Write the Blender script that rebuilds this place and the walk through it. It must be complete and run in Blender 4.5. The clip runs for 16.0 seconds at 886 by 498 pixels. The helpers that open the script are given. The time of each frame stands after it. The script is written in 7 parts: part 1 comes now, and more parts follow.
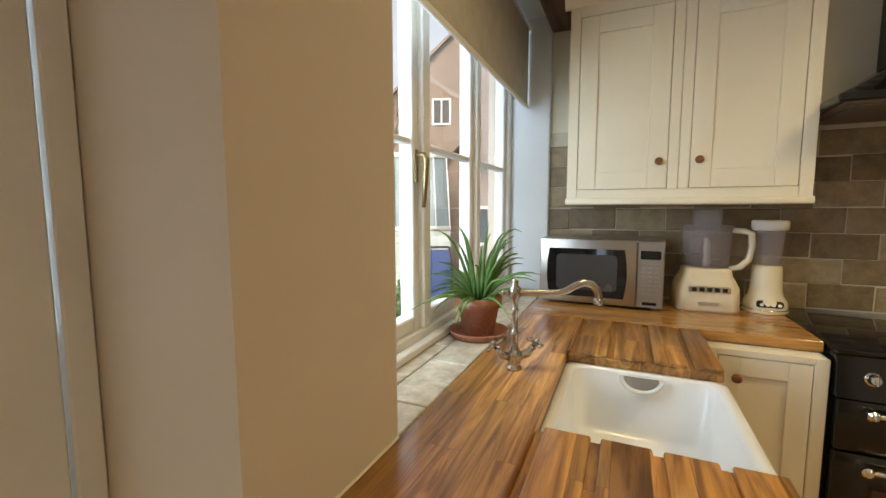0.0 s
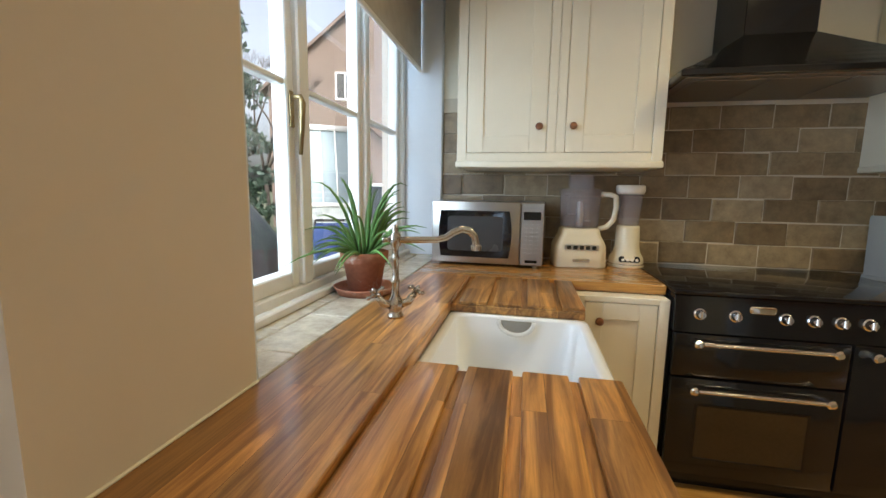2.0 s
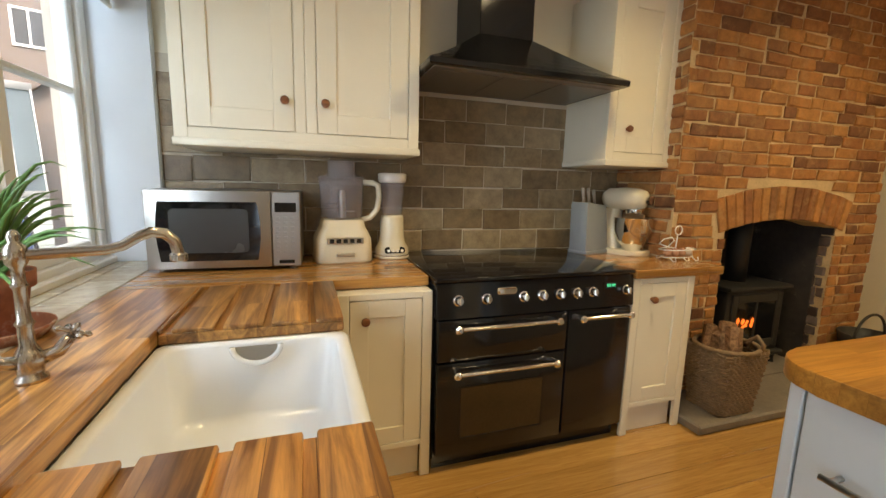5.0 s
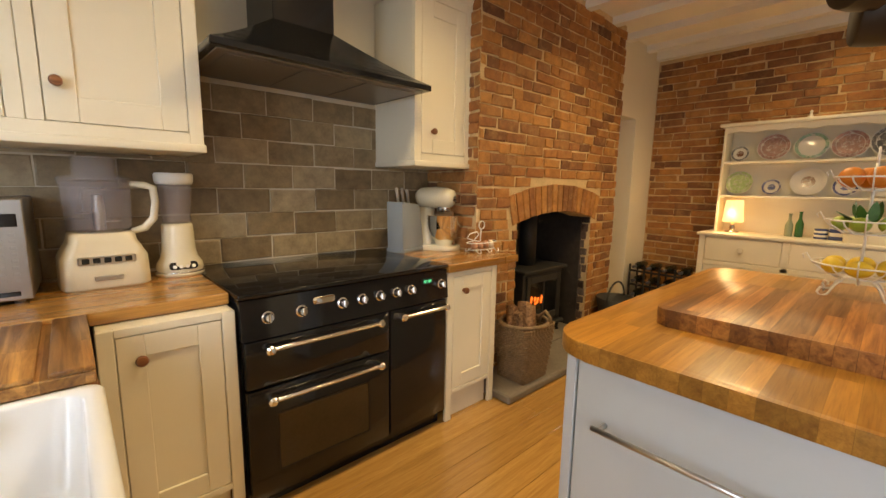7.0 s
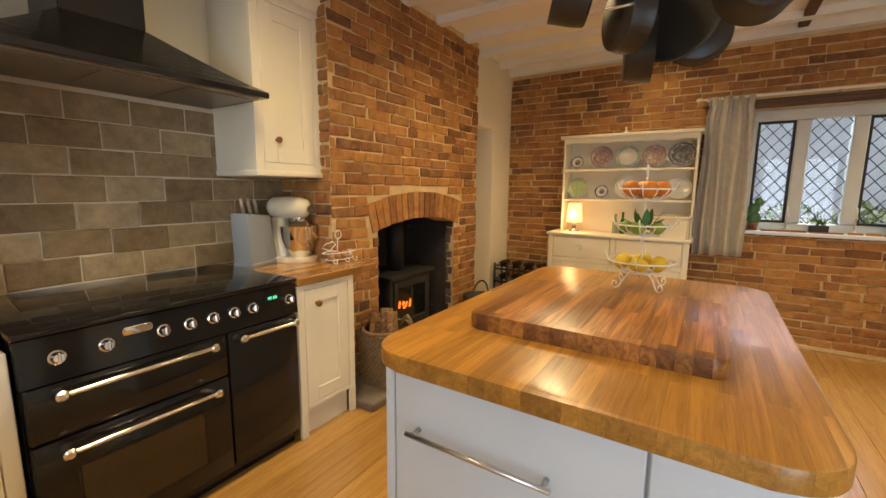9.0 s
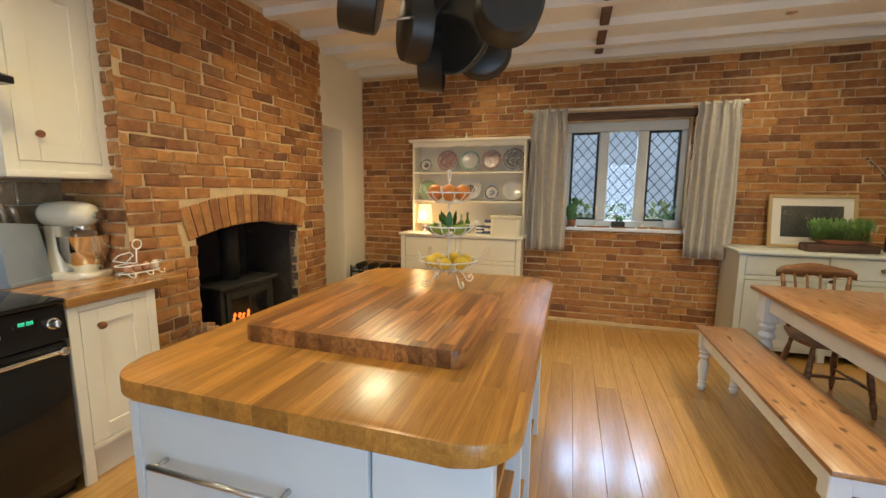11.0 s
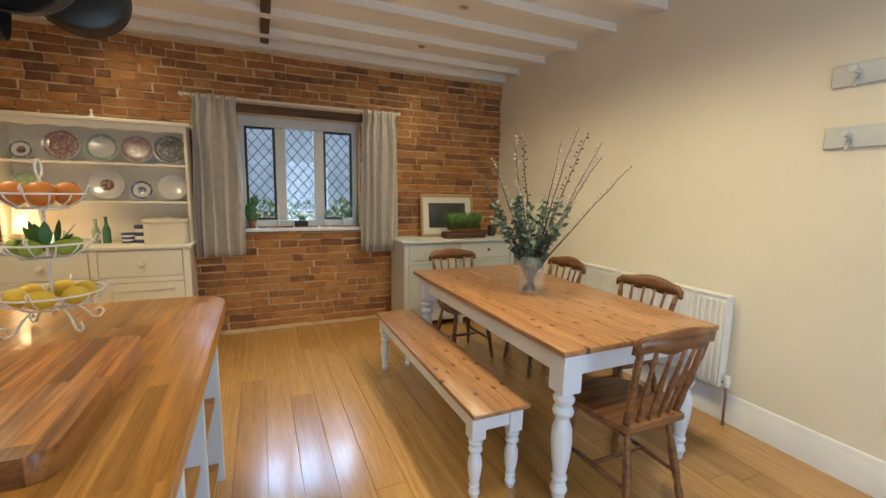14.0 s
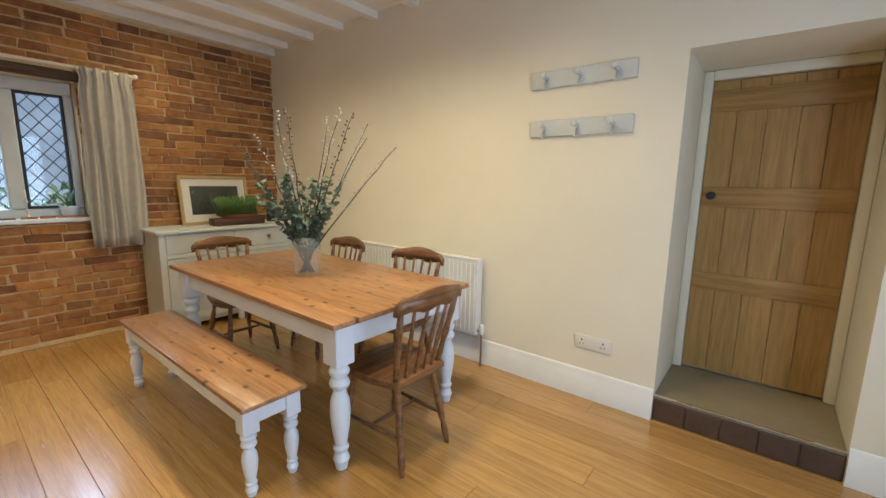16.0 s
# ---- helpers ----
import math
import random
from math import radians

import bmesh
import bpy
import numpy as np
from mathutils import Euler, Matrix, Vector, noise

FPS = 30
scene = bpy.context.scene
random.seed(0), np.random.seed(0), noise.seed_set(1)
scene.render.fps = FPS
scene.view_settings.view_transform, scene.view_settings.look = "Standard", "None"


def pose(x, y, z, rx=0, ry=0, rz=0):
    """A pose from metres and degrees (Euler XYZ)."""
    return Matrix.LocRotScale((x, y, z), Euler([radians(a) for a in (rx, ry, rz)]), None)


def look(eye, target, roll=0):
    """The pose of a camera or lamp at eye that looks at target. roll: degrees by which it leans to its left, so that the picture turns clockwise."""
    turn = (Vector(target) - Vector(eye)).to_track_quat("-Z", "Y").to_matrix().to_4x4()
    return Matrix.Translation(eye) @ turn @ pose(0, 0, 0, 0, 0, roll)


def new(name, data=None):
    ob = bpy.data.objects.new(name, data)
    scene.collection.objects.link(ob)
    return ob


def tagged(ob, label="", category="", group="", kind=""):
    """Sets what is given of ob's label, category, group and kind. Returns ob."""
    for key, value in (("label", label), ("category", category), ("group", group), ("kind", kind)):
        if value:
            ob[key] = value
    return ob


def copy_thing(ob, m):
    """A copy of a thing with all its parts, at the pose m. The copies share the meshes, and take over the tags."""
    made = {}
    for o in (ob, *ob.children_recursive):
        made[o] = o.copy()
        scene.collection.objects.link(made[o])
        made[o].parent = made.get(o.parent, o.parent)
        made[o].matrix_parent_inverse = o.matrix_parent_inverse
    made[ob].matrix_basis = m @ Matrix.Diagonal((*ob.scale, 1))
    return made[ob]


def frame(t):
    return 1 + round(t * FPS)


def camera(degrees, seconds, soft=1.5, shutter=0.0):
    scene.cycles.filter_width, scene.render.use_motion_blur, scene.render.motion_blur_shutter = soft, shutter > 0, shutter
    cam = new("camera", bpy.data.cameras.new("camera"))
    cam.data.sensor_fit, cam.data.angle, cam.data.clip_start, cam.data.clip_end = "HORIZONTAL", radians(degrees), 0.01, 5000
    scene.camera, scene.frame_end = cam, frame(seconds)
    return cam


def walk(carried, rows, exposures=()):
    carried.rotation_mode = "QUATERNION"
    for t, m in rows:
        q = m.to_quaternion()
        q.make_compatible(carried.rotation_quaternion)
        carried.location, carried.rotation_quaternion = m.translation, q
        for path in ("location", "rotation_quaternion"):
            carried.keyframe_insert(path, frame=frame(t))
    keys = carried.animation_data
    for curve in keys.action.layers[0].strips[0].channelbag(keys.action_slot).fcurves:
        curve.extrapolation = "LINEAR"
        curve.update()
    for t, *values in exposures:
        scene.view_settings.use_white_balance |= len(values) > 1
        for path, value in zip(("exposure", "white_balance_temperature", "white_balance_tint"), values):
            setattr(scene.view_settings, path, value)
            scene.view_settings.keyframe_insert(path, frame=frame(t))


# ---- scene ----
cam = camera(94.2, 16.0)
LIGHT = [(0.0, 1.03, 6800, 10), (1.5, 1.09, 6400, 10), (3.5, 1.12, 5600, 10), (5.0, 1.24, 6750, 12), (8.0, 1.46, 7300, 18), (11.0, 1.51, 5900, 10), (12.5, 1.46, 5900, 10), (14.5, 1.35, 5650, 10), (16.0, 1.4, 5600, 10)]
PATH = [
    (0, (0.77, 0.645, 1.434), (-0.04, 2.464, 1.241), -0.1),
    (0.5, (0.786, 0.656, 1.398), (0.102, 2.523, 1.18), 0.2),
    (1, (0.809, 0.673, 1.371), (0.23, 2.572, 1.127), 0.5),
    (1.5, (0.83, 0.684, 1.341), (0.345, 2.607, 1.084), 0.6),
    (2, (0.854, 0.685, 1.319), (0.465, 2.628, 1.048), 0.9),
    (2.5, (0.887, 0.693, 1.311), (0.611, 2.655, 1.035), 1.1),
    (3, (0.914, 0.709, 1.31), (0.775, 2.686, 1.038), 1.1),
    (3.5, (0.937, 0.741, 1.319), (0.944, 2.722, 1.044), 1.2),
    (4, (0.956, 0.792, 1.326), (1.148, 2.762, 1.042), 1.3),
    (4.5, (0.974, 0.864, 1.326), (1.378, 2.8, 1.031), 1.4),
    (5, (0.974, 0.942, 1.321), (1.602, 2.816, 1.014), 1.5),
    (7.5, (1.089, 0.98, 1.344), (2.534, 2.331, 1.054), 0.7),
    (8, (1.119, 0.937, 1.358), (2.651, 2.191, 1.072), 0.5),
    (10.5, (1.321, 0.529, 1.412), (3.155, 1.273, 1.129), 0.7),
    (11, (1.354, 0.452, 1.407), (3.246, 1.037, 1.128), 0.5),
    (11.5, (1.395, 0.417, 1.405), (3.339, 0.795, 1.126), 0.4),
    (12, (1.463, 0.404, 1.419), (3.438, 0.536, 1.131), 0.5),
    (12.5, (1.512, 0.391, 1.417), (3.487, 0.263, 1.127), 0.6),
    (13, (1.537, 0.384, 1.427), (3.48, 0.009, 1.142), 0.8),
    (13.5, (1.539, 0.385, 1.436), (3.427, -0.214, 1.155), 1.0),
    (14, (1.524, 0.364, 1.432), (3.334, -0.441, 1.156), 1.1),
    (14.5, (1.498, 0.338, 1.423), (3.206, -0.665, 1.142), 1.2),
    (15, (1.468, 0.304, 1.419), (3.047, -0.888, 1.126), 1.2),
    (15.5, (1.441, 0.278, 1.402), (2.86, -1.098, 1.095), 1.1),
    (16, (1.415, 0.249, 1.39), (2.641, -1.297, 1.066), 1.0),
]
walk(cam, [(t, look(eye, target, roll)) for t, eye, target, roll in PATH], exposures=LIGHT)

# ---- light: overcast sky, a weak wide sun, ceiling downlights, a shaded table lamp ----
world = bpy.data.worlds.new("overcast")
scene.world = world
world.use_nodes = True
sky = world.node_tree.nodes.new("ShaderNodeTexSky")
sky.sky_type = 'NISHITA'
sky.sun_disc = False
sky.sun_elevation = radians(42)
sky.sun_rotation = radians(172)
sky.dust_density = 8.0
sky.air_density = 1.0
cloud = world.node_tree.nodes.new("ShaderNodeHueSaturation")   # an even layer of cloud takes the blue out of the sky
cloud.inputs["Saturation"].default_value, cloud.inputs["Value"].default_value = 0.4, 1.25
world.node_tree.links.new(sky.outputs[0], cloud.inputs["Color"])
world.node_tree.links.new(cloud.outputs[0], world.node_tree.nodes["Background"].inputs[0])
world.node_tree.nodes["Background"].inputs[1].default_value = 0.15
sun = new("sun", bpy.data.lights.new("sun", 'SUN'))
sun.data.energy = 0.5
sun.data.angle = radians(15)
sun.data.color = (1.0, 0.96, 0.9)
sun.matrix_world = look((1.03, -7.36, 6.69), (0, 0, 0))

LAMP = (1.0, 0.79, 0.42)
# those at x 4.02, 2.18 and 0.80 are assumed, added to brighten chimney and kitchen
DOWNLIGHTS = [(4.48, -1.08), (5.40, -1.10), (4.02, 1.75), (5.40, 1.35), (2.64, -1.10), (3.56, -1.10), (2.18, 2.05), (0.80, 1.9)]
for lx, ly in DOWNLIGHTS:
    lamp = new("downlight_beam", bpy.data.lights.new("downlight_beam", 'SPOT'))
    lamp.data.energy, lamp.data.color = (13.0 if lx > 5.3 else 15.0 if lx < 1 else 20.0 if lx > 4.4 else 45.0 if ly < 0 else 60.0 if lx > 4 else 46.0), LAMP
    lamp.data.spot_size, lamp.data.spot_blend, lamp.data.shadow_soft_size = radians(155), 1.0, 0.15
    lamp.location = (lx, ly, 2.77)
# added lamp in the assumed glazed doorway, standing in for the sky's light
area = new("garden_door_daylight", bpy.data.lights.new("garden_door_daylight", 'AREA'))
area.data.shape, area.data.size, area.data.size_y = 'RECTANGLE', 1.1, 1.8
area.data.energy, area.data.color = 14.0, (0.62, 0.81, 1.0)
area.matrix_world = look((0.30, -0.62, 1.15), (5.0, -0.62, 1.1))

# added lamp outside, above the view: bluish sky reflection for the floor
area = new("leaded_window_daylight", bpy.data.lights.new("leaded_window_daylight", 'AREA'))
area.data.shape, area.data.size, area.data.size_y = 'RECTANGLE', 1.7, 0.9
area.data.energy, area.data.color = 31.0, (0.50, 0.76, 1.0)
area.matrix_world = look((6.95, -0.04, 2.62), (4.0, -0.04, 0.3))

# added lamp, out of view, brightens the kitchen window reveal slantwise like sky light
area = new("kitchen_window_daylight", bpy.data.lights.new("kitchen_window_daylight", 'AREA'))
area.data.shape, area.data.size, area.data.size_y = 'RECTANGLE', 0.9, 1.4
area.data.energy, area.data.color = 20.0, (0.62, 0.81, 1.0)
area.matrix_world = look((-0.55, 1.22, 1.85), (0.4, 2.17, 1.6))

# ---- materials ----
def node_mat(name):
    m = bpy.data.materials.new(name)
    m.use_nodes = True
    nt = m.node_tree
    return m, nt, nt.nodes["Principled BSDF"]


def add(nt, kind, **inputs):
    n = nt.nodes.new(kind)
    for k, v in inputs.items():
        n.inputs[k.replace("_", " ")].default_value = v
    return n


def ramp(nt, fac, stops):
    r = nt.nodes.new("ShaderNodeValToRGB")
    els = r.color_ramp.elements
    while len(els) < len(stops):
        els.new(0.5)
    for e, (p, c) in zip(els, stops):
        e.position, e.color = p, (*c, 1)
    nt.links.new(fac, r.inputs[0])
    return r.outputs[0]


def coords(nt, scale=(1, 1, 1), rot=(0, 0, 0), shift=False):
    tc = nt.nodes.new("ShaderNodeTexCoord")
    mp = nt.nodes.new("ShaderNodeMapping")
    mp.inputs["Scale"].default_value, mp.inputs["Rotation"].default_value = scale, rot
    src = tc.outputs["Object"]
    if shift:
        info = nt.nodes.new("ShaderNodeObjectInfo")
        mul = nt.nodes.new("ShaderNodeMath")
        mul.operation = 'MULTIPLY'
        mul.inputs[1].default_value = 37.0
        nt.links.new(info.outputs["Random"], mul.inputs[0])
        av = nt.nodes.new("ShaderNodeVectorMath")
        nt.links.new(src, av.inputs[0])
        nt.links.new(mul.outputs[0], av.inputs[1])
        src = av.outputs[0]
    nt.links.new(src, mp.inputs["Vector"])
    return mp.outputs[0]


def mix(nt, fac, a, b, blend='MIX'):
    n = nt.nodes.new("ShaderNodeMix")
    n.data_type, n.blend_type = 'RGBA', blend
    for sock, v in ((n.inputs[0], fac), (n.inputs[6], a), (n.inputs[7], b)):
        if isinstance(v, (int, float)):
            sock.default_value = v
        elif isinstance(v, tuple):
            sock.default_value = (*v, 1)
        else:
            nt.links.new(v, sock)
    return n.outputs[2]


def shade(c, k):
    return tuple(min(1, v * k) for v in c)


def surface(name, base, rough=0.5, metal=0.0, var=0.12, scale=5.0, bump=0.08, bscale=70.0, shift=False, stain=None, **extra):
    m, nt, p = node_mat(name)
    v = coords(nt, shift=shift)
    big = add(nt, "ShaderNodeTexNoise", Scale=scale, Detail=5.0)
    fine = add(nt, "ShaderNodeTexNoise", Scale=bscale, Detail=4.0)
    for n in (big, fine):
        nt.links.new(v, n.inputs["Vector"])
    col = ramp(nt, big.outputs[0], [(0.3, shade(base, 1 - var)), (0.7, shade(base, 1 + var * 0.6))])
    col = mix(nt, 0.35 * min(1, var * 4), col, ramp(nt, fine.outputs[0], [(0.35, shade(base, 1 - var)), (0.65, shade(base, 1 + var))]))
    if stain:
        st = add(nt, "ShaderNodeTexNoise", Scale=stain[1], Detail=6.0, Roughness=0.7)
        nt.links.new(v, st.inputs["Vector"])
        col = mix(nt, ramp(nt, st.outputs[0], [(stain[2], (0, 0, 0)), (stain[2] + 0.12, (1, 1, 1))]), col, stain[0])
    nt.links.new(col, p.inputs["Base Color"])
    rg = nt.nodes.new("ShaderNodeMapRange")
    rg.inputs[3].default_value, rg.inputs[4].default_value = max(0.02, rough - 0.08), min(1, rough + 0.08)
    nt.links.new(big.outputs[0], rg.inputs[0])
    nt.links.new(rg.outputs[0], p.inputs["Roughness"])
    p.inputs["Metallic"].default_value = metal
    if bump:
        b = add(nt, "ShaderNodeBump", Strength=bump, Distance=0.004)
        nt.links.new(fine.outputs[0], b.inputs["Height"])
        nt.links.new(b.outputs[0], p.inputs["Normal"])
    for k, val in extra.items():
        p.inputs[k.replace("_", " ")].default_value = val
    return m


def timber(name, dark, light, along='x', rough=0.35, stave=None, grain=1.0, knots=False, shift=False, tone=0.5, coat=0.0, fine=34):
    """Wood with grain along an axis; stave: length and width of glued strips."""
    m, nt, p = node_mat(name)
    rot = {'x': (0, 0, 0), 'y': (0, 0, radians(-90)), 'z': (0, radians(90), 0)}[along]
    turned = coords(nt, rot=rot, shift=shift)
    st = nt.nodes.new("ShaderNodeMapping")
    st.inputs["Scale"].default_value = (1.8, fine, fine)
    nt.links.new(turned, st.inputs["Vector"])
    src = st.outputs[0]
    shadeof = None
    if stave:
        br = nt.nodes.new("ShaderNodeTexBrick")
        br.offset, br.offset_frequency, br.squash = 0.37, 2, 1.0
        for k, v in (("Color1", (0, 0, 0, 1)), ("Color2", (1, 1, 1, 1)), ("Mortar", (0.1, 0.1, 0.1, 1)), ("Scale", 1.0), ("Mortar Size", 0.0006),
                     ("Brick Width", stave[0]), ("Row Height", stave[1])):
            br.inputs[k].default_value = v
        nt.links.new(turned, br.inputs["Vector"])
        shadeof = br.outputs["Color"]
        av = nt.nodes.new("ShaderNodeVectorMath")
        av.operation = 'MULTIPLY_ADD'
        av.inputs[1].default_value = (9, 9, 9)
        nt.links.new(shadeof, av.inputs[0])
        nt.links.new(src, av.inputs[2])
        src = av.outputs[0]
    g = add(nt, "ShaderNodeTexNoise", Scale=1.0, Detail=7.0, Roughness=0.62, Distortion=0.9)
    nt.links.new(src, g.inputs["Vector"])
    col = ramp(nt, g.outputs[0], [(0.5 - 0.15 * grain, light), (0.5, tuple((a + b) / 2 for a, b in zip(dark, light))), (0.5 + 0.14 * grain, dark)])
    pm = nt.nodes.new("ShaderNodeMapping")
    pm.inputs["Scale"].default_value = (9, fine * 6, fine * 6)
    nt.links.new(turned, pm.inputs["Vector"])
    pores = add(nt, "ShaderNodeTexNoise", Scale=1.0, Detail=3.0, Roughness=0.6)
    nt.links.new(pm.outputs[0], pores.inputs["Vector"])
    col = mix(nt, 0.3, col, mix(nt, 1.0, col, ramp(nt, pores.outputs[0], [(0.38, (0.55, 0.50, 0.46)), (0.52, (1, 1, 1)), (0.7, (1.12, 1.1, 1.06))]), 'MULTIPLY'))
    if shadeof is not None:
        col = mix(nt, tone, col, mix(nt, 1.0, col, ramp(nt, shadeof, [(0, (0.42, 0.36, 0.32)), (0.5, (1, 1, 1)), (1, (1.5, 1.42, 1.3))]), 'MULTIPLY'))
    if shift:
        info = nt.nodes.new("ShaderNodeObjectInfo")
        col = mix(nt, 0.35, col, mix(nt, 1.0, col, ramp(nt, info.outputs["Random"], [(0, (0.68, 0.62, 0.55)), (1, (1.25, 1.22, 1.15))]), 'MULTIPLY'))
    if knots:
        vo = add(nt, "ShaderNodeTexVoronoi", Scale=7.0)
        vo.voronoi_dimensions = '2D'
        km = nt.nodes.new("ShaderNodeMapping")
        km.inputs["Scale"].default_value = (0.75, 1.25, 1)
        nt.links.new(turned, km.inputs["Vector"])
        nt.links.new(km.outputs[0], vo.inputs["Vector"])
        thin = add(nt, "ShaderNodeTexNoise", Scale=3.1, Detail=2.0)
        nt.links.new(turned, thin.inputs["Vector"])
        some = mix(nt, 1.0, ramp(nt, vo.outputs["Distance"], [(0.07, (0.9, 0.9, 0.9)), (0.13, (0, 0, 0))]), ramp(nt, thin.outputs[0], [(0.36, (0, 0, 0)), (0.44, (1, 1, 1))]), 'MULTIPLY')
        col = mix(nt, some, col, shade(dark, 0.25))
    nt.links.new(col, p.inputs["Base Color"])
    rg = nt.nodes.new("ShaderNodeMapRange")
    rg.inputs[3].default_value, rg.inputs[4].default_value = max(0.05, rough - 0.1), rough + 0.1
    nt.links.new(g.outputs[0], rg.inputs[0])
    nt.links.new(rg.outputs[0], p.inputs["Roughness"])
    p.inputs["Coat Weight"].default_value, p.inputs["Coat Roughness"].default_value = coat, 0.12
    b = add(nt, "ShaderNodeBump", Strength=0.12, Distance=0.002)
    nt.links.new(g.outputs[0], b.inputs["Height"])
    nt.links.new(b.outputs[0], p.inputs["Normal"])
    return m


def masonry(name, stops, rough=0.85, bump=0.5, smear=None):
    """Fired or cut pieces, each of its own tone."""
    m, nt, p = node_mat(name)
    v = coords(nt, shift=True)
    info = nt.nodes.new("ShaderNodeObjectInfo")
    geo = nt.nodes.new("ShaderNodeNewGeometry")
    s = nt.nodes.new("ShaderNodeMath")
    nt.links.new(info.outputs["Random"], s.inputs[0])
    nt.links.new(geo.outputs["Random Per Island"], s.inputs[1])
    fr = nt.nodes.new("ShaderNodeMath")
    fr.operation = 'FRACT'
    nt.links.new(s.outputs[0], fr.inputs[0])
    col = ramp(nt, fr.outputs[0], stops)
    n1 = add(nt, "ShaderNodeTexNoise", Scale=14.0, Detail=6.0, Roughness=0.7)
    n2 = add(nt, "ShaderNodeTexNoise", Scale=90.0, Detail=4.0)
    for n in (n1, n2):
        nt.links.new(v, n.inputs["Vector"])
    col = mix(nt, 0.75, col, mix(nt, 1.0, col, ramp(nt, n1.outputs[0], [(0.3, (0.5, 0.46, 0.44)), (0.55, (1, 1, 1)), (0.75, (1.45, 1.4, 1.35))]), 'MULTIPLY'))
    if smear:
        n3 = add(nt, "ShaderNodeTexNoise", Scale=9.0, Detail=8.0, Roughness=0.75)
        nt.links.new(v, n3.inputs["Vector"])
        col = mix(nt, ramp(nt, n3.outputs[0], [(0.52, (0, 0, 0)), (0.72, (0.6, 0.6, 0.6))]), col, smear)
    nt.links.new(col, p.inputs["Base Color"])
    p.inputs["Roughness"].default_value = rough
    hs = nt.nodes.new("ShaderNodeMath")
    nt.links.new(n1.outputs[0], hs.inputs[0])
    nt.links.new(n2.outputs[0], hs.inputs[1])
    b = add(nt, "ShaderNodeBump", Strength=bump, Distance=0.006)
    nt.links.new(hs.outputs[0], b.inputs["Height"])
    nt.links.new(b.outputs[0], p.inputs["Normal"])
    return m


def clear(name, tint=(1, 1, 1), rough=0.0, ior=1.45):
    m, nt, p = node_mat(name)
    p.inputs["Base Color"].default_value = (*tint, 1)
    p.inputs["Roughness"].default_value, p.inputs["IOR"].default_value, p.inputs["Transmission Weight"].default_value = rough, ior, 1.0
    return m


def glowing(name, colour, strength):
    m, nt, p = node_mat(name)
    p.inputs["Base Color"].default_value = (*shade(colour, 0.8), 1)
    p.inputs["Emission Color"].default_value, p.inputs["Emission Strength"].default_value = (*colour, 1), strength
    return m


CREAM_WALL = surface("cream_wall_paint", (0.78, 0.72, 0.57), 0.75, var=0.05, scale=1.6, bump=0.25, bscale=28, stain=((0.62, 0.54, 0.40), 1.3, 0.68))
BUFF_WALL = surface("buff_wall_paint", (0.66, 0.58, 0.47), 0.7, var=0.04, scale=1.6, bump=0.18, bscale=30)
WHITE_PAINT = surface("white_gloss_paint", (0.80, 0.79, 0.75), 0.35, var=0.05, bump=0.05, bscale=40)
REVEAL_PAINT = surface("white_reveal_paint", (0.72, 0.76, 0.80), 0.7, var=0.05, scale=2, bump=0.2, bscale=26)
CEILING_PAINT = surface("white_ceiling_paint", (0.80, 0.76, 0.68), 0.8, var=0.05, scale=2, bump=0.25, bscale=24)
CABINET = surface("cream_cabinet_paint", (0.76, 0.70, 0.55), 0.38, var=0.04, scale=3, bump=0.04, bscale=60)
GREY_PAINT = surface("pale_grey_paint", (0.58, 0.60, 0.57), 0.5, var=0.08, bump=0.06, bscale=50)
ISLAND_PAINT = surface("pale_island_paint", (0.60, 0.66, 0.70), 0.4, var=0.04, bump=0.04, bscale=60)
LEG_PAINT = surface("white_furniture_paint", (0.72, 0.75, 0.78), 0.42, var=0.07, bump=0.08, bscale=40, stain=((0.6, 0.52, 0.4), 9.0, 0.72))
OAK_TOP = timber("oiled_iroko_worktop", (0.21, 0.092, 0.027), (0.58, 0.30, 0.085), 'y', 0.34, stave=(0.7, 0.074), coat=0.2, tone=0.8, grain=0.75, fine=24)
OAK_TOP_X = timber("oiled_iroko_worktop_return", (0.26, 0.115, 0.028), (0.58, 0.30, 0.08), 'x', 0.26, stave=(0.62, 0.062), coat=0.5)
ISLAND_TOP = timber("oiled_oak_island_top", (0.27, 0.115, 0.018), (0.50, 0.25, 0.048), 'x', 0.32, stave=(0.42, 0.048), grain=1.5, coat=0.12, tone=0.5)
BOARD_TOP = timber("oiled_chopping_block", (0.17, 0.062, 0.018), (0.42, 0.19, 0.05), 'x', 0.36, stave=(0.75, 0.042), coat=0.05, tone=0.85)
FLOOR_OAK = timber("oak_floor_boards", (0.38, 0.20, 0.056), (0.53, 0.31, 0.095), 'x', 0.24, shift=True, grain=1.4, coat=0.6)
PINE_TOP = timber("knotty_pine", (0.27, 0.125, 0.048), (0.46, 0.245, 0.105), 'x', 0.30, stave=(4.0, 0.17), knots=True, coat=0.2, tone=0.25)
PINE_DOOR = timber("stripped_pine", (0.31, 0.175, 0.048), (0.47, 0.285, 0.09), 'z', 0.5, grain=1.3)
CHAIR_WOOD = timber("worn_dark_beech", (0.10, 0.040, 0.014), (0.27, 0.125, 0.045), 'x', 0.4)
BEAM_WOOD = timber("old_dark_oak", (0.05, 0.025, 0.012), (0.17, 0.085, 0.04), 'y', 0.7)
KNOB_WOOD = timber("walnut_knob", (0.10, 0.035, 0.014), (0.28, 0.11, 0.04), 'x', 0.4)
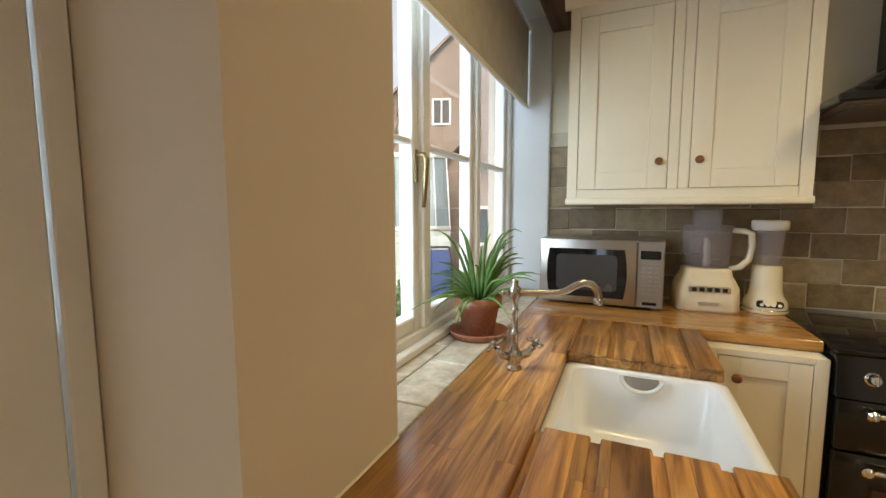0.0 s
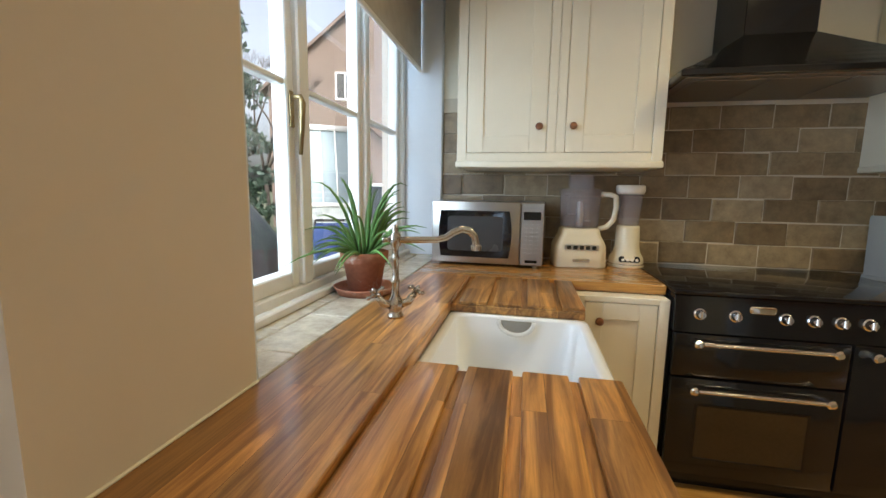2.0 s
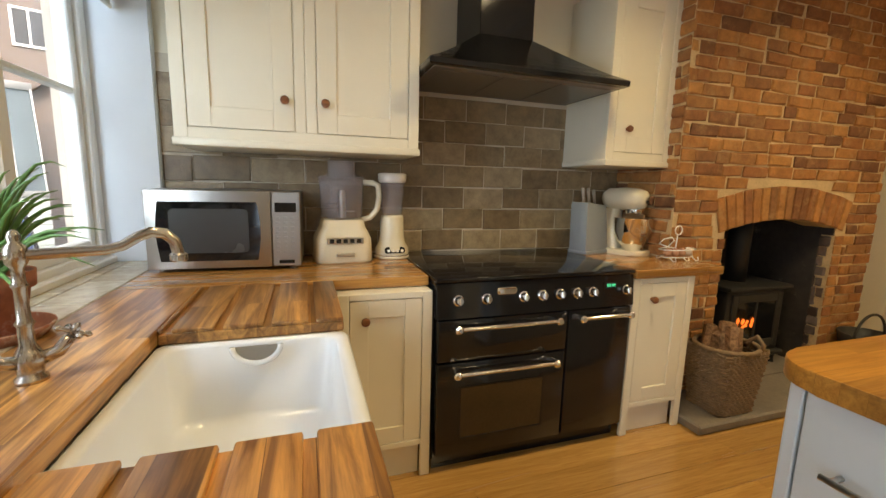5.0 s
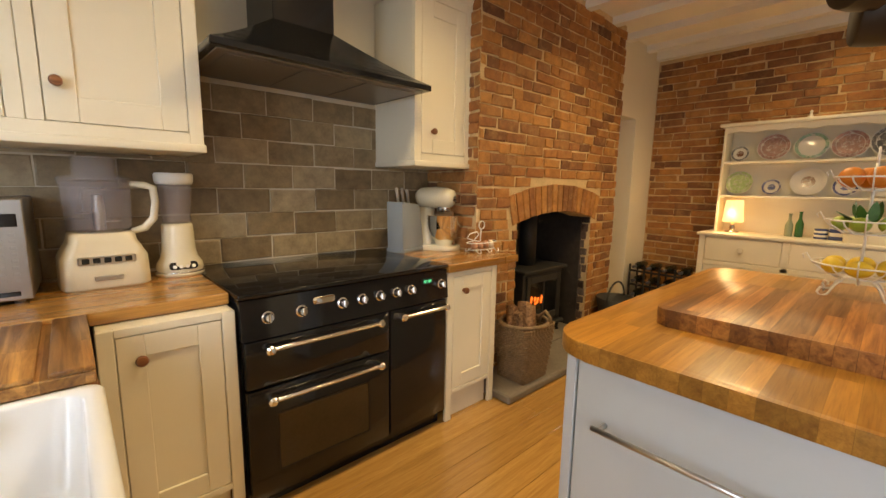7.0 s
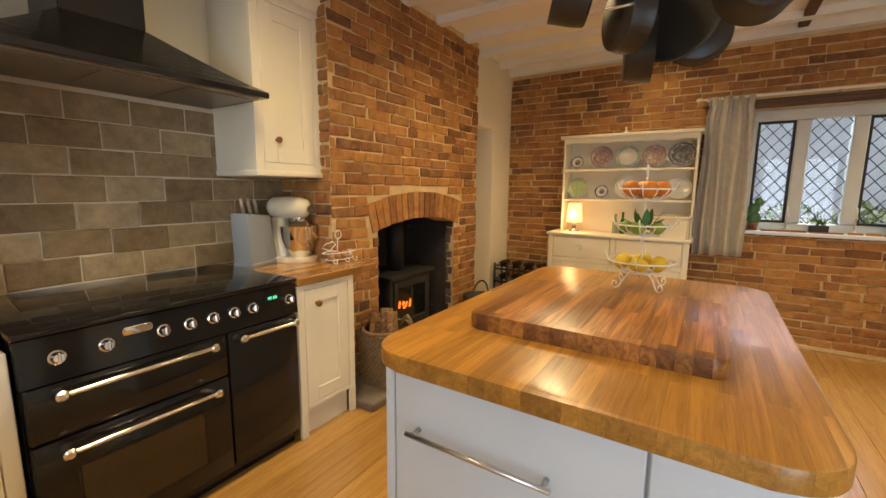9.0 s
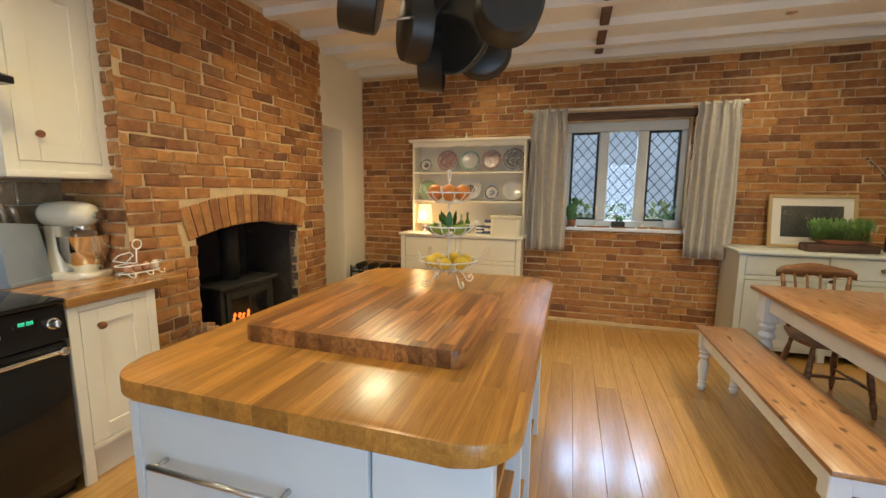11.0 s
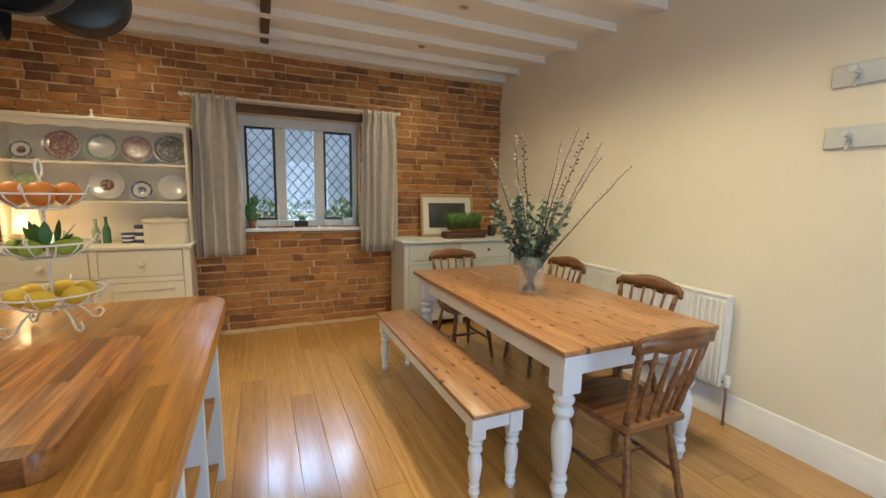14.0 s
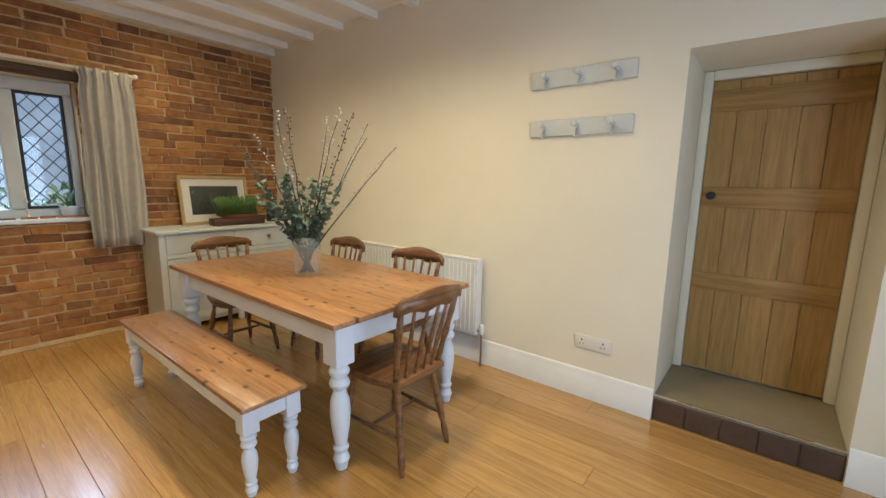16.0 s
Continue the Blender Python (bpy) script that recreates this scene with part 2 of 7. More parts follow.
BRICK = masonry("handmade_red_brick", [(0.0, (0.16, 0.066, 0.025)), (0.2, (0.30, 0.120, 0.036)), (0.5, (0.40, 0.170, 0.044)), (0.75, (0.47, 0.222, 0.060)), (1.0, (0.23, 0.100, 0.037))], smear=(0.50, 0.30, 0.125))
MORTAR = surface("lime_mortar", (0.62, 0.45, 0.24), 0.95, var=0.25, scale=9, bump=0.7, bscale=110)
TILE = masonry("tumbled_stone_tile", [(0.0, (0.20, 0.138, 0.072)), (0.3, (0.26, 0.188, 0.102)), (0.6, (0.32, 0.24, 0.138)), (1.0, (0.38, 0.295, 0.18))], rough=0.4, bump=0.25)
GROUT = surface("pale_grout", (0.60, 0.53, 0.41), 0.9, var=0.1, bump=0.3)
LIMESTONE = masonry("limestone_sill_tile", [(0.0, (0.46, 0.40, 0.30)), (0.5, (0.54, 0.48, 0.37)), (1.0, (0.60, 0.54, 0.43))], rough=0.25, bump=0.12)
HEARTH = surface("slate_hearth", (0.20, 0.17, 0.14), 0.6, var=0.2, bump=0.3, bscale=40)
SOOT = surface("sooty_brick_lining", (0.035, 0.028, 0.024), 0.95, var=0.5, scale=7, bump=0.8, bscale=22, stain=((0.22, 0.18, 0.15), 5.0, 0.60))
CERAMIC = surface("white_fireclay", (0.80, 0.82, 0.84), 0.12, var=0.02, bump=0.0)
STEEL = surface("brushed_steel", (0.62, 0.60, 0.57), 0.3, 1.0, var=0.05, bump=0.03, bscale=200)
CHROME = surface("chrome", (0.80, 0.79, 0.77), 0.1, 1.0, var=0.03, bump=0.0)
DARK_STEEL = surface("dark_brushed_steel", (0.40, 0.38, 0.35), 0.32, 1.0, var=0.06, bump=0.03, bscale=200)
PEWTER = surface("worn_pewter", (0.55, 0.50, 0.44), 0.22, 1.0, var=0.15, bump=0.05)
BRASS = surface("aged_brass", (0.32, 0.24, 0.12), 0.4, 1.0, var=0.2, bump=0.05)
BLACK_ENAMEL = surface("black_enamel", (0.009, 0.009, 0.010), 0.12, var=0.1, bump=0.0)
BLACK_GLASS = surface("black_glass", (0.008, 0.008, 0.009), 0.04, var=0.05, bump=0.0)
BLACK_IRON = surface("black_cast_iron", (0.018, 0.017, 0.016), 0.55, var=0.2, bump=0.15)
PAN_BLACK = surface("dark_pan_coating", (0.022, 0.019, 0.015), 0.42, 0.0, var=0.15, bump=0.04)
OVEN_GLASS = surface("tinted_oven_glass", (0.045, 0.030, 0.015), 0.08, var=0.2, bump=0.0)
CREAM_ENAMEL = surface("cream_enamel", (0.74, 0.66, 0.48), 0.2, var=0.03, bump=0.0)
TERRACOTTA = surface("terracotta", (0.36, 0.14, 0.075), 0.85, var=0.25, scale=12, bump=0.3, stain=((0.52, 0.42, 0.34), 14.0, 0.58))
GLASS = clear("window_glass")
CLEAR_PLASTIC = surface("clear_plastic", (0.55, 0.50, 0.52), 0.12, var=0.03, bump=0.0, Alpha=0.20)
VASE_GLASS = surface("vase_glass", (0.75, 0.80, 0.78), 0.08, var=0.02, bump=0.0, Alpha=0.12)
LINEN = surface("grey_linen", (0.50, 0.46, 0.39), 0.95, var=0.12, scale=20, bump=0.3, bscale=260)
BLIND_CLOTH = surface("pale_blind_cloth", (0.50, 0.47, 0.40), 0.9, var=0.12, scale=14, bump=0.15, bscale=200)
WICKER = surface("willow_wicker", (0.22, 0.145, 0.08), 0.7, var=0.35, scale=30, bump=0.3)
LEAF = surface("aloe_leaf", (0.11, 0.22, 0.055), 0.4, var=0.35, scale=9, bump=0.05)
PLASTIC_WHITE = surface("white_plastic", (0.74, 0.70, 0.62), 0.4, var=0.03, bump=0.0)
BLOCK_BLUE = surface("grey_blue_knife_block", (0.24, 0.27, 0.30), 0.4, var=0.06, bump=0.03)


# ---- mesh helpers ----
def obj(name, bm, mat, parent=None, smooth=True, at=None):
    if smooth:
        for f in bm.faces:
            f.smooth = True
        for e in bm.edges:
            if len(e.link_faces) == 2 and e.calc_face_angle(0) > 0.6:
                e.smooth = False
    me = bpy.data.meshes.new(name)
    bm.to_mesh(me)
    bm.free()
    for mm in (mat if isinstance(mat, (list, tuple)) else [mat]):
        me.materials.append(mm)
    ob = new(name, me)
    if parent is not None:
        ob.parent = parent
    if at is not None:
        ob.matrix_basis = at if isinstance(at, Matrix) else Matrix.Translation(at)
    return ob


def thing(name, at, label, category, group="", rz=0.0, kind=""):
    e = new(name)
    e.empty_display_size = 0.1
    e.matrix_basis = pose(*at, 0, 0, rz)
    return tagged(e, label, category, group, kind)


def bx(bm, a, b, bev=0.0, seg=1, m=None, mi=0):
    vs = bmesh.ops.create_cube(bm, size=1.0)["verts"]
    c, s = [(p + q) / 2 for p, q in zip(a, b)], [abs(q - p) for p, q in zip(a, b)]
    for v in vs:
        v.co = Vector((c[0] + v.co.x * s[0], c[1] + v.co.y * s[1], c[2] + v.co.z * s[2]))
    fs = {f for v in vs for f in v.link_faces}
    if bev:
        r = bmesh.ops.bevel(bm, geom=list({e for v in vs for e in v.link_edges}), offset=min(bev, min(s) * 0.45), segments=seg, profile=0.5, affect='EDGES')
        vs = {v for f in r["faces"] for v in f.verts} | {v for v in vs if v.is_valid}
        fs = {f for v in vs for f in v.link_faces}
    for f in fs:
        f.material_index = mi
    if m is not None:
        bmesh.ops.transform(bm, matrix=m, verts=list(vs))
    return list(vs)


def lathe(bm, prof, n=16, m=None, mi=0, cap=True):
    rings = []
    for r, z in prof:
        if r < 1e-5:
            rings.append([bm.verts.new((0, 0, z))])
        else:
            rings.append([bm.verts.new((r * math.cos(2 * math.pi * k / n), r * math.sin(2 * math.pi * k / n), z)) for k in range(n)])
    for a, b in zip(rings, rings[1:]):
        for k in range(n):
            q = [a[k % len(a)], a[(k + 1) % len(a)], b[(k + 1) % len(b)], b[k % len(b)]]
            q = [v for i, v in enumerate(q) if v not in q[:i]]
            if len(q) > 2:
                bm.faces.new(q).material_index = mi
    for end, flip in ((rings[0], True), (rings[-1], False)):
        if cap and len(end) > 2:
            bm.faces.new(end[::-1] if flip else end).material_index = mi
    vs = [v for r in rings for v in r]
    if m is not None:
        bmesh.ops.transform(bm, matrix=m, verts=vs)
    return vs


def tube(bm, pts, r, n=8, mi=0, closed=False):
    pts = [Vector(p) for p in pts]
    rs = r if isinstance(r, (list, tuple)) else [r] * len(pts)
    rings, side = [], None
    for i, p in enumerate(pts):
        d = (pts[(i + 1) % len(pts)] - pts[i - 1]) if closed else (pts[min(i + 1, len(pts) - 1)] - pts[max(i - 1, 0)])
        d.normalize()
        if side is None:
            side = d.orthogonal().normalized()
        side = (side - d * side.dot(d)).normalized()
        up = d.cross(side)
        rings.append([bm.verts.new(p + (side * math.cos(2 * math.pi * k / n) + up * math.sin(2 * math.pi * k / n)) * rs[i]) for k in range(n)])
    pairs = list(zip(rings, rings[1:])) + ([(rings[-1], rings[0])] if closed else [])
    for a, b in pairs:
        for k in range(n):
            bm.faces.new((a[k], a[(k + 1) % n], b[(k + 1) % n], b[k])).material_index = mi
    if not closed:
        bm.faces.new(rings[0][::-1]).material_index = mi
        bm.faces.new(rings[-1]).material_index = mi


def prism(bm, outline, z0, z1, m=None, bev=0.0, mi=0):
    lo, hi = [bm.verts.new((x, y, z0)) for x, y in outline], [bm.verts.new((x, y, z1)) for x, y in outline]
    n = len(outline)
    fs = [bm.faces.new(lo[::-1]), bm.faces.new(hi)] + [bm.faces.new((lo[k], lo[(k + 1) % n], hi[(k + 1) % n], hi[k])) for k in range(n)]
    for f in fs:
        f.material_index = mi
    vs = lo + hi
    if bev:
        es = [e for f in fs[:2] for e in f.edges]
        r = bmesh.ops.bevel(bm, geom=es, offset=bev, segments=2, profile=0.5, affect='EDGES')
        vs = list({v for f in r["faces"] for v in f.verts})
    if m is not None:
        bmesh.ops.transform(bm, matrix=m, verts=vs)
    return vs


def rrect(x0, x1, y0, y1, r, n=6):
    out = []
    for cx, cy, a0 in ((x1 - r, y1 - r, 0), (x0 + r, y1 - r, 90), (x0 + r, y0 + r, 180), (x1 - r, y0 + r, 270)):
        out += [(cx + r * math.cos(radians(a0 + 90 * k / n)), cy + r * math.sin(radians(a0 + 90 * k / n))) for k in range(n + 1)]
    return out


def solid(name, boxes, mat, parent=None, bev=0.004):
    bm = bmesh.new()
    for a, b in boxes:
        bx(bm, a, b, bev)
    return obj(name, bm, mat, parent)


def knob_mesh(bm, at, r=0.019, mi=0):
    """A turned knob that stands out towards -y."""
    lathe(bm, [(r * 0.55, 0), (r * 0.5, r * 0.6), (r * 0.95, r * 1.0), (r, r * 1.35), (r * 0.8, r * 1.75), (0, r * 1.9)], 14, pose(*at, 90), mi)


def shaker_door(parent, x0, x1, z0, z1, y, mat, stile=0.07, knob=None, name="door"):
    """A framed door with a sunk panel, its face at y, facing -y."""
    bm = bmesh.new()
    bx(bm, (x0, y, z0), (x0 + stile, y + 0.02, z1), 0.002)
    bx(bm, (x1 - stile, y, z0), (x1, y + 0.02, z1), 0.002)
    bx(bm, (x0 + stile, y, z0), (x1 - stile, y + 0.02, z0 + stile), 0.002)
    bx(bm, (x0 + stile, y, z1 - stile), (x1 - stile, y + 0.02, z1), 0.002)
    bx(bm, (x0 + stile - 0.002, y + 0.009, z0 + stile - 0.002), (x1 - stile + 0.002, y + 0.018, z1 - stile + 0.002))
    d = obj(name, bm, mat, parent)
    if knob:
        kb = bmesh.new()
        knob_mesh(kb, (knob[0], y, knob[1]))
        obj("knob", kb, KNOB_WOOD, d)
    return d

# ---- the room ----
WX, EX, SY, NY = 0.315, 5.95, -2.33, 3.32      # inner wall faces
CH_Y, CH_X0, CH_X1 = 2.82, 3.03, 4.95          # chimney breast
FX0, FX1 = 3.46, 4.53                          # fireplace opening
CEIL = 2.80


def structure(name, boxes, mat, label="", bev=0.0):
    return tagged(solid(name, boxes, mat, bev=bev), label or name.replace("_", " "), "", "", "structure")


floor = structure("floor", [((-0.05, -3.06, -0.12), (6.4, 3.9, -0.016))], MORTAR, "oak board floor, honey coloured and satin finished")
ceiling = structure("ceiling", [((-0.3, -3.06, CEIL), (6.4, 3.9, CEIL + 0.15))] + [((5.59 - 0.46 * k, SY, 2.738), (5.67 - 0.46 * k, 3.9, CEIL)) for k in range(12)] + [((5.86, SY, 2.71), (5.945, 2.9, CEIL))], CEILING_PAINT,
                    "white painted ceiling with exposed joists")
# west wall: window opening over the worktop, garden door further back
structure("wall_west", [((-0.08, 1.007, 0), (WX, 1.41, CEIL)), ((-0.08, 1.41, 0), (WX, 3.28, 0.90)), ((-0.08, 1.41, 2.60), (WX, 3.28, CEIL)),
                        ((-0.08, 3.28, 0), (WX, 3.32, CEIL)), ((-0.08, -1.23, 2.12), (WX, 1.007, CEIL)), ((-0.08, -2.6, 0), (WX, -1.23, CEIL))], BUFF_WALL, "buff painted plaster wall round the kitchen window")
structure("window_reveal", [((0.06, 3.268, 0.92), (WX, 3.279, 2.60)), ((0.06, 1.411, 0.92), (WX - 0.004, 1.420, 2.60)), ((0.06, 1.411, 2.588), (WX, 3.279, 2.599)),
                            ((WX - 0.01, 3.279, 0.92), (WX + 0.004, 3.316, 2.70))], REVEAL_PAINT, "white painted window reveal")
structure("wall_north", [((-0.08, 3.32, 0), (CH_X0, 3.5, CEIL)), ((-0.08, 3.5, 0), (6.4, 3.6, CEIL))], CREAM_WALL, "cream painted kitchen wall behind the cooker")
structure("chimney_breast", [((CH_X0, CH_Y, 0), (FX0, 3.5, CEIL)), ((FX1, CH_Y, 0), (CH_X1, 3.5, CEIL)), ((FX0, CH_Y, 1.20), (FX1, 3.5, CEIL))], MORTAR, "red brick chimney breast with arched fireplace")
structure("fireplace_lining", [((FX0, 3.40, 0), (FX1, 3.499, 1.199)), ((FX0 + 0.001, 2.90, 0), (FX0 + 0.02, 3.40, 1.199)), ((FX1 - 0.02, 2.90, 0), (FX1 - 0.001, 3.40, 1.199)),
                               ((FX0 + 0.02, 2.90, 1.15), (FX1 - 0.02, 3.40, 1.199))], SOOT, "soot-blackened brick fireplace lining")
structure("wall_alcove", [((5.48, 2.90, 0), (5.95, 3.5, CEIL)), ((CH_X1, 2.90, 2.06), (5.48, 3.5, CEIL)), ((CH_X1, 3.28, 0), (5.48, 3.5, 2.06))], CREAM_WALL, "cream painted wall with a plain recess")
structure("wall_south", [((1.84, -2.95, 0), (6.2, SY, CEIL)), ((-0.08, -2.95, 0), (1.0, SY, CEIL)), ((1.0, -2.95, 2.095), (1.84, SY, CEIL)), ((0.9, -3.05, 0), (1.95, -2.952, CEIL))], CREAM_WALL,
          "cream painted wall with a deep doorway")
wall_east = structure("wall_east", [((EX, -2.6, 0), (6.2, -0.62, CEIL)), ((EX, 0.54, 0), (6.2, 3.6, CEIL)), ((EX, -0.62, 0), (6.2, 0.54, 1.03)), ((EX, -0.62, 2.13), (6.2, 0.54, CEIL))], MORTAR,
                      "exposed red brick wall with a leaded window")
# skirting
bm = bmesh.new()
for x0, x1 in ((1.84, 5.94), (0.32, 1.0)):
    prism(bm, [(0, 0), (0.022, 0), (0.022, 0.145), (0.016, 0.155), (0.016, 0.165), (0.008, 0.185), (0, 0.19)], x0, x1, Matrix(((0, 0, 1, 0), (1, 0, 0, SY), (0, 1, 0, 0), (0, 0, 0, 1))))
tagged(obj("baseboard", bm, WHITE_PAINT), "tall white painted moulded skirting board", "", "", "structure")
tagged(solid("brick_ledge", [((EX - 0.02, -2.3, 0.0), (EX - 0.001, 2.88, 0.035))], MORTAR), "mortar fillet at the foot of the brick wall", "", "", "structure")
bm = bmesh.new()
bx(bm, (3.6, 0.235, 2.745), (5.86, 0.305, 2.798), 0.006)
tagged(obj("ceiling_beam", bm, BEAM_WOOD), "dark old oak beam above the white joists", "", "", "structure")
bm = bmesh.new()
bx(bm, (WX + 0.002, 1.30, 2.49), (0.44, 3.30, 2.735), 0.014, 2)
tagged(obj("window_lintel", bm, BEAM_WOOD), "dark oak lintel beam over the kitchen window", "", "", "structure")

# kitchen window: three casements, each with one glazing bar
win = thing("window_1", (0.03, 1.42, 0.93), "white painted timber window with three casements and a brass stay", "window", kind="structure")
WW, WH, NB = 1.85, 1.66, 3
bm = bmesh.new()
bx(bm, (-0.05, 0, 0), (0.05, WW, 0.05), 0.004)
bx(bm, (-0.05, 0, WH - 0.05), (0.05, WW, WH), 0.004)
for k in range(NB + 1):
    c = 0.03 + (WW - 0.06) * k / NB
    bx(bm, (-0.05, c - 0.03, 0.05), (0.05, c + 0.03, WH - 0.05), 0.006)
bx(bm, (0.05, 0.0, -0.012), (0.085, WW, 0.02), 0.006)
obj("frame", bm, WHITE_PAINT, win)
for k in range(NB):
    a, b = 0.06 + (WW - 0.06) * k / NB, (WW - 0.06) * (k + 1) / NB
    bm = bmesh.new()
    for p, q in (((-0.03, a, 0.05), (0.03, a + 0.045, WH - 0.05)), ((-0.03, b - 0.045, 0.05), (0.03, b, WH - 0.05)), ((-0.03, a + 0.045, 0.05), (0.03, b - 0.045, 0.105)),
                 ((-0.03, a + 0.045, WH - 0.1), (0.03, b - 0.045, WH - 0.05)), ((-0.02, a + 0.045, 0.735), (0.025, b - 0.045, 0.757))):
        bx(bm, p, q, 0.005)
    sash = obj("casement", bm, WHITE_PAINT, win)
    bm = bmesh.new()
    bx(bm, (-0.003, a + 0.04, 0.1), (0.002, b - 0.04, WH - 0.09))
    g = obj("pane", bm, GLASS, sash)
    g.visible_shadow = False
    if k == 0:
        bm = bmesh.new()
        bx(bm, (0.03, b - 0.035, 0.60), (0.038, b - 0.012, 0.72), 0.003)
        tube(bm, [(0.036, b - 0.024, 0.70), (0.068, b - 0.024, 0.70), (0.075, b - 0.024, 0.68), (0.07, b - 0.022, 0.60), (0.062, b - 0.022, 0.51)], [0.008, 0.009, 0.011, 0.009, 0.007], 8)
        obj("handle", bm, BRASS, sash)
# roller blind
bl = thing("roller_blind", (0.16, 1.43, 2.5), "pale patterned fabric roller blind, half rolled above the window", "blind")
bm = bmesh.new()
tube(bm, [(0, 0.0, 0.03), (0, 1.83, 0.03)], 0.028, 14)
obj("roller", bm, WHITE_PAINT, bl)
bm = bmesh.new()
bx(bm, (0.022, 0.01, -0.43), (0.024, 1.82, 0.03))
obj("cloth", bm, BLIND_CLOTH, bl)
bm = bmesh.new()
bx(bm, (0.014, 0.01, -0.455), (0.032, 1.82, -0.43), 0.005)
obj("bottom_bar", bm, WHITE_PAINT, bl)
bm = bmesh.new()
for k in range(36):
    lathe(bm, [(0, -0.004), (0.004, 0), (0, 0.004)], 6, pose(0.035, 1.81, 0.0 - 0.012 * k))
obj("chain", bm, WHITE_PAINT, bl)

# pair of garden doors in their recess; the glazing is assumed, to admit daylight
dr = thing("door_1", (0.0, -1.23, 0), "white painted pair of garden doors with assumed glazing, closed", "door", kind="structure")
for y0 in (0.04, 1.12):
    bm = bmesh.new()
    for p, q in (((-0.04, 0.0, 0.02), (0.0, 0.10, 2.08)), ((-0.04, 0.97, 0.02), (0.0, 1.07, 2.08)), ((-0.04, 0.10, 0.02), (0.0, 0.97, 0.30)), ((-0.04, 0.10, 1.98), (0.0, 0.97, 2.08)), ((-0.03, 0.10, 1.10), (-0.005, 0.97, 1.13)),
                 ((0.0, 0.13, 0.06), (0.01, 0.15, 0.26)), ((0.0, 0.92, 0.06), (0.01, 0.94, 0.26))):
        bx(bm, p, q, 0.004)
    leaf_ob = obj("leaf", bm, WHITE_PAINT, dr, at=(0, y0, 0))
    bm = bmesh.new()
    bx(bm, (-0.022, 0.09, 0.29), (-0.018, 0.98, 1.99))
    g = obj("pane", bm, GLASS, leaf_ob)
    g.visible_shadow = False
bm = bmesh.new()
bx(bm, (-0.05, 0.0, 0.0), (0.02, 0.036, 2.115), 0.003)
bx(bm, (-0.05, 2.195, 0.0), (0.004, 2.235, 2.115), 0.003)
bx(bm, (-0.05, 0.036, 2.085), (0.02, 2.195, 2.115), 0.003)
obj("frame", bm, WHITE_PAINT, dr)

# leaded window
lw = thing("window_2", (6.10, -0.62, 1.03), "pale timber mullioned window with diamond leaded lights", "window", kind="structure")
bm = bmesh.new()
LW, LH = 1.16, 1.10
for p, q in (((-0.04, 0, 0.0), (0.05, LW, 0.085)), ((-0.04, 0, LH - 0.10), (0.05, LW, LH)), ((-0.04, 0, 0.085), (0.05, 0.06, LH - 0.10)), ((-0.04, LW - 0.06, 0.085), (0.05, LW, LH - 0.10)),
             ((-0.05, 0.355, 0.085), (0.05, 0.455, LH - 0.10)), ((-0.05, 0.725, 0.085), (0.05, 0.825, LH - 0.10))):
    bx(bm, p, q, 0.01)
obj("frame", bm, GREY_PAINT, lw)
for k, (a, b) in enumerate(((0.06, 0.355), (0.455, 0.725), (0.825, LW - 0.06))):
    z0, z1 = 0.085, LH - 0.10
    bm = bmesh.new()
    if k != 1:
        for p, q in (((-0.03, a, z0), (0.0, a + 0.022, z1)), ((-0.03, b - 0.022, z0), (0.0, b, z1)), ((-0.03, a + 0.022, z0), (0.0, b - 0.022, z0 + 0.022)), ((-0.03, a + 0.022, z1 - 0.022), (0.0, b - 0.022, z1))):
            bx(bm, p, q, 0.003)
    s, t = 0.105, 0.125
    for sign in (1, -1):
        for n in range(-14, 16):
            ya, za = a + n * s, z0
            pts = []
            for yy in (a, b):
                zz = z0 + sign * (yy - a) * t / s + n * t
                pts.append((yy, zz))
            (y1, h1), (y2, h2) = pts
            lo, hi = max(min(h1, h2), z0), min(max(h1, h2), z1)
            if hi - lo > 0.01:
                f = lambda h: y1 + (y2 - y1) * (h - h1) / (h2 - h1)
                tube(bm, [(-0.012, f(lo), lo), (-0.012, f(hi), hi)], 0.0042, 4)
    obj("casement", bm, BLACK_IRON, lw)
    bm = bmesh.new()
    bx(bm, (-0.010, a, z0), (-0.006, b, z1))
    g = obj("pane", bm, GLASS, lw)
    g.visible_shadow = False
bm = bmesh.new()
bx(bm, (-0.195, -0.02, -0.022), (-0.04, LW + 0.02, 0.012), 0.006)
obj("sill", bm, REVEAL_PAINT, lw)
tagged(solid("window_head", [((5.932, -0.66, 2.131), (5.999, 0.58, 2.212))], BEAM_WOOD), "old timber lintel over the leaded window", "", "", "structure")

# inner door with step
pd = thing("door_2", (1.0, -2.94, 0.155), "stripped pine ledged door with a dark round knob, closed", "door", kind="structure")
board_edges = [0.055, 0.215, 0.345, 0.50, 0.645, 0.785]
for a, b in zip(board_edges, board_edges[1:]):
    bm = bmesh.new()
    bx(bm, (a + 0.0008, 0.0, 0.01), (b - 0.0008, 0.022, 1.875), 0.003)
    obj("board", bm, PINE_DOOR, pd)
LEDGE = timber("stripped_pine_rail", (0.30, 0.168, 0.045), (0.45, 0.27, 0.083), 'x', 0.5)
for z, h in ((0.56, 0.115), (1.105, 0.125), (1.69, 0.13)):
    bm = bmesh.new()
    bx(bm, (0.057, 0.022, z), (0.783, 0.034, z + h), 0.008, 2)
    obj("ledge", bm, LEDGE, pd)
bm = bmesh.new()
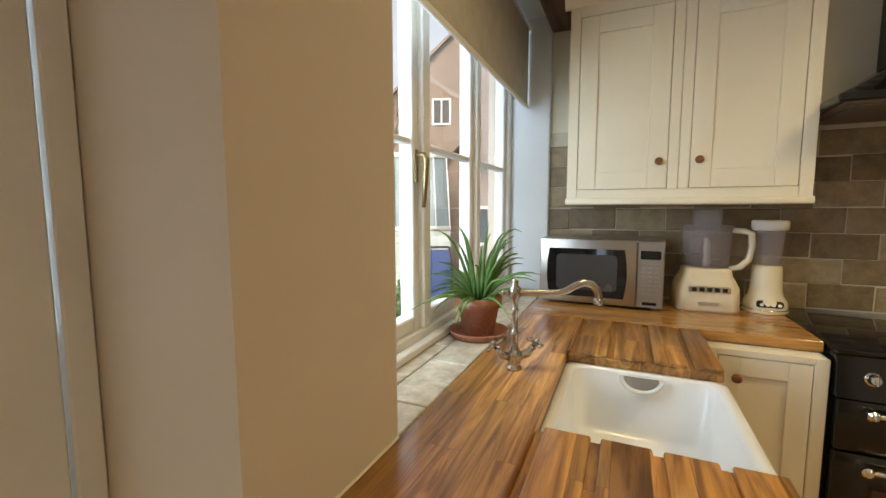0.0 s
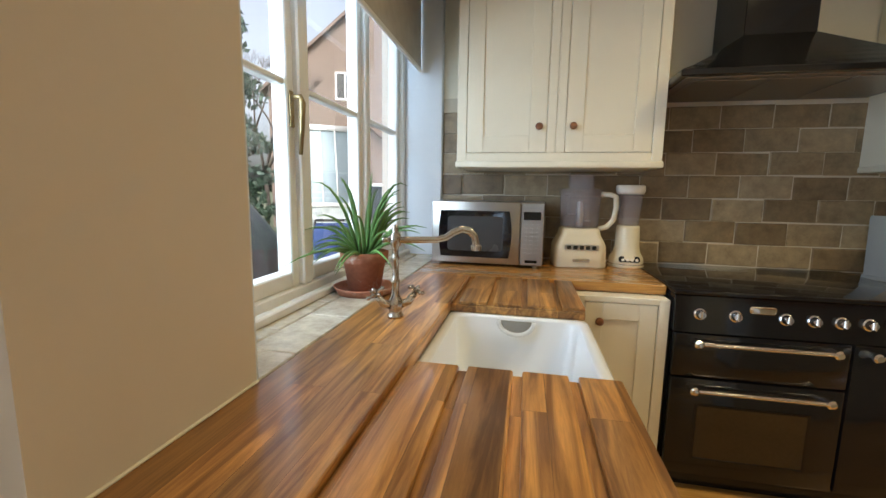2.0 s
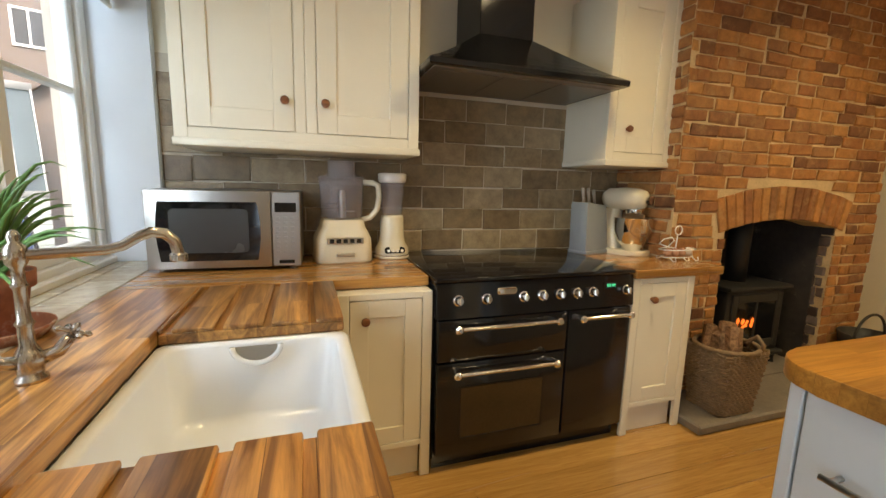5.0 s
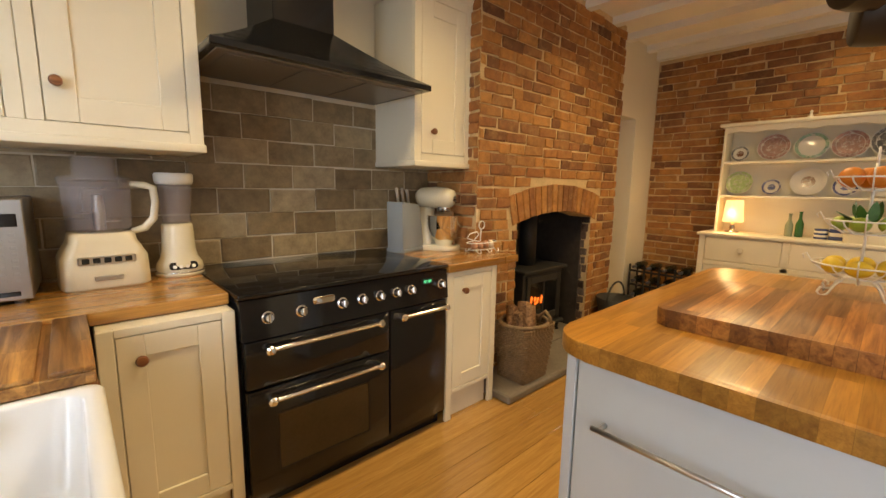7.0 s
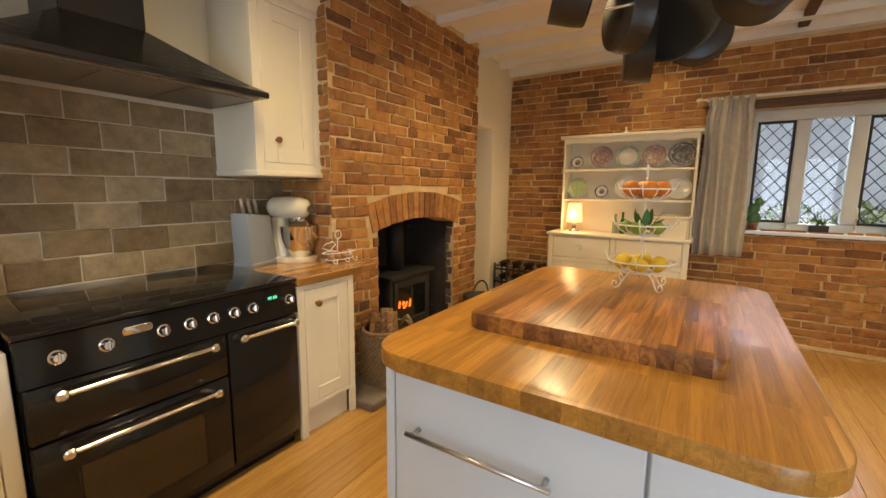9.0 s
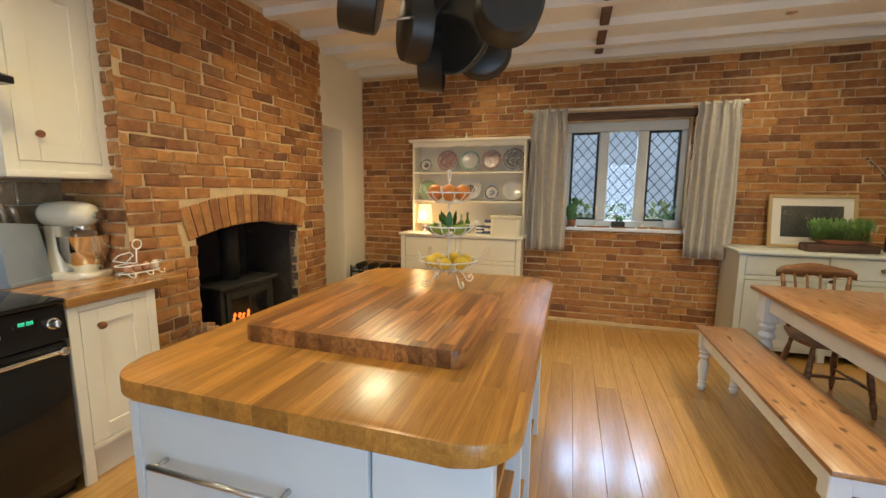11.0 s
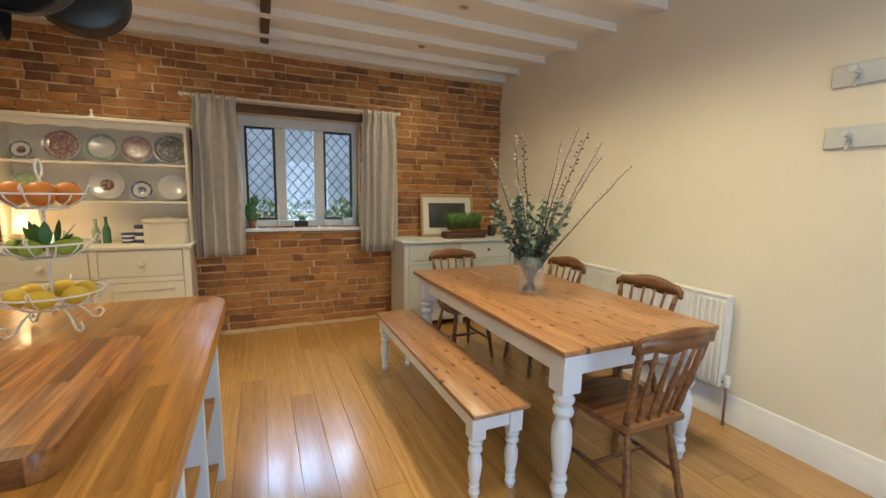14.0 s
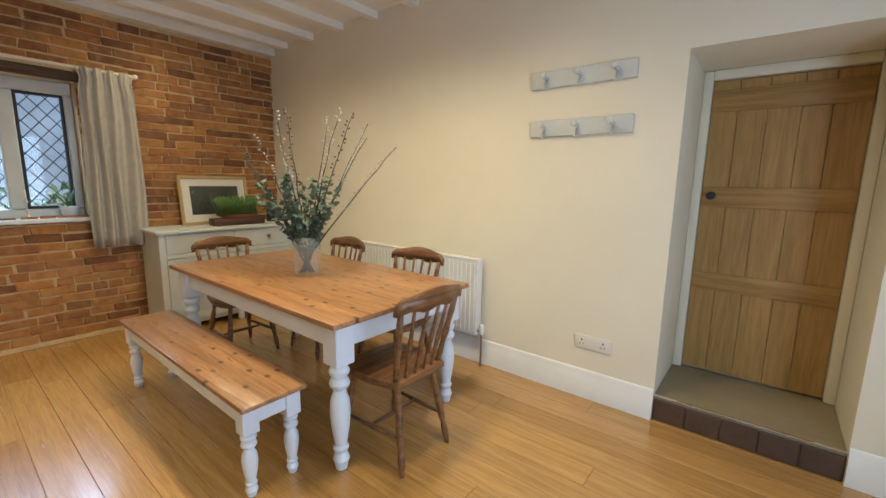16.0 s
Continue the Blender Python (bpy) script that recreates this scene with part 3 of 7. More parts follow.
lathe(bm, [(0.022, 0), (0.02, 0.006), (0.012, 0.02), (0.026, 0.035), (0.026, 0.05), (0.0, 0.06)], 16, pose(0.727, 0.034, 1.175, -90))
obj("knob", bm, BLACK_IRON, pd)
bm = bmesh.new()
for p, q in (((0.001, -0.01, -0.004), (0.054, 0.05, 1.935)), ((0.786, -0.01, -0.004), (0.839, 0.05, 1.935)), ((0.054, -0.01, 1.88), (0.786, 0.05, 1.938))):
    bx(bm, p, q, 0.008, 2)
obj("frame", bm, CREAM_WALL, pd)
bm = bmesh.new()
bx(bm, (1.001, -2.951, 0.0), (1.839, SY - 0.012, 0.135), 0.004)
tagged(obj("door_step", bm, HEARTH), "doorway step built up in stone", "", "", "structure")
bm = bmesh.new()
bx(bm, (1.001, -2.951, 0.136), (1.839, SY - 0.006, 0.150), 0.004)
tagged(obj("step_slab", bm, surface("worn_step_stone", (0.30, 0.245, 0.15), 0.55, var=0.15, scale=4, bump=0.25, bscale=45)), "worn buff stone slab on the doorway step", "", "", "structure")
step_face = tagged(new("step_riser"), "row of dark brown tiles facing the step", "", "", "structure")
for k in range(5):
    bm = bmesh.new()
    bx(bm, (1.004 + k * 0.1672, SY - 0.012, 0.004), (1.004 + k * 0.1672 + 0.1612, SY - 0.001, 0.132), 0.003)
    obj("tile", bm, surface("dark_brown_quarry_tile", (0.085, 0.05, 0.032), 0.5, var=0.3, scale=8, bump=0.2, shift=True), step_face)
bm = bmesh.new()
bx(bm, (1.002, SY - 0.02, 0.1505), (1.838, SY - 0.001, 0.156), 0.002)
tagged(obj("step_trim", bm, CHROME), "bright metal nosing strip on the step", "", "", "structure")
bm = bmesh.new()
bx(bm, (2.98, 2.45, 0.0), (5.0, 2.819, 0.055), 0.01)
bx(bm, (FX0 + 0.021, 2.819, 0.0), (FX1 - 0.021, 3.399, 0.055))
tagged(obj("hearth", bm, HEARTH), "dark stone hearth slab before the fireplace", "", "", "structure")

# downlights in the ceiling, with the assumed ones
one = None
for lx, ly in DOWNLIGHTS:
    if one is None:
        one = thing("downlight", (lx, ly, CEIL), "small recessed chrome ceiling downlight, switched on", "downlight", "ceiling downlights")
        bm = bmesh.new()
        lathe(bm, [(0.026, -0.002), (0.042, -0.002), (0.042, -0.008), (0.03, -0.012), (0.026, -0.006)], 20)
        obj("bezel", bm, CHROME, one)
        bm = bmesh.new()
        lathe(bm, [(0.0, -0.004), (0.027, -0.004), (0.027, -0.001), (0, -0.001)], 16)
        obj("bulb", bm, glowing("downlight_glow", (1.0, 0.82, 0.55), 4.0), one)
    else:
        copy_thing(one, pose(lx, ly, CEIL))

# ---- kitchen ----
TOP = 0.92
wt = thing("worktop", (0.315, 0.98, 0.0), "oiled hardwood worktop with drainer grooves, wet-darkened round the sink", "worktop")
def groove_block(bm, x0, x1, y0, y1, grooves, z=TOP, t=0.044, w=0.021, deep=0.014):
    bx(bm, (x0, y0, z - t), (x1, y1, z - deep), 0.003)
    edges = [x0] + [g for c in grooves for g in (c - w / 2, c + w / 2)] + [x1]
    for a, b in zip(edges[::2], edges[1::2]):
        bx(bm, (a, y0, z - deep), (b, y1, z), 0.005, 2)
ox, oy = -0.315, -0.98
bm = bmesh.new()
G = [0.60, 0.725, 0.85, 0.972]
groove_block(bm, 0.59 + ox, 1.075 + ox, 0.98 + oy, 1.597 + oy, [g + ox for g in G])
groove_block(bm, 0.59 + ox, 1.075 + ox, 2.172 + oy, 2.66 + oy, [g + 0.012 + ox for g in G])
bx(bm, (0.316 + ox, 0.98 + oy, TOP - 0.044), (0.589 + ox, 2.66 + oy, TOP), 0.003)
obj("top", bm, OAK_TOP, wt)
bm = bmesh.new()
bx(bm, (0.318 + ox, 2.661 + oy, TOP - 0.044), (1.488 + ox, 3.305 + oy, TOP), 0.003)
obj("return_top", bm, OAK_TOP_X, wt)
bm = bmesh.new()
bx(bm, (0.3155 + ox, 1.0 + oy, TOP), (0.322 + ox, 1.41 + oy, TOP + 0.006), 0.002)
obj("sealant", bm, CABINET, wt)
w2 = thing("worktop", (2.55, 2.56, 0.0), "oiled hardwood worktop beside the cooker", "worktop")
bm = bmesh.new()
bx(bm, (0, 0, TOP - 0.044), (0.475, 0.745, TOP), 0.003)
bx(bm, (0.475, 0, TOP - 0.044), (0.60, 0.24, TOP), 0.003)
obj("top", bm, OAK_TOP_X, w2)

# butler sink
sk = thing("sink", (0.585, 1.59, 0.62), "white fireclay butler sink with overflow notch, empty", "sink")
bm = bmesh.new()
out, inn = rrect(0, 0.50, 0, 0.59, 0.03), rrect(0.035, 0.462, 0.028, 0.562, 0.05)
rings = []
for ring, z in ((out, 0.0), (out, 0.248), (rrect(0.006, 0.494, 0.006, 0.584, 0.03), 0.255), (rrect(0.03, 0.468, 0.024, 0.566, 0.05), 0.255), (inn, 0.245), (rrect(0.045, 0.452, 0.038, 0.552, 0.06), 0.05),
                (rrect(0.085, 0.41, 0.08, 0.51, 0.05), 0.03)):
    rings.append([bm.verts.new((x, y, z)) for x, y in ring])
for a, b in zip(rings, rings[1:]):
    n = len(a)
    for k in range(n):
        bm.faces.new((a[k], a[(k + 1) % n], b[(k + 1) % n], b[k]))
bm.faces.new(rings[-1])
bm.faces.new(rings[0][::-1])
obj("basin", bm, CERAMIC, sk)
bm = bmesh.new()
n = 16
ring_pts = [(0.25 + 0.062 * math.cos(math.pi * (1 + k / n)), 0.546, 0.246 + 0.05 * math.sin(math.pi * (1 + k / n))) for k in range(n + 1)]
tube(bm, ring_pts, 0.008, 8)
obj("overflow_lip", bm, CERAMIC, sk)
# dark plate: the shade inside the overflow hole is put in as colour
bm = bmesh.new()
prism(bm, [(p[0], p[2]) for p in ring_pts], 0, 0.004, Matrix(((1, 0, 0, 0), (0, 0, 1, 0.546), (0, 1, 0, 0), (0, 0, 0, 1))))
obj("overflow", bm, surface("overflow_hole_shade", (0.30, 0.28, 0.25), 0.3, var=0.1, bump=0.0), sk)
bm = bmesh.new()
lathe(bm, [(0.0, 0.034), (0.03, 0.034), (0.042, 0.032), (0.042, 0.028)], 20, pose(0.25, 0.295, 0))
obj("waste", bm, CHROME, sk)

# bridge tap
tp = thing("kitchen_tap", (0.455, 1.915, TOP), "traditional nickel mixer tap with cross handles and long spout", "tap")
bm = bmesh.new()
lathe(bm, [(0.026, 0), (0.026, 0.008), (0.02, 0.014), (0.022, 0.03), (0.026, 0.045), (0.02, 0.06), (0.013, 0.075), (0.012, 0.11), (0.016, 0.118), (0.011, 0.126), (0.010, 0.185), (0.014, 0.192), (0.010, 0.2),
           (0.010, 0.225), (0.017, 0.235), (0.019, 0.25), (0.017, 0.266), (0.009, 0.275), (0.011, 0.285), (0.008, 0.295), (0, 0.3)], 16)
obj("body", bm, PEWTER, tp)
bm = bmesh.new()
sd = Vector((0.95, 0.30, 0)).normalized()
tube(bm, [sd * d + Vector((0, 0, h)) for d, h in ((0.0, 0.25), (0.03, 0.25), (0.13, 0.251), (0.16, 0.258), (0.185, 0.275), (0.21, 0.285), (0.235, 0.28), (0.252, 0.262), (0.258, 0.235))],
     [0.01, 0.011, 0.0105, 0.011, 0.0115, 0.012, 0.012, 0.012, 0.0125], 12)
lathe(bm, [(0.013, 0.0), (0.018, 0.004), (0.018, 0.016), (0.013, 0.02)], 14, Matrix.Translation(sd * 0.258 + Vector((0, 0, 0.216))))
tube(bm, [sd * -0.01 + Vector((0, 0, 0.25)), sd * -0.03 + Vector((0, 0, 0.25)), sd * -0.04 + Vector((0, 0, 0.25))], [0.008, 0.007, 0.010], 10)
obj("spout", bm, PEWTER, tp)
for s in (-1, 1):
    bm = bmesh.new()
    d = Vector((0.62 * s, -0.55 if s < 0 else 0.3, 0)).normalized()
    tip = d * 0.062 + Vector((0, 0, 0.075))
    tube(bm, [d * 0.012 + Vector((0, 0, 0.04)), d * 0.042 + Vector((0, 0, 0.05)), tip], [0.014, 0.013, 0.011], 10)
    up = Vector((d.x * 0.5, d.y * 0.5, 0.86)).normalized()
    e1 = up.orthogonal().normalized()
    e2 = up.cross(e1)
    c = tip + up * 0.012
    for e in (e1, e2):
        tube(bm, [c - e * 0.034, c - e * 0.028, c - e * 0.02, c, c + e * 0.02, c + e * 0.028, c + e * 0.034], [0.003, 0.007, 0.004, 0.006, 0.004, 0.007, 0.003], 8)
    tube(bm, [tip, c + up * 0.012, c + up * 0.02], [0.008, 0.008, 0.002], 8)
    obj("cross_handle", bm, PEWTER, tp)


# base cabinets
def base_cabinet(at, w, label, doors, depth=0.60, rz=0, stile=0.045, feet=True, top=0.872, gap=None):
    c = thing("base_cabinet", at, label, "cabinet", "kitchen base cabinets", rz)
    bm = bmesh.new()
    bx(bm, (0.002, 0.022, 0.16), (w - 0.002, depth, top), 0.002)
    bx(bm, (0, 0, 0.0 if feet else 0.16), (stile, 0.022, 0.872), 0.003)
    bx(bm, (w - stile, 0, 0.0 if feet else 0.16), (w, 0.022, 0.872), 0.003)
    for a, b in ([(stile, gap[0]), (gap[1], w - stile)] if gap else [(stile, w - stile)]):
        bx(bm, (a, 0, 0.845), (b, 0.022, 0.872), 0.002)
    bx(bm, (stile, 0, 0.16), (w - stile, 0.022, 0.185), 0.002)
    obj("body", bm, CABINET, c)
    bm = bmesh.new()
    bx(bm, (stile, 0.035, 0.0), (w - stile, 0.05, 0.16), 0.002)
    obj("plinth", bm, CABINET, c)
    for x0, x1, kx in doors:
        shaker_door(c, x0, x1, 0.188, 0.842, 0.002, CABINET, 0.075, (kx, 0.76))
    return c


base_cabinet((1.085, 2.585, 0), 0.40, "cream painted shaker base cabinet under the worktop", [(0.048, 0.352, 0.11)])
base_cabinet((2.555, 2.575, 0), 0.41, "cream painted shaker base cabinet with a wooden knob", [(0.048, 0.362, 0.125)])
# the run under the sink, seen end on
sc = base_cabinet((1.05, 0.99, 0), 1.585, "cream painted sink cabinet with wooden knobs", [], 0.70, 90, top=0.615, gap=(0.596, 1.194))
shaker_door(sc, 0.05, 0.55, 0.188, 0.842, 0.002, CABINET, 0.075, (0.5, 0.76))
shaker_door(sc, 0.62, 0.90, 0.188, 0.60, 0.002, CABINET, 0.06, (0.86, 0.5))
shaker_door(sc, 0.903, 1.18, 0.188, 0.60, 0.002, CABINET, 0.06, (0.94, 0.5))
shaker_door(sc, 1.22, 1.53, 0.188, 0.842, 0.002, CABINET, 0.06, (1.47, 0.76))


# wall cabinets
def wall_cabinet(x0, x1, y, z0, z1, doors, label, knob_z):
    c = thing("wall_cabinet", (x0, y, z0), label, "cabinet", "kitchen wall cabinets")
    w, h, d = x1 - x0, z1 - z0, 3.307 - y
    bm = bmesh.new()
    bx(bm, (0.001, 0.022, 0.02), (w - 0.001, d, h), 0.002)
    for p, q in (((0, 0, 0.03), (0.05, 0.022, h)), ((w - 0.05, 0, 0.03), (w, 0.022, h)), ((0.05, 0, 0.03), (w - 0.05, 0.022, 0.075)), ((0.05, 0, h - 0.05), (w - 0.05, 0.022, h))):
        bx(bm, p, q, 0.002)
    if len(doors) > 1:
        bx(bm, (w / 2 - 0.045, 0, 0.075), (w / 2 - 0.001, 0.022, h - 0.05), 0.002)
        bx(bm, (w / 2 + 0.001, 0, 0.075), (w / 2 + 0.045, 0.022, h - 0.05), 0.002)
    obj("body", bm, CABINET, c)
    bm = bmesh.new()
    bx(bm, (-0.006, -0.012, 0.0), (w + 0.006, d, 0.032), 0.006, 2)
    obj("light_pelmet", bm, CABINET, c)
    bm = bmesh.new()
    prism(bm, [(0, 0), (-0.012, 0.01), (-0.02, 0.035), (-0.045, 0.055), (-0.045, 0.075), (0.02, 0.075), (0.02, 0)], -0.03, w + 0.03, Matrix(((0, 0, 1, 0), (1, 0, 0, 0), (0, 1, 0, h), (0, 0, 0, 1))))
    obj("cornice", bm, CABINET, c)
    for a, b, k in doors:
        shaker_door(c, a, b, 0.078, h - 0.053, 0.001, CABINET, 0.085, (k, knob_z - z0))
    return c


wall_cabinet(0.475, 1.495, 2.91, 1.455, 2.44, [(0.053, 0.462, 0.425), (0.558, 0.967, 0.592)], "cream painted double wall cabinet with shaker doors", 1.66)
wall_cabinet(2.575, 3.035, 2.90, 1.455, 2.44, [(0.053, 0.407, 0.135)], "cream painted wall cabinet against the chimney breast", 1.66)

# range cooker
CX0, CX1, CY = 1.495, 2.545, 2.57
ck = thing("range_cooker", (CX0, CY, 0), "black enamel electric range cooker with chrome rails and knobs", "cooker")
cw = CX1 - CX0
bm = bmesh.new()
bx(bm, (0.002, 0.03, 0.06), (cw - 0.002, 0.70, 0.905), 0.004)
bx(bm, (0.01, 0.05, 0.0), (cw - 0.01, 0.65, 0.06))
obj("body", bm, BLACK_ENAMEL, ck)
bm = bmesh.new()
bx(bm, (-0.003, -0.005, 0.905), (cw + 0.003, 0.72, 0.926), 0.005, 2)
obj("hob", bm, BLACK_GLASS, ck)
bm = bmesh.new()
prism(bm, [(0.03, 0.745), (-0.012, 0.745), (0.004, 0.90), (0.03, 0.90)], 0, cw, Matrix(((0, 0, 1, 0), (1, 0, 0, 0), (0, 1, 0, 0), (0, 0, 0, 1))), 0.004)
obj("control_panel", bm, BLACK_ENAMEL, ck)
def panel(name, x0, x1, z0, z1, y0=-0.008, mat=BLACK_ENAMEL):
    b = bmesh.new()
    bx(b, (x0, y0, z0), (x1, 0.03, z1), 0.008, 2)
    return obj(name, b, mat, ck)
grill = panel("grill_door", 0.008, 0.665, 0.545, 0.738)
oven = panel("oven_door", 0.008, 0.665, 0.09, 0.538)
tall = panel("tall_oven_door", 0.673, cw - 0.008, 0.09, 0.738)
bm = bmesh.new()
bx(bm, (0.125, -0.0105, 0.175), (0.545, -0.0075, 0.415), 0.002)
obj("oven_window", bm, OVEN_GLASS, oven)
bm = bmesh.new()
for p, q in (((0.115, -0.0115, 0.165), (0.125, -0.0075, 0.425)), ((0.545, -0.0115, 0.165), (0.555, -0.0075, 0.425)), ((0.125, -0.0115, 0.415), (0.545, -0.0075, 0.425)), ((0.125, -0.0115, 0.165), (0.545, -0.0075, 0.175))):
    bx(bm, p, q, 0.002)
obj("window_trim", bm, BLACK_GLASS, oven)
for door_ob, x0, x1, z in ((grill, 0.09, 0.59, 0.708), (oven, 0.09, 0.59, 0.500), (tall, 0.72, 1.0, 0.708)):
    bm = bmesh.new()
    tube(bm, [(x0, -0.052, z), (x1, -0.052, z)], 0.0095, 12)
    for x in (x0, x1):
        lathe(bm, [(0.012, 0), (0.010, 0.03), (0.014, 0.036), (0.019, 0.044), (0.019, 0.056), (0.012, 0.064), (0, 0.066)], 14, pose(x, -0.006, z, 90))
    obj("rail", bm, CHROME, door_ob)
for kx in (0.10, 0.235, 0.42, 0.52, 0.615, 0.71, 0.80, 1.0):
    bm = bmesh.new()
    m = pose(kx, -0.004, 0.825, 84) @ Matrix.Diagonal((0.82, 0.82, 0.9, 1))
    lathe(bm, [(0.030, 0), (0.030, 0.005), (0.024, 0.008), (0.021, 0.026), (0.018, 0.032), (0, 0.033)], 18, m)
    bx(bm, (-0.005, -0.022, 0.03), (0.005, 0.022, 0.042), 0.003, 1, m)
    obj("knob", bm, CHROME, ck)
bm = bmesh.new()
prism(bm, rrect(0.285, 0.385, 0.84, 0.872, 0.012, 4), 0, 0.006, Matrix(((1, 0, 0, 0), (0, 0, -1, 0.0), (0, 1, 0, 0), (0, 0, 0, 1))), 0.002)
obj("badge", bm, CHROME, ck)
bm = bmesh.new()
bx(bm, (0.865, -0.006, 0.832), (0.945, 0.01, 0.868), 0.003)
obj("clock_window", bm, BLACK_GLASS, ck)
bm = bmesh.new()
for k, x in enumerate((0.882, 0.894, 0.910, 0.922)):
    for p, q in (((x, -0.0085, 0.845), (x + 0.002, -0.0065, 0.858)), ((x + 0.006, -0.0085, 0.845), (x + 0.008, -0.0065, 0.858)), ((x, -0.0085, 0.858), (x + 0.008, -0.0065, 0.86))):
        bx(bm, p, q)
obj("clock_digits", bm, glowing("green_display", (0.1, 0.9, 0.45), 0.25), ck)

# cooker hood
hd = thing("cooker_hood", (1.495, 2.74, 1.842), "black chimney cooker hood with a flared canopy", "hood")
hw = 1.07
bm = bmesh.new()
bx(bm, (0, 0, 0.0), (hw, 0.565, 0.030), 0.004)
lo = [(0.004, 0.004), (hw - 0.004, 0.004), (hw - 0.004, 0.562), (0.004, 0.562)]
hi = [(0.315, 0.215), (0.62, 0.215), (0.62, 0.562), (0.315, 0.562)]
prev = None
for k in range(9):
    f = k / 8
    g = f ** 0.86
    ring = [bm.verts.new((a[0] + (b[0] - a[0]) * g, a[1] + (b[1] - a[1]) * g, 0.030 + 0.195 * f)) for a, b in zip(lo, hi)]
    if prev:
        for i in range(4):
            bm.faces.new((prev[i], prev[(i + 1) % 4], ring[(i + 1) % 4], ring[i]))
    prev = ring
obj("canopy", bm, BLACK_ENAMEL, hd)
bm = bmesh.new()
bx(bm, (0.318, 0.218, 0.224), (0.617, 0.563, 0.62), 0.003)
bx(bm, (0.326, 0.226, 0.62), (0.609, 0.563, 0.955), 0.003)
obj("flue", bm, BLACK_ENAMEL, hd)
bm = bmesh.new()
bx(bm, (0.03, 0.03, -0.004), (hw - 0.03, 0.54, 0.004), 0.003)
for k in range(3):
    bx(bm, (0.07 + k * 0.318, 0.07, -0.009), (0.37 + k * 0.318, 0.50, -0.004), 0.003)
obj("filter", bm, surface("hood_filter_metal", (0.30, 0.28, 0.25), 0.4, 0.8, var=0.1, bump=0.05), hd)

# island
IX0, IX1, IY0, IY1 = 2.065, 3.73, 0.525, 1.63
il = thing("kitchen_island", ((IX0 + IX1) / 2, (IY0 + IY1) / 2, 0), "pale painted kitchen island with thick oiled wooden top and open shelves", "island")
hx, hy = (IX1 - IX0) / 2, (IY1 - IY0) / 2
bm = bmesh.new()
prism(bm, rrect(-hx, hx, -hy, hy, 0.13, 8), 0.868, TOP, None, 0.006)
obj("top", bm, ISLAND_TOP, il)
bm = bmesh.new()
bx(bm, (-hx + 0.06, -hy + 0.40, 0.08), (hx - 0.06, hy - 0.05, 0.868), 0.003)
for x in (-hx + 0.06, -hx + 0.62, hx - 0.62, hx - 0.085):
    bx(bm, (x, -hy + 0.05, 0.0), (x + 0.03, -hy + 0.40, 0.868), 0.003)
bx(bm, (-hx + 0.09, -hy + 0.055, 0.835), (hx - 0.09, -hy + 0.085, 0.868), 0.002)
bx(bm, (-hx + 0.08, -hy + 0.41, 0.0), (hx - 0.08, hy - 0.08, 0.08))
obj("carcass", bm, ISLAND_PAINT, il)
for z0, z1, hz in ((0.38, 0.855, 0.69), (0.09, 0.372, 0.27)):
    bm = bmesh.new()
    bx(bm, (-hx + 0.04, -hy + 0.33, z0), (-hx + 0.06, hy - 0.09, z1), 0.003)
    d = obj("drawer", bm, ISLAND_PAINT, il)
    bm = bmesh.new()
    tube(bm, [(-hx + 0.0, -hy + 0.52, hz), (-hx + 0.0, hy - 0.16, hz)], 0.0075, 10)
    for y in (-hy + 0.54, hy - 0.18):
        tube(bm, [(-hx + 0.042, y, hz), (-hx + 0.0, y, hz)], 0.007, 8)
    obj("bar_handle", bm, STEEL, d)
bm = bmesh.new()
bx(bm, (-hx + 0.042, -hy + 0.05, 0.0), (-hx + 0.06, -hy + 0.322, 0.868), 0.003)
obj("end_panel", bm, ISLAND_PAINT, il)
bm = bmesh.new()
bx(bm, (-hx + 0.042, hy - 0.082, 0.0), (-hx + 0.06, hy - 0.05, 0.868), 0.003)
obj("corner_post", bm, ISLAND_PAINT, il)
for z in (0.08, 0.42, 0.63):
    bm = bmesh.new()
    bx(bm, (-hx + 0.0905, -hy + 0.07, z), (hx - 0.0905, -hy + 0.395, z + 0.022), 0.002)
    obj("shelf", bm, ISLAND_TOP, il)
cb = thing("chopping_block", (2.71, 1.083, TOP), "thick oiled multi-wood chopping board on the island", "chopping board")
bm = bmesh.new()
prism(bm, rrect(-0.32, 0.32, -0.372, 0.372, 0.04, 6), 0.0, 0.055, None, 0.005)
obj("board", bm, BOARD_TOP, cb)

# ---- dining end ----
def turned_leg(bm, x, y, h, r, block):
    """A square block over a turned leg."""
    bx(bm, (x - r, y - r, h - block), (x + r, y + r, h), 0.004)
    k = h - block
    prof = [(0.45, 0), (0.55, 0.01), (0.62, 0.06), (0.78, 0.10), (0.62, 0.15), (0.5, 0.17), (0.72, 0.20), (0.72, 0.22), (0.55, 0.24), (0.82, 0.40), (0.95, 0.55), (0.88, 0.66), (0.6, 0.74), (0.55, 0.76), (0.85, 0.79),
            (0.95, 0.82), (0.85, 0.85), (0.6, 0.87), (0.9, 0.91), (0.95, 0.94), (0.7, 0.97), (0.85, 1.0)]
    lathe(bm, [(a * r, z * k) for a, z in prof], 18, Matrix.Translation((x, y, 0)))


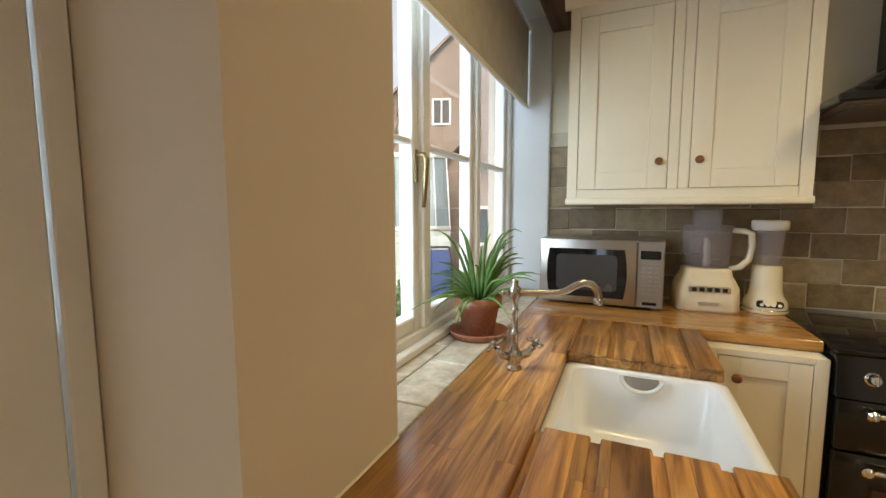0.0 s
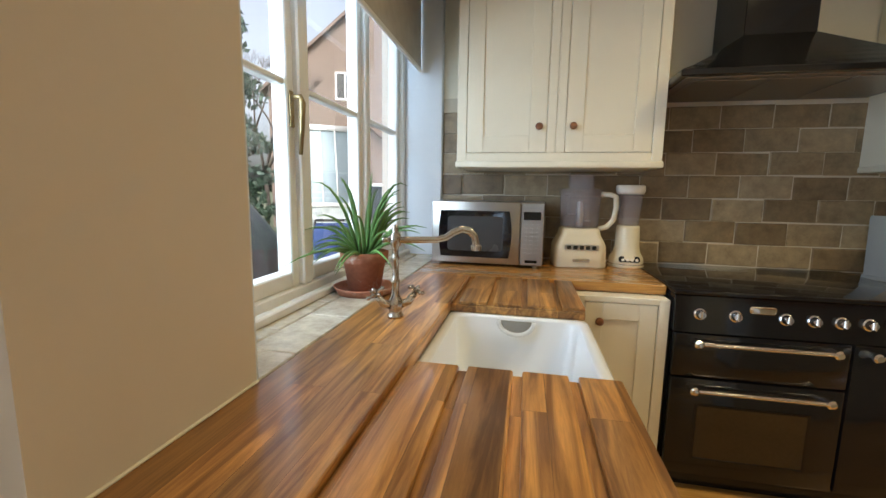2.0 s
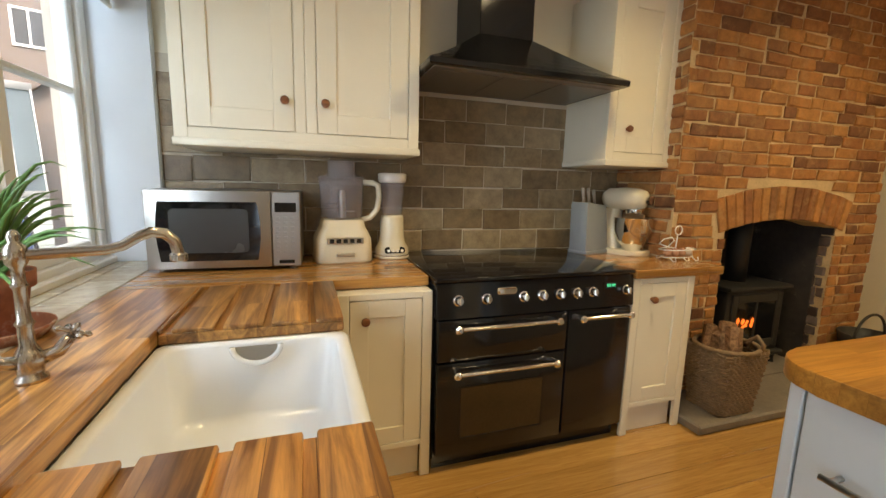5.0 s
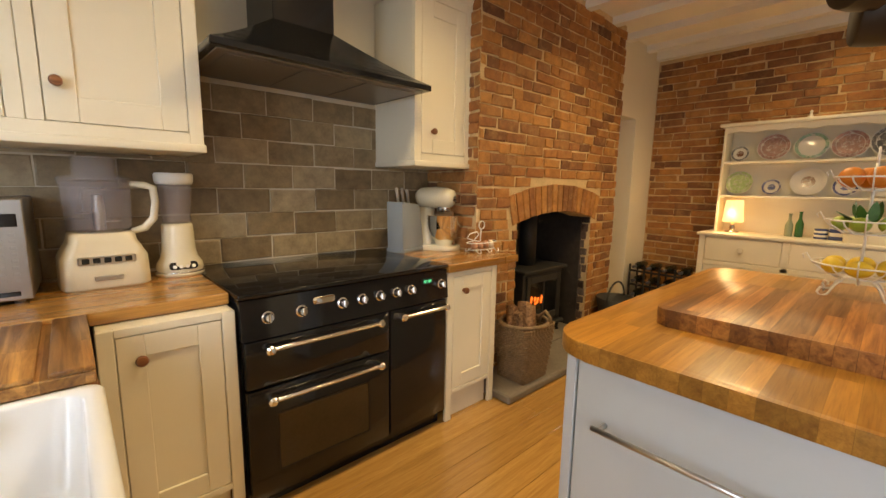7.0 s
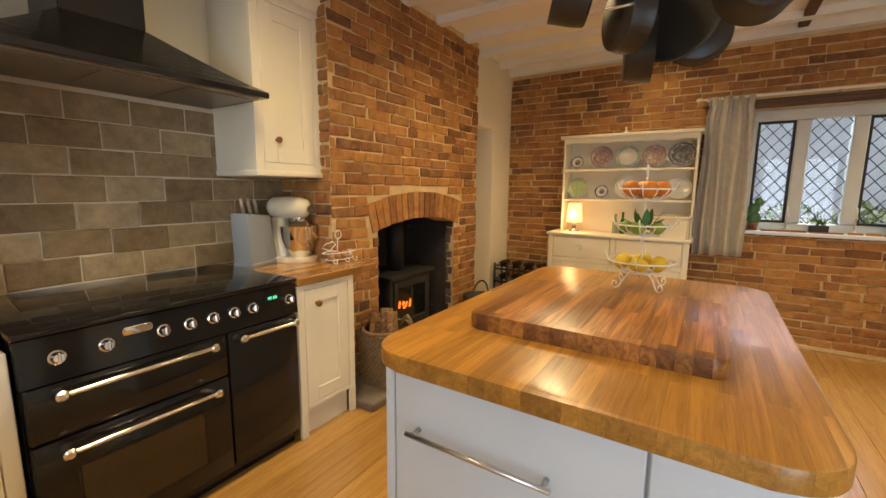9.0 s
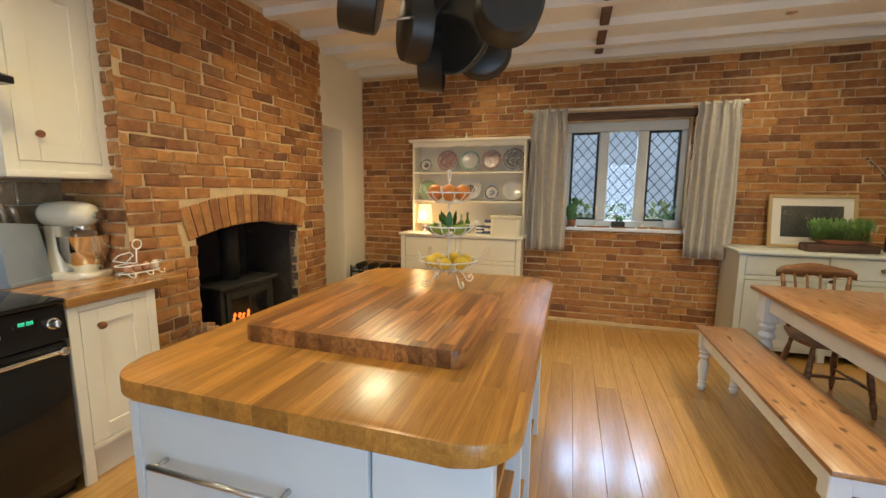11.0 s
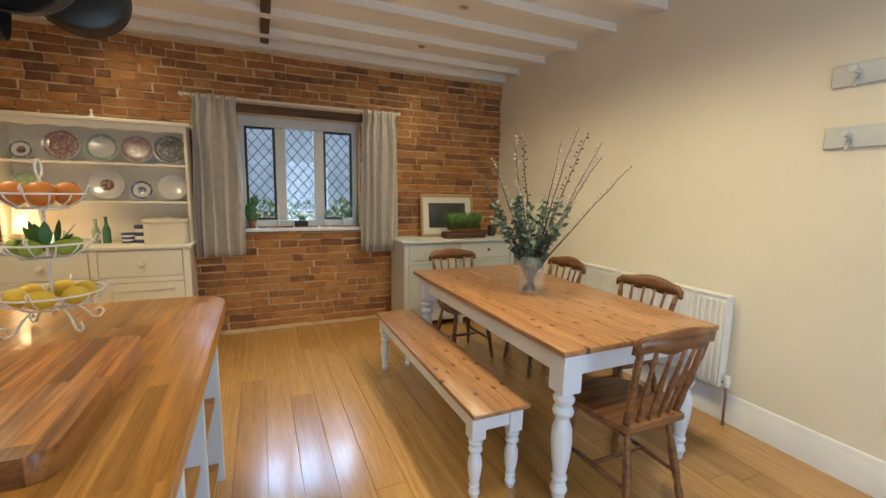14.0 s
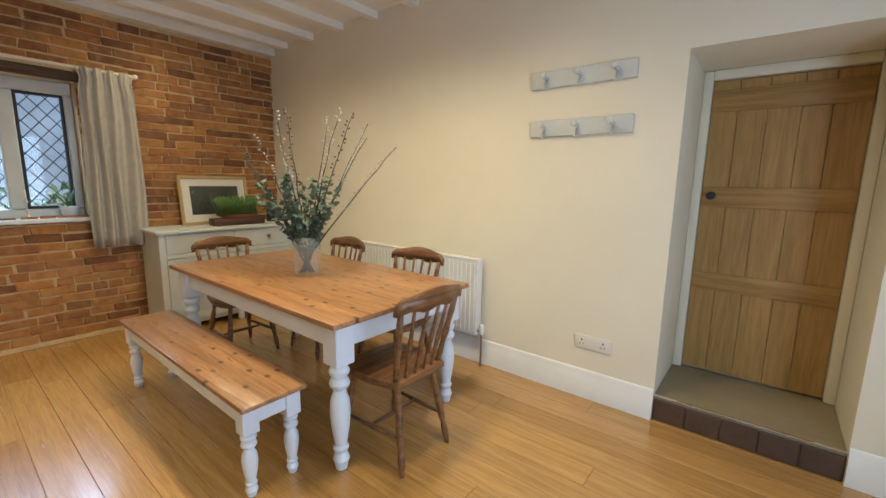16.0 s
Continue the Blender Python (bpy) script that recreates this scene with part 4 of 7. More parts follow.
tb = thing("dining_table", (3.765, -1.285, 0), "farmhouse dining table, knotty pine top on white turned legs", "table")
bm = bmesh.new()
bx(bm, (-0.945, -0.505, 0.745), (0.945, 0.505, 0.775), 0.008, 2)
obj("top", bm, PINE_TOP, tb)
bm = bmesh.new()
for p, q in (((-0.84, -0.435, 0.62), (0.84, -0.412, 0.745)), ((-0.84, 0.412, 0.62), (0.84, 0.435, 0.745)), ((-0.875, -0.40, 0.62), (-0.852, 0.40, 0.745)), ((0.852, -0.40, 0.62), (0.875, 0.40, 0.745))):
    bx(bm, p, q, 0.003)
obj("apron", bm, LEG_PAINT, tb)
for x in (-0.85, 0.85):
    for y in (-0.41, 0.41):
        bm = bmesh.new()
        turned_leg(bm, x, y, 0.745, 0.052, 0.20)
        obj("leg", bm, LEG_PAINT, tb)
bn = thing("bench", (3.835, -0.61, 0), "long pine-topped bench on white turned legs", "bench")
bm = bmesh.new()
bx(bm, (-0.835, -0.155, 0.436), (0.835, 0.155, 0.460), 0.006, 2)
obj("seat", bm, PINE_TOP, bn)
bm = bmesh.new()
for p, q in (((-0.74, -0.125, 0.345), (0.74, -0.108, 0.436)), ((-0.74, 0.108, 0.345), (0.74, 0.125, 0.436)), ((-0.785, -0.09, 0.345), (-0.768, 0.09, 0.436)), ((0.768, -0.09, 0.345), (0.785, 0.09, 0.436))):
    bx(bm, p, q, 0.003)
obj("apron", bm, LEG_PAINT, bn)
for x in (-0.76, 0.76):
    for y in (-0.10, 0.10):
        bm = bmesh.new()
        turned_leg(bm, x, y, 0.436, 0.036, 0.13)
        obj("leg", bm, LEG_PAINT, bn)


def spindle_chair(at, rz):
    """A kitchen chair that faces +y."""
    c = thing("dining_chair", at, "dark worn wooden spindle-back kitchen chair at the table", "chair", "chairs round the table", rz)
    bm = bmesh.new()
    out = [(-0.17, -0.20), (0.17, -0.20), (0.205, -0.05), (0.215, 0.10), (0.19, 0.19), (0.10, 0.21), (-0.10, 0.21), (-0.19, 0.19), (-0.215, 0.10), (-0.205, -0.05)]
    prism(bm, out, 0.425, 0.46, None, 0.008)
    obj("seat", bm, CHAIR_WOOD, c)
    for x, y in ((-0.14, 0.14), (0.14, 0.14), (-0.125, -0.15), (0.125, -0.15)):
        bm = bmesh.new()
        ft = Vector((x * 1.4, y * 1.38 + (-0.02 if y < 0 else 0), 0))
        tp_ = Vector((x, y, 0.43))
        fr = (0, 0.05, 0.12, 0.18, 0.25, 0.3, 0.33, 0.5, 0.7, 0.8, 0.84, 0.9, 1.0)
        rr = (0.011, 0.013, 0.017, 0.019, 0.015, 0.012, 0.017, 0.020, 0.017, 0.012, 0.017, 0.014, 0.013)
        tube(bm, [ft.lerp(tp_, f) for f in fr], list(rr), 10)
        obj("leg", bm, CHAIR_WOOD, c)
    bm = bmesh.new()
    for s in (-1, 1):
        tube(bm, [(s * 0.172, 0.165, 0.17), (s * 0.165, 0.0, 0.17), (s * 0.155, -0.18, 0.17)], [0.008, 0.013, 0.008], 8)
    tube(bm, [(-0.165, 0.0, 0.17), (0, 0, 0.17), (0.165, 0.0, 0.17)], [0.008, 0.013, 0.008], 8)
    obj("stretcher", bm, CHAIR_WOOD, c)
    for k in range(6):
        f = (k - 2.5) / 2.5
        bm = bmesh.new()
        end = k in (0, 5)
        a = Vector((f * 0.155, -0.178 + 0.012 * abs(f), 0.455))
        b = Vector((f * 0.20, -0.275 + 0.03 * abs(f), 0.83))
        tube(bm, [a.lerp(b, q) for q in (0, 0.15, 0.3, 0.45, 0.6, 0.75, 1)], [0.008, 0.009, 0.011, 0.014, 0.010, 0.009, 0.008] if not end else [0.013, 0.016, 0.013, 0.019, 0.014, 0.017, 0.013], 8)
        obj("spindle", bm, CHAIR_WOOD, c)
    bm = bmesh.new()
    n = 14
    lo, hi = [], []
    prev = None
    for k in range(n + 1):
        f = -1 + 2 * k / n
        x, y = f * 0.235, -0.287 + 0.045 * f * f
        h0 = 0.815 + 0.008 * math.cos(f * 9)
        h1 = 0.895 + 0.016 * math.cos(f * 3.1) - (0.025 if abs(f) > 0.86 else 0)
        ring = [bm.verts.new(p) for p in ((x, y - 0.011, h0), (x, y + 0.011, h0), (x, y + 0.006, h1), (x, y - 0.016, h1))]
        if prev:
            for i in range(4):
                bm.faces.new((prev[i], prev[(i + 1) % 4], ring[(i + 1) % 4], ring[i]))
        else:
            bm.faces.new(ring[::-1])
        prev = ring
    bm.faces.new(prev)
    obj("crest_rail", bm, CHAIR_WOOD, c)
    return c


first_chair = spindle_chair((2.87, -1.19, 0), -90)
copy_thing(first_chair, pose(3.38, -1.70, 0, 0, 0, 4))
copy_thing(first_chair, pose(4.23, -1.72, 0, 0, 0, -3))
copy_thing(first_chair, pose(4.68, -1.25, 0, 0, 0, 90))

# dresser
ds = thing("dresser", (5.94, 0.93, 0), "cream painted open dresser with plate shelves over drawers", "dresser", rz=-90)
# local: x runs towards -y of the room from the north end, y towards the wall
DW = 1.30
ds.matrix_basis = pose(5.49, 0.915 + DW, 0, 0, 0, -90)
bm = bmesh.new()
bx(bm, (0.015, 0.02, 0.08), (DW - 0.015, 0.445, 0.93), 0.003)
bx(bm, (0.0, 0.0, 0.0), (0.05, 0.03, 0.93), 0.003)
bx(bm, (DW - 0.05, 0.0, 0.0), (DW, 0.03, 0.93), 0.003)
bx(bm, (DW / 2 - 0.025, 0.0, 0.08), (DW / 2 + 0.025, 0.03, 0.93), 0.003)
bx(bm, (0.05, 0.0, 0.66), (DW - 0.05, 0.03, 0.70), 0.003)
bx(bm, (0.05, 0.0, 0.06), (DW - 0.05, 0.03, 0.11), 0.003)
obj("base", bm, CABINET, ds)
bm = bmesh.new()
bx(bm, (-0.02, -0.02, 0.93), (DW + 0.02, 0.45, 0.957), 0.008, 2)
obj("top", bm, CABINET, ds)
for k in range(2):
    x0, x1 = 0.056 + k * (DW / 2 - 0.03), DW / 2 - 0.031 + k * (DW / 2 - 0.025)
    bm = bmesh.new()
    bx(bm, (x0, 0.004, 0.705), (x1, 0.03, 0.918), 0.004)
    d = obj("drawer", bm, CABINET, ds)
    bm = bmesh.new()
    knob_mesh(bm, ((x0 + x1) / 2, 0.004, 0.815), 0.024)
    obj("knob", bm, CABINET, d)
    shaker_door(ds, x0, x1, 0.115, 0.655, 0.004, CABINET, 0.07)
bm = bmesh.new()
SX0, SX1 = 0.06, DW - 0.0
bx(bm, (SX0, 0.20, 0.957), (SX0 + 0.022, 0.445, 1.93), 0.003)
bx(bm, (SX1 - 0.022, 0.20, 0.957), (SX1, 0.445, 1.93), 0.003)
bx(bm, (SX0 + 0.022, 0.425, 0.957), (SX1 - 0.022, 0.44, 1.93))
for z in (1.285, 1.595):
    bx(bm, (SX0 + 0.022, 0.205, z), (SX1 - 0.022, 0.425, z + 0.02), 0.003)
obj("rack", bm, CABINET, ds)
bm = bmesh.new()
bx(bm, (SX0 - 0.035, 0.165, 1.93), (SX1 + 0.03, 0.45, 1.96), 0.008, 2)
pts = [(SX0 + 0.02 + (SX1 - SX0 - 0.04) * k / 48, 1.868 + 0.016 * abs(math.sin(k / 48 * math.pi * 6))) for k in range(49)]
prism(bm, [(SX1 - 0.02, 1.93), (SX0 + 0.02, 1.93)] + pts, 0.205, 0.22, Matrix(((1, 0, 0, 0), (0, 0, 1, 0), (0, 1, 0, 0), (0, 0, 0, 1))))
obj("cornice", bm, CABINET, ds)

# sideboard
sb = thing("sideboard", (5.44, -0.95, 0), "pale grey painted sideboard with two drawers and doors", "sideboard", rz=-90)
SW = 1.32
bm = bmesh.new()
bx(bm, (0.01, 0.02, 0.06), (SW - 0.01, 0.48, 0.90), 0.003)
for x in (0.0, SW / 2 - 0.025, SW - 0.05):
    bx(bm, (x, 0, 0), (x + 0.05, 0.03, 0.90), 0.003)
bx(bm, (0.05, 0, 0.68), (SW - 0.05, 0.03, 0.715), 0.003)
obj("body", bm, GREY_PAINT, sb)
bm = bmesh.new()
bx(bm, (-0.02, -0.025, 0.90), (SW + 0.01, 0.485, 0.928), 0.008, 2)
obj("top", bm, GREY_PAINT, sb)
for k in range(2):
    x0, x1 = 0.055 + k * (SW / 2 - 0.03), SW / 2 - 0.03 + k * (SW / 2 - 0.025)
    bm = bmesh.new()
    bx(bm, (x0, 0.004, 0.72), (x1, 0.03, 0.89), 0.004)
    d = obj("drawer", bm, GREY_PAINT, sb)
    bm = bmesh.new()
    knob_mesh(bm, ((x0 + x1) / 2, 0.004, 0.81), 0.018)
    obj("knob", bm, BRASS, d)
    shaker_door(sb, x0, x1, 0.10, 0.675, 0.004, GREY_PAINT, 0.07)

# radiator
rd = thing("radiator", (3.06, SY, 0), "white steel panel radiator under the coat rails", "radiator")
RL = 1.5
bm = bmesh.new()
bx(bm, (0, 0.03, 0.245), (RL, 0.04, 0.82), 0.004)
bx(bm, (0, 0.085, 0.245), (RL, 0.095, 0.82), 0.004)
for k in range(int(RL / 0.04)):
    bx(bm, (0.012 + k * 0.04, 0.095, 0.27), (0.036 + k * 0.04, 0.103, 0.795), 0.004)
bx(bm, (0, 0.03, 0.815), (RL, 0.1, 0.828), 0.003)
bx(bm, (-0.004, 0.03, 0.245), (0.004, 0.1, 0.82), 0.003)
obj("panel", bm, WHITE_PAINT, rd)
bm = bmesh.new()
tube(bm, [(-0.035, 0.065, 0.0), (-0.035, 0.065, 0.20), (-0.03, 0.065, 0.27), (0.0, 0.065, 0.275)], 0.008, 8)
obj("pipe", bm, surface("bare_pipe", (0.35, 0.24, 0.17), 0.4, 0.8, bump=0.0), rd)
bm = bmesh.new()
lathe(bm, [(0.012, 0), (0.018, 0.01), (0.02, 0.05), (0.016, 0.075), (0, 0.08)], 14, pose(-0.035, 0.065, 0.25))
obj("valve", bm, WHITE_PAINT, rd)


# coat rails
def coat_rail(z):
    r = thing("coat_rail", (2.085, SY, z), "pale grey wooden coat rail with three pegs", "coat rail", "coat rails")
    b = bmesh.new()
    bx(b, (0, 0.0, 0), (0.645, 0.02, 0.105), 0.004)
    obj("backboard", b, GREY_PAINT, r)
    for x in (0.11, 0.325, 0.54):
        b = bmesh.new()
        tube(b, [(x, 0.02, 0.06), (x, 0.05, 0.06), (x, 0.075, 0.068)], [0.013, 0.010, 0.010], 10)
        lathe(b, [(0.008, 0), (0.019, 0.008), (0.019, 0.018), (0, 0.026)], 14, pose(x, 0.07, 0.068, -90))
        tube(b, [(x, 0.022, 0.04), (x, 0.045, 0.0), (x, 0.05, -0.012), (x, 0.06, -0.012)], 0.005, 8)
        obj("peg", b, GREY_PAINT, r)
    return r


coat_rail(1.985)
coat_rail(1.685)
sk2 = thing("wall_socket", (2.10, SY, 0.335), "white double wall socket on the cream wall", "socket")
bm = bmesh.new()
bx(bm, (0, 0, 0), (0.235, 0.012, 0.088), 0.005, 2)
obj("plate", bm, PLASTIC_WHITE, sk2)
bm = bmesh.new()
for x in (0.05, 0.185):
    bx(bm, (x - 0.004, 0.012, 0.05), (x + 0.004, 0.0135, 0.062))
    for d in (-0.011, 0.011):
        bx(bm, (x + d - 0.003, 0.012, 0.026), (x + d + 0.003, 0.0135, 0.034))
tagged(obj("pin_holes", bm, BLACK_IRON, sk2), "", kind="stuff")
bm = bmesh.new()
for x in (0.085, 0.15):
    bx(bm, (x - 0.008, 0.012, 0.05), (x + 0.008, 0.017, 0.07), 0.002)
tagged(obj("switches", bm, PLASTIC_WHITE, sk2), "", kind="stuff")

# ---- things on the worktops ----
# aloe in a terracotta pot
al = thing("potted_aloe", (0.235, 2.20, 0.921), "spiky green aloe in a weathered terracotta pot on a saucer", "plant")
bm = bmesh.new()
lathe(bm, [(0.0, 0.004), (0.095, 0.004), (0.105, 0.012), (0.118, 0.03), (0.122, 0.03), (0.122, 0.026), (0.105, 0.0), (0, 0.0)], 28)
obj("saucer", bm, TERRACOTTA, al)
bm = bmesh.new()
lathe(bm, [(0.0, 0.012), (0.062, 0.012), (0.082, 0.125), (0.092, 0.125), (0.095, 0.165), (0.086, 0.165), (0.082, 0.14), (0, 0.14)], 28)
obj("pot", bm, TERRACOTTA, al)
bm = bmesh.new()
lathe(bm, [(0.0, 0.145), (0.081, 0.142), (0.081, 0.138)], 16)
obj("soil", bm, surface("potting_soil", (0.05, 0.035, 0.025), 0.95, var=0.3, bump=0.6), al)
prng = random.Random(3)
for k in range(48):
    ang = prng.uniform(0, 2 * math.pi)
    tall = prng.random()
    reach = 0.07 + 0.26 * (1 - tall) ** 0.8 * prng.uniform(0.7, 1.1)
    high = 0.13 + 0.30 * tall ** 1.1 * prng.uniform(0.75, 1.1)
    if k in (0, 1):
        ang, reach, high = ((3.6, 0.24, 0.46), (0.5, 0.15, 0.52))[k]
    c, s = math.cos(ang), math.sin(ang)
    if c < 0:
        reach = min(reach, 0.15 / max(0.2, -c))
    bend = prng.uniform(-0.03, 0.03)
    pts = []
    for i in range(7):
        f = i / 6
        r = 0.02 + reach * f ** 1.1
        z = 0.13 + high * (1.5 * f - 0.5 * f * f) * (0.75 + 0.25 * (1 - f)) - 0.10 * (1 - tall) * f * f
        pts.append((r * c - bend * f * f * s, r * s + bend * f * f * c, z))
    bm = bmesh.new()
    tube(bm, pts, [0.0055, 0.0075, 0.007, 0.006, 0.0045, 0.0028, 0.0007], 5)
    obj("leaf", bm, LEAF, al)

# microwave
mw = thing("microwave_oven", (0.34, 2.93, TOP), "stainless steel microwave oven with black glass door", "microwave", rz=-1.5)
MWW, MWH, MWD = 0.61, 0.355, 0.36
bm = bmesh.new()
bx(bm, (0, 0.02, 0.015), (MWW, MWD, MWH), 0.006, 2)
for x in (0.04, MWW - 0.04):
    for y in (0.05, MWD - 0.05):
        lathe(bm, [(0.014, 0), (0.016, 0.016)], 10, pose(x, y, 0))
obj("case", bm, DARK_STEEL, mw)
bm = bmesh.new()
bx(bm, (0.0, 0.0, 0.016), (0.485, 0.02, MWH - 0.002), 0.005, 2)
md = obj("door", bm, DARK_STEEL, mw)
bm = bmesh.new()
n = 10
left = [(0.052 - 0.012 * math.sin(math.pi * k / n), 0.05 + 0.255 * k / n) for k in range(n + 1)]
right = [(0.428 + 0.014 * math.sin(math.pi * k / n), 0.305 - 0.255 * k / n) for k in range(n + 1)]
prism(bm, [(x, z) for x, z in right] + [(x, z) for x, z in left], 0, 0.004, Matrix(((1, 0, 0, 0), (0, 0, 1, -0.003), (0, 1, 0, 0), (0, 0, 0, 1))))
obj("door_glass", bm, BLACK_GLASS, md)
bm = bmesh.new()
prism(bm, rrect(0.09, 0.395, 0.085, 0.275, 0.02, 4), 0, 0.002, Matrix(((1, 0, 0, 0), (0, 0, 1, -0.005), (0, 1, 0, 0), (0, 0, 0, 1))))
obj("mesh_screen", bm, surface("microwave_screen", (0.06, 0.06, 0.06), 0.25, 0.3, var=0.1, bump=0.1, bscale=600), md)
bm = bmesh.new()
bx(bm, (0.488, 0.003, 0.016), (MWW, 0.02, MWH - 0.002), 0.004)
mp_ = obj("control_panel", bm, DARK_STEEL, mw)
bm = bmesh.new()
bx(bm, (0.502, 0.0, 0.262), (0.592, 0.004, 0.305), 0.002)
bx(bm, (0.515, 0.0, 0.03), (0.58, 0.004, 0.046), 0.002)
obj("display", bm, BLACK_GLASS, mw)
bm = bmesh.new()
for r in range(8):
    for cc in range(3):
        bx(bm, (0.506 + cc * 0.031, 0.0005, 0.078 + r * 0.022), (0.522 + cc * 0.031, 0.0035, 0.088 + r * 0.022), 0.001)
tagged(obj("buttons", bm, surface("grey_buttons", (0.36, 0.35, 0.33), 0.5, var=0.05, bump=0.0), mw), "small pale buttons", kind="stuff")

# food processor
fp = thing("food_processor", (1.150, 3.13, TOP), "cream food processor with clear bowl and handle", "food processor", rz=4)
bm = bmesh.new()
prev = None
for z, w, d in ((0.0, 0.135, 0.11), (0.008, 0.142, 0.115), (0.12, 0.138, 0.112), (0.155, 0.122, 0.1), (0.18, 0.108, 0.095), (0.21, 0.103, 0.09), (0.216, 0.095, 0.085)):
    ring = [bm.verts.new((x, y, z)) for x, y in rrect(-w, w, -d, d, min(w, d) * 0.4, 5)]
    if prev:
        for i in range(len(ring)):
            bm.faces.new((prev[i], prev[(i + 1) % len(ring)], ring[(i + 1) % len(ring)], ring[i]))
    else:
        bm.faces.new(ring[::-1])
    prev = ring
bm.faces.new(prev)
obj("base", bm, CREAM_ENAMEL, fp)
bm = bmesh.new()
bx(bm, (-0.09, -0.120, 0.098), (0.09, -0.108, 0.13), 0.005)
bx(bm, (-0.045, -0.122, 0.035), (0.045, -0.110, 0.052), 0.003)
obj("control_strip", bm, STEEL, fp)
bm = bmesh.new()
for k in range(5):
    bx(bm, (-0.078 + k * 0.033, -0.124, 0.104), (-0.056 + k * 0.033, -0.119, 0.124), 0.002)
tagged(obj("switches", bm, BLACK_ENAMEL, fp), "", kind="stuff")
bm = bmesh.new()
lathe(bm, [(0.092, 0.216), (0.105, 0.23), (0.112, 0.40), (0.117, 0.405), (0.117, 0.415), (0.109, 0.412), (0.103, 0.235), (0.088, 0.222)], 28)
obj("bowl", bm, CLEAR_PLASTIC, fp)
bm = bmesh.new()
lathe(bm, [(0.118, 0.416), (0.118, 0.428), (0.085, 0.438), (0.072, 0.44), (0.07, 0.51), (0.062, 0.51), (0.062, 0.43), (0.108, 0.42)], 28)
obj("lid", bm, CLEAR_PLASTIC, fp)
bm = bmesh.new()
lathe(bm, [(0.02, 0.222), (0.022, 0.3), (0.016, 0.36), (0, 0.365)], 12)
for k in range(2):
    bx(bm, (0.0, -0.012, 0.25 + k * 0.04), (0.08, 0.012, 0.254 + k * 0.04), 0.001, 1, pose(0, 0, 0, 0, 0, 180 * k + 30))
obj("blade", bm, STEEL, fp)
bm = bmesh.new()
tube(bm, [(0.105, -0.03, 0.405), (0.15, -0.045, 0.402), (0.178, -0.052, 0.39), (0.182, -0.055, 0.33), (0.172, -0.052, 0.265), (0.14, -0.043, 0.225), (0.1, -0.03, 0.212)], [0.013, 0.015, 0.016, 0.015, 0.015, 0.016, 0.013], 10)
obj("handle", bm, CREAM_ENAMEL, fp)

# blender
bd = thing("jug_blender", (1.42, 3.165, TOP), "cream jug blender with clear jar and white lid", "blender")
bm = bmesh.new()
lathe(bm, [(0.092, 0), (0.097, 0.008), (0.097, 0.016), (0.09, 0.022), (0.094, 0.03), (0.09, 0.055), (0.072, 0.085), (0.066, 0.12), (0.062, 0.22), (0.058, 0.232), (0, 0.232)], 28)
obj("base", bm, CREAM_ENAMEL, bd)
bm = bmesh.new()
lathe(bm, [(0.0975, 0.0165), (0.0985, 0.019), (0.0935, 0.0225)], 28)
obj("trim_ring", bm, CHROME, bd)
bm = bmesh.new()
prism(bm, rrect(-0.055, 0.055, 0.0, 0.034, 0.014, 5), 0, 0.006, pose(0, -0.090, 0.034, 60))
obj("switch_panel", bm, BLACK_ENAMEL, bd)
bm = bmesh.new()
for k in range(4):
    lathe(bm, [(0.008, 0), (0.008, 0.004), (0, 0.005)], 10, pose(-0.036 + k * 0.024, -0.0975, 0.048, 60))
tagged(obj("buttons", bm, PLASTIC_WHITE, bd), "", kind="stuff")
bm = bmesh.new()
lathe(bm, [(0.045, 0.233), (0.055, 0.24), (0.068, 0.41), (0.072, 0.415), (0.068, 0.417), (0.062, 0.405), (0.05, 0.245), (0.04, 0.238)], 24)
obj("jar", bm, CLEAR_PLASTIC, bd)
bm = bmesh.new()
lathe(bm, [(0.066, 0.405), (0.074, 0.417), (0.076, 0.43), (0.076, 0.45), (0.07, 0.456), (0, 0.456)], 24)
obj("lid", bm, PLASTIC_WHITE, bd)

# knife block
kb_ = thing("knife_block", (2.70, 3.12, TOP), "slanted grey-blue knife block full of steel-handled knives", "knife block", rz=18)
bm = bmesh.new()
prism(bm, [(-0.14, 0.02), (0.06, 0.02), (0.10, 0.0), (0.10, 0.012), (0.045, 0.30), (-0.145, 0.32), (-0.15, 0.30)], -0.06, 0.06, Matrix(((1, 0, 0, 0), (0, 0, 1, 0), (0, 1, 0, 0), (0, 0, 0, 1))), 0.004)
bx(bm, (-0.14, -0.07, 0.0), (0.13, 0.07, 0.022), 0.004)
obj("block", bm, BLOCK_BLUE, kb_)
for k in range(6):
    bm = bmesh.new()
    x = -0.12 + 0.028 * k
    tube(bm, [(x, 0.02 * (k % 2) - 0.01, 0.30), (x - 0.012, 0.02 * (k % 2) - 0.01, 0.36), (x - 0.022, 0.02 * (k % 2) - 0.01, 0.405 - 0.01 * (k % 3))], [0.008, 0.009, 0.010], 8)
    obj("knife_handle", bm, STEEL, kb_)

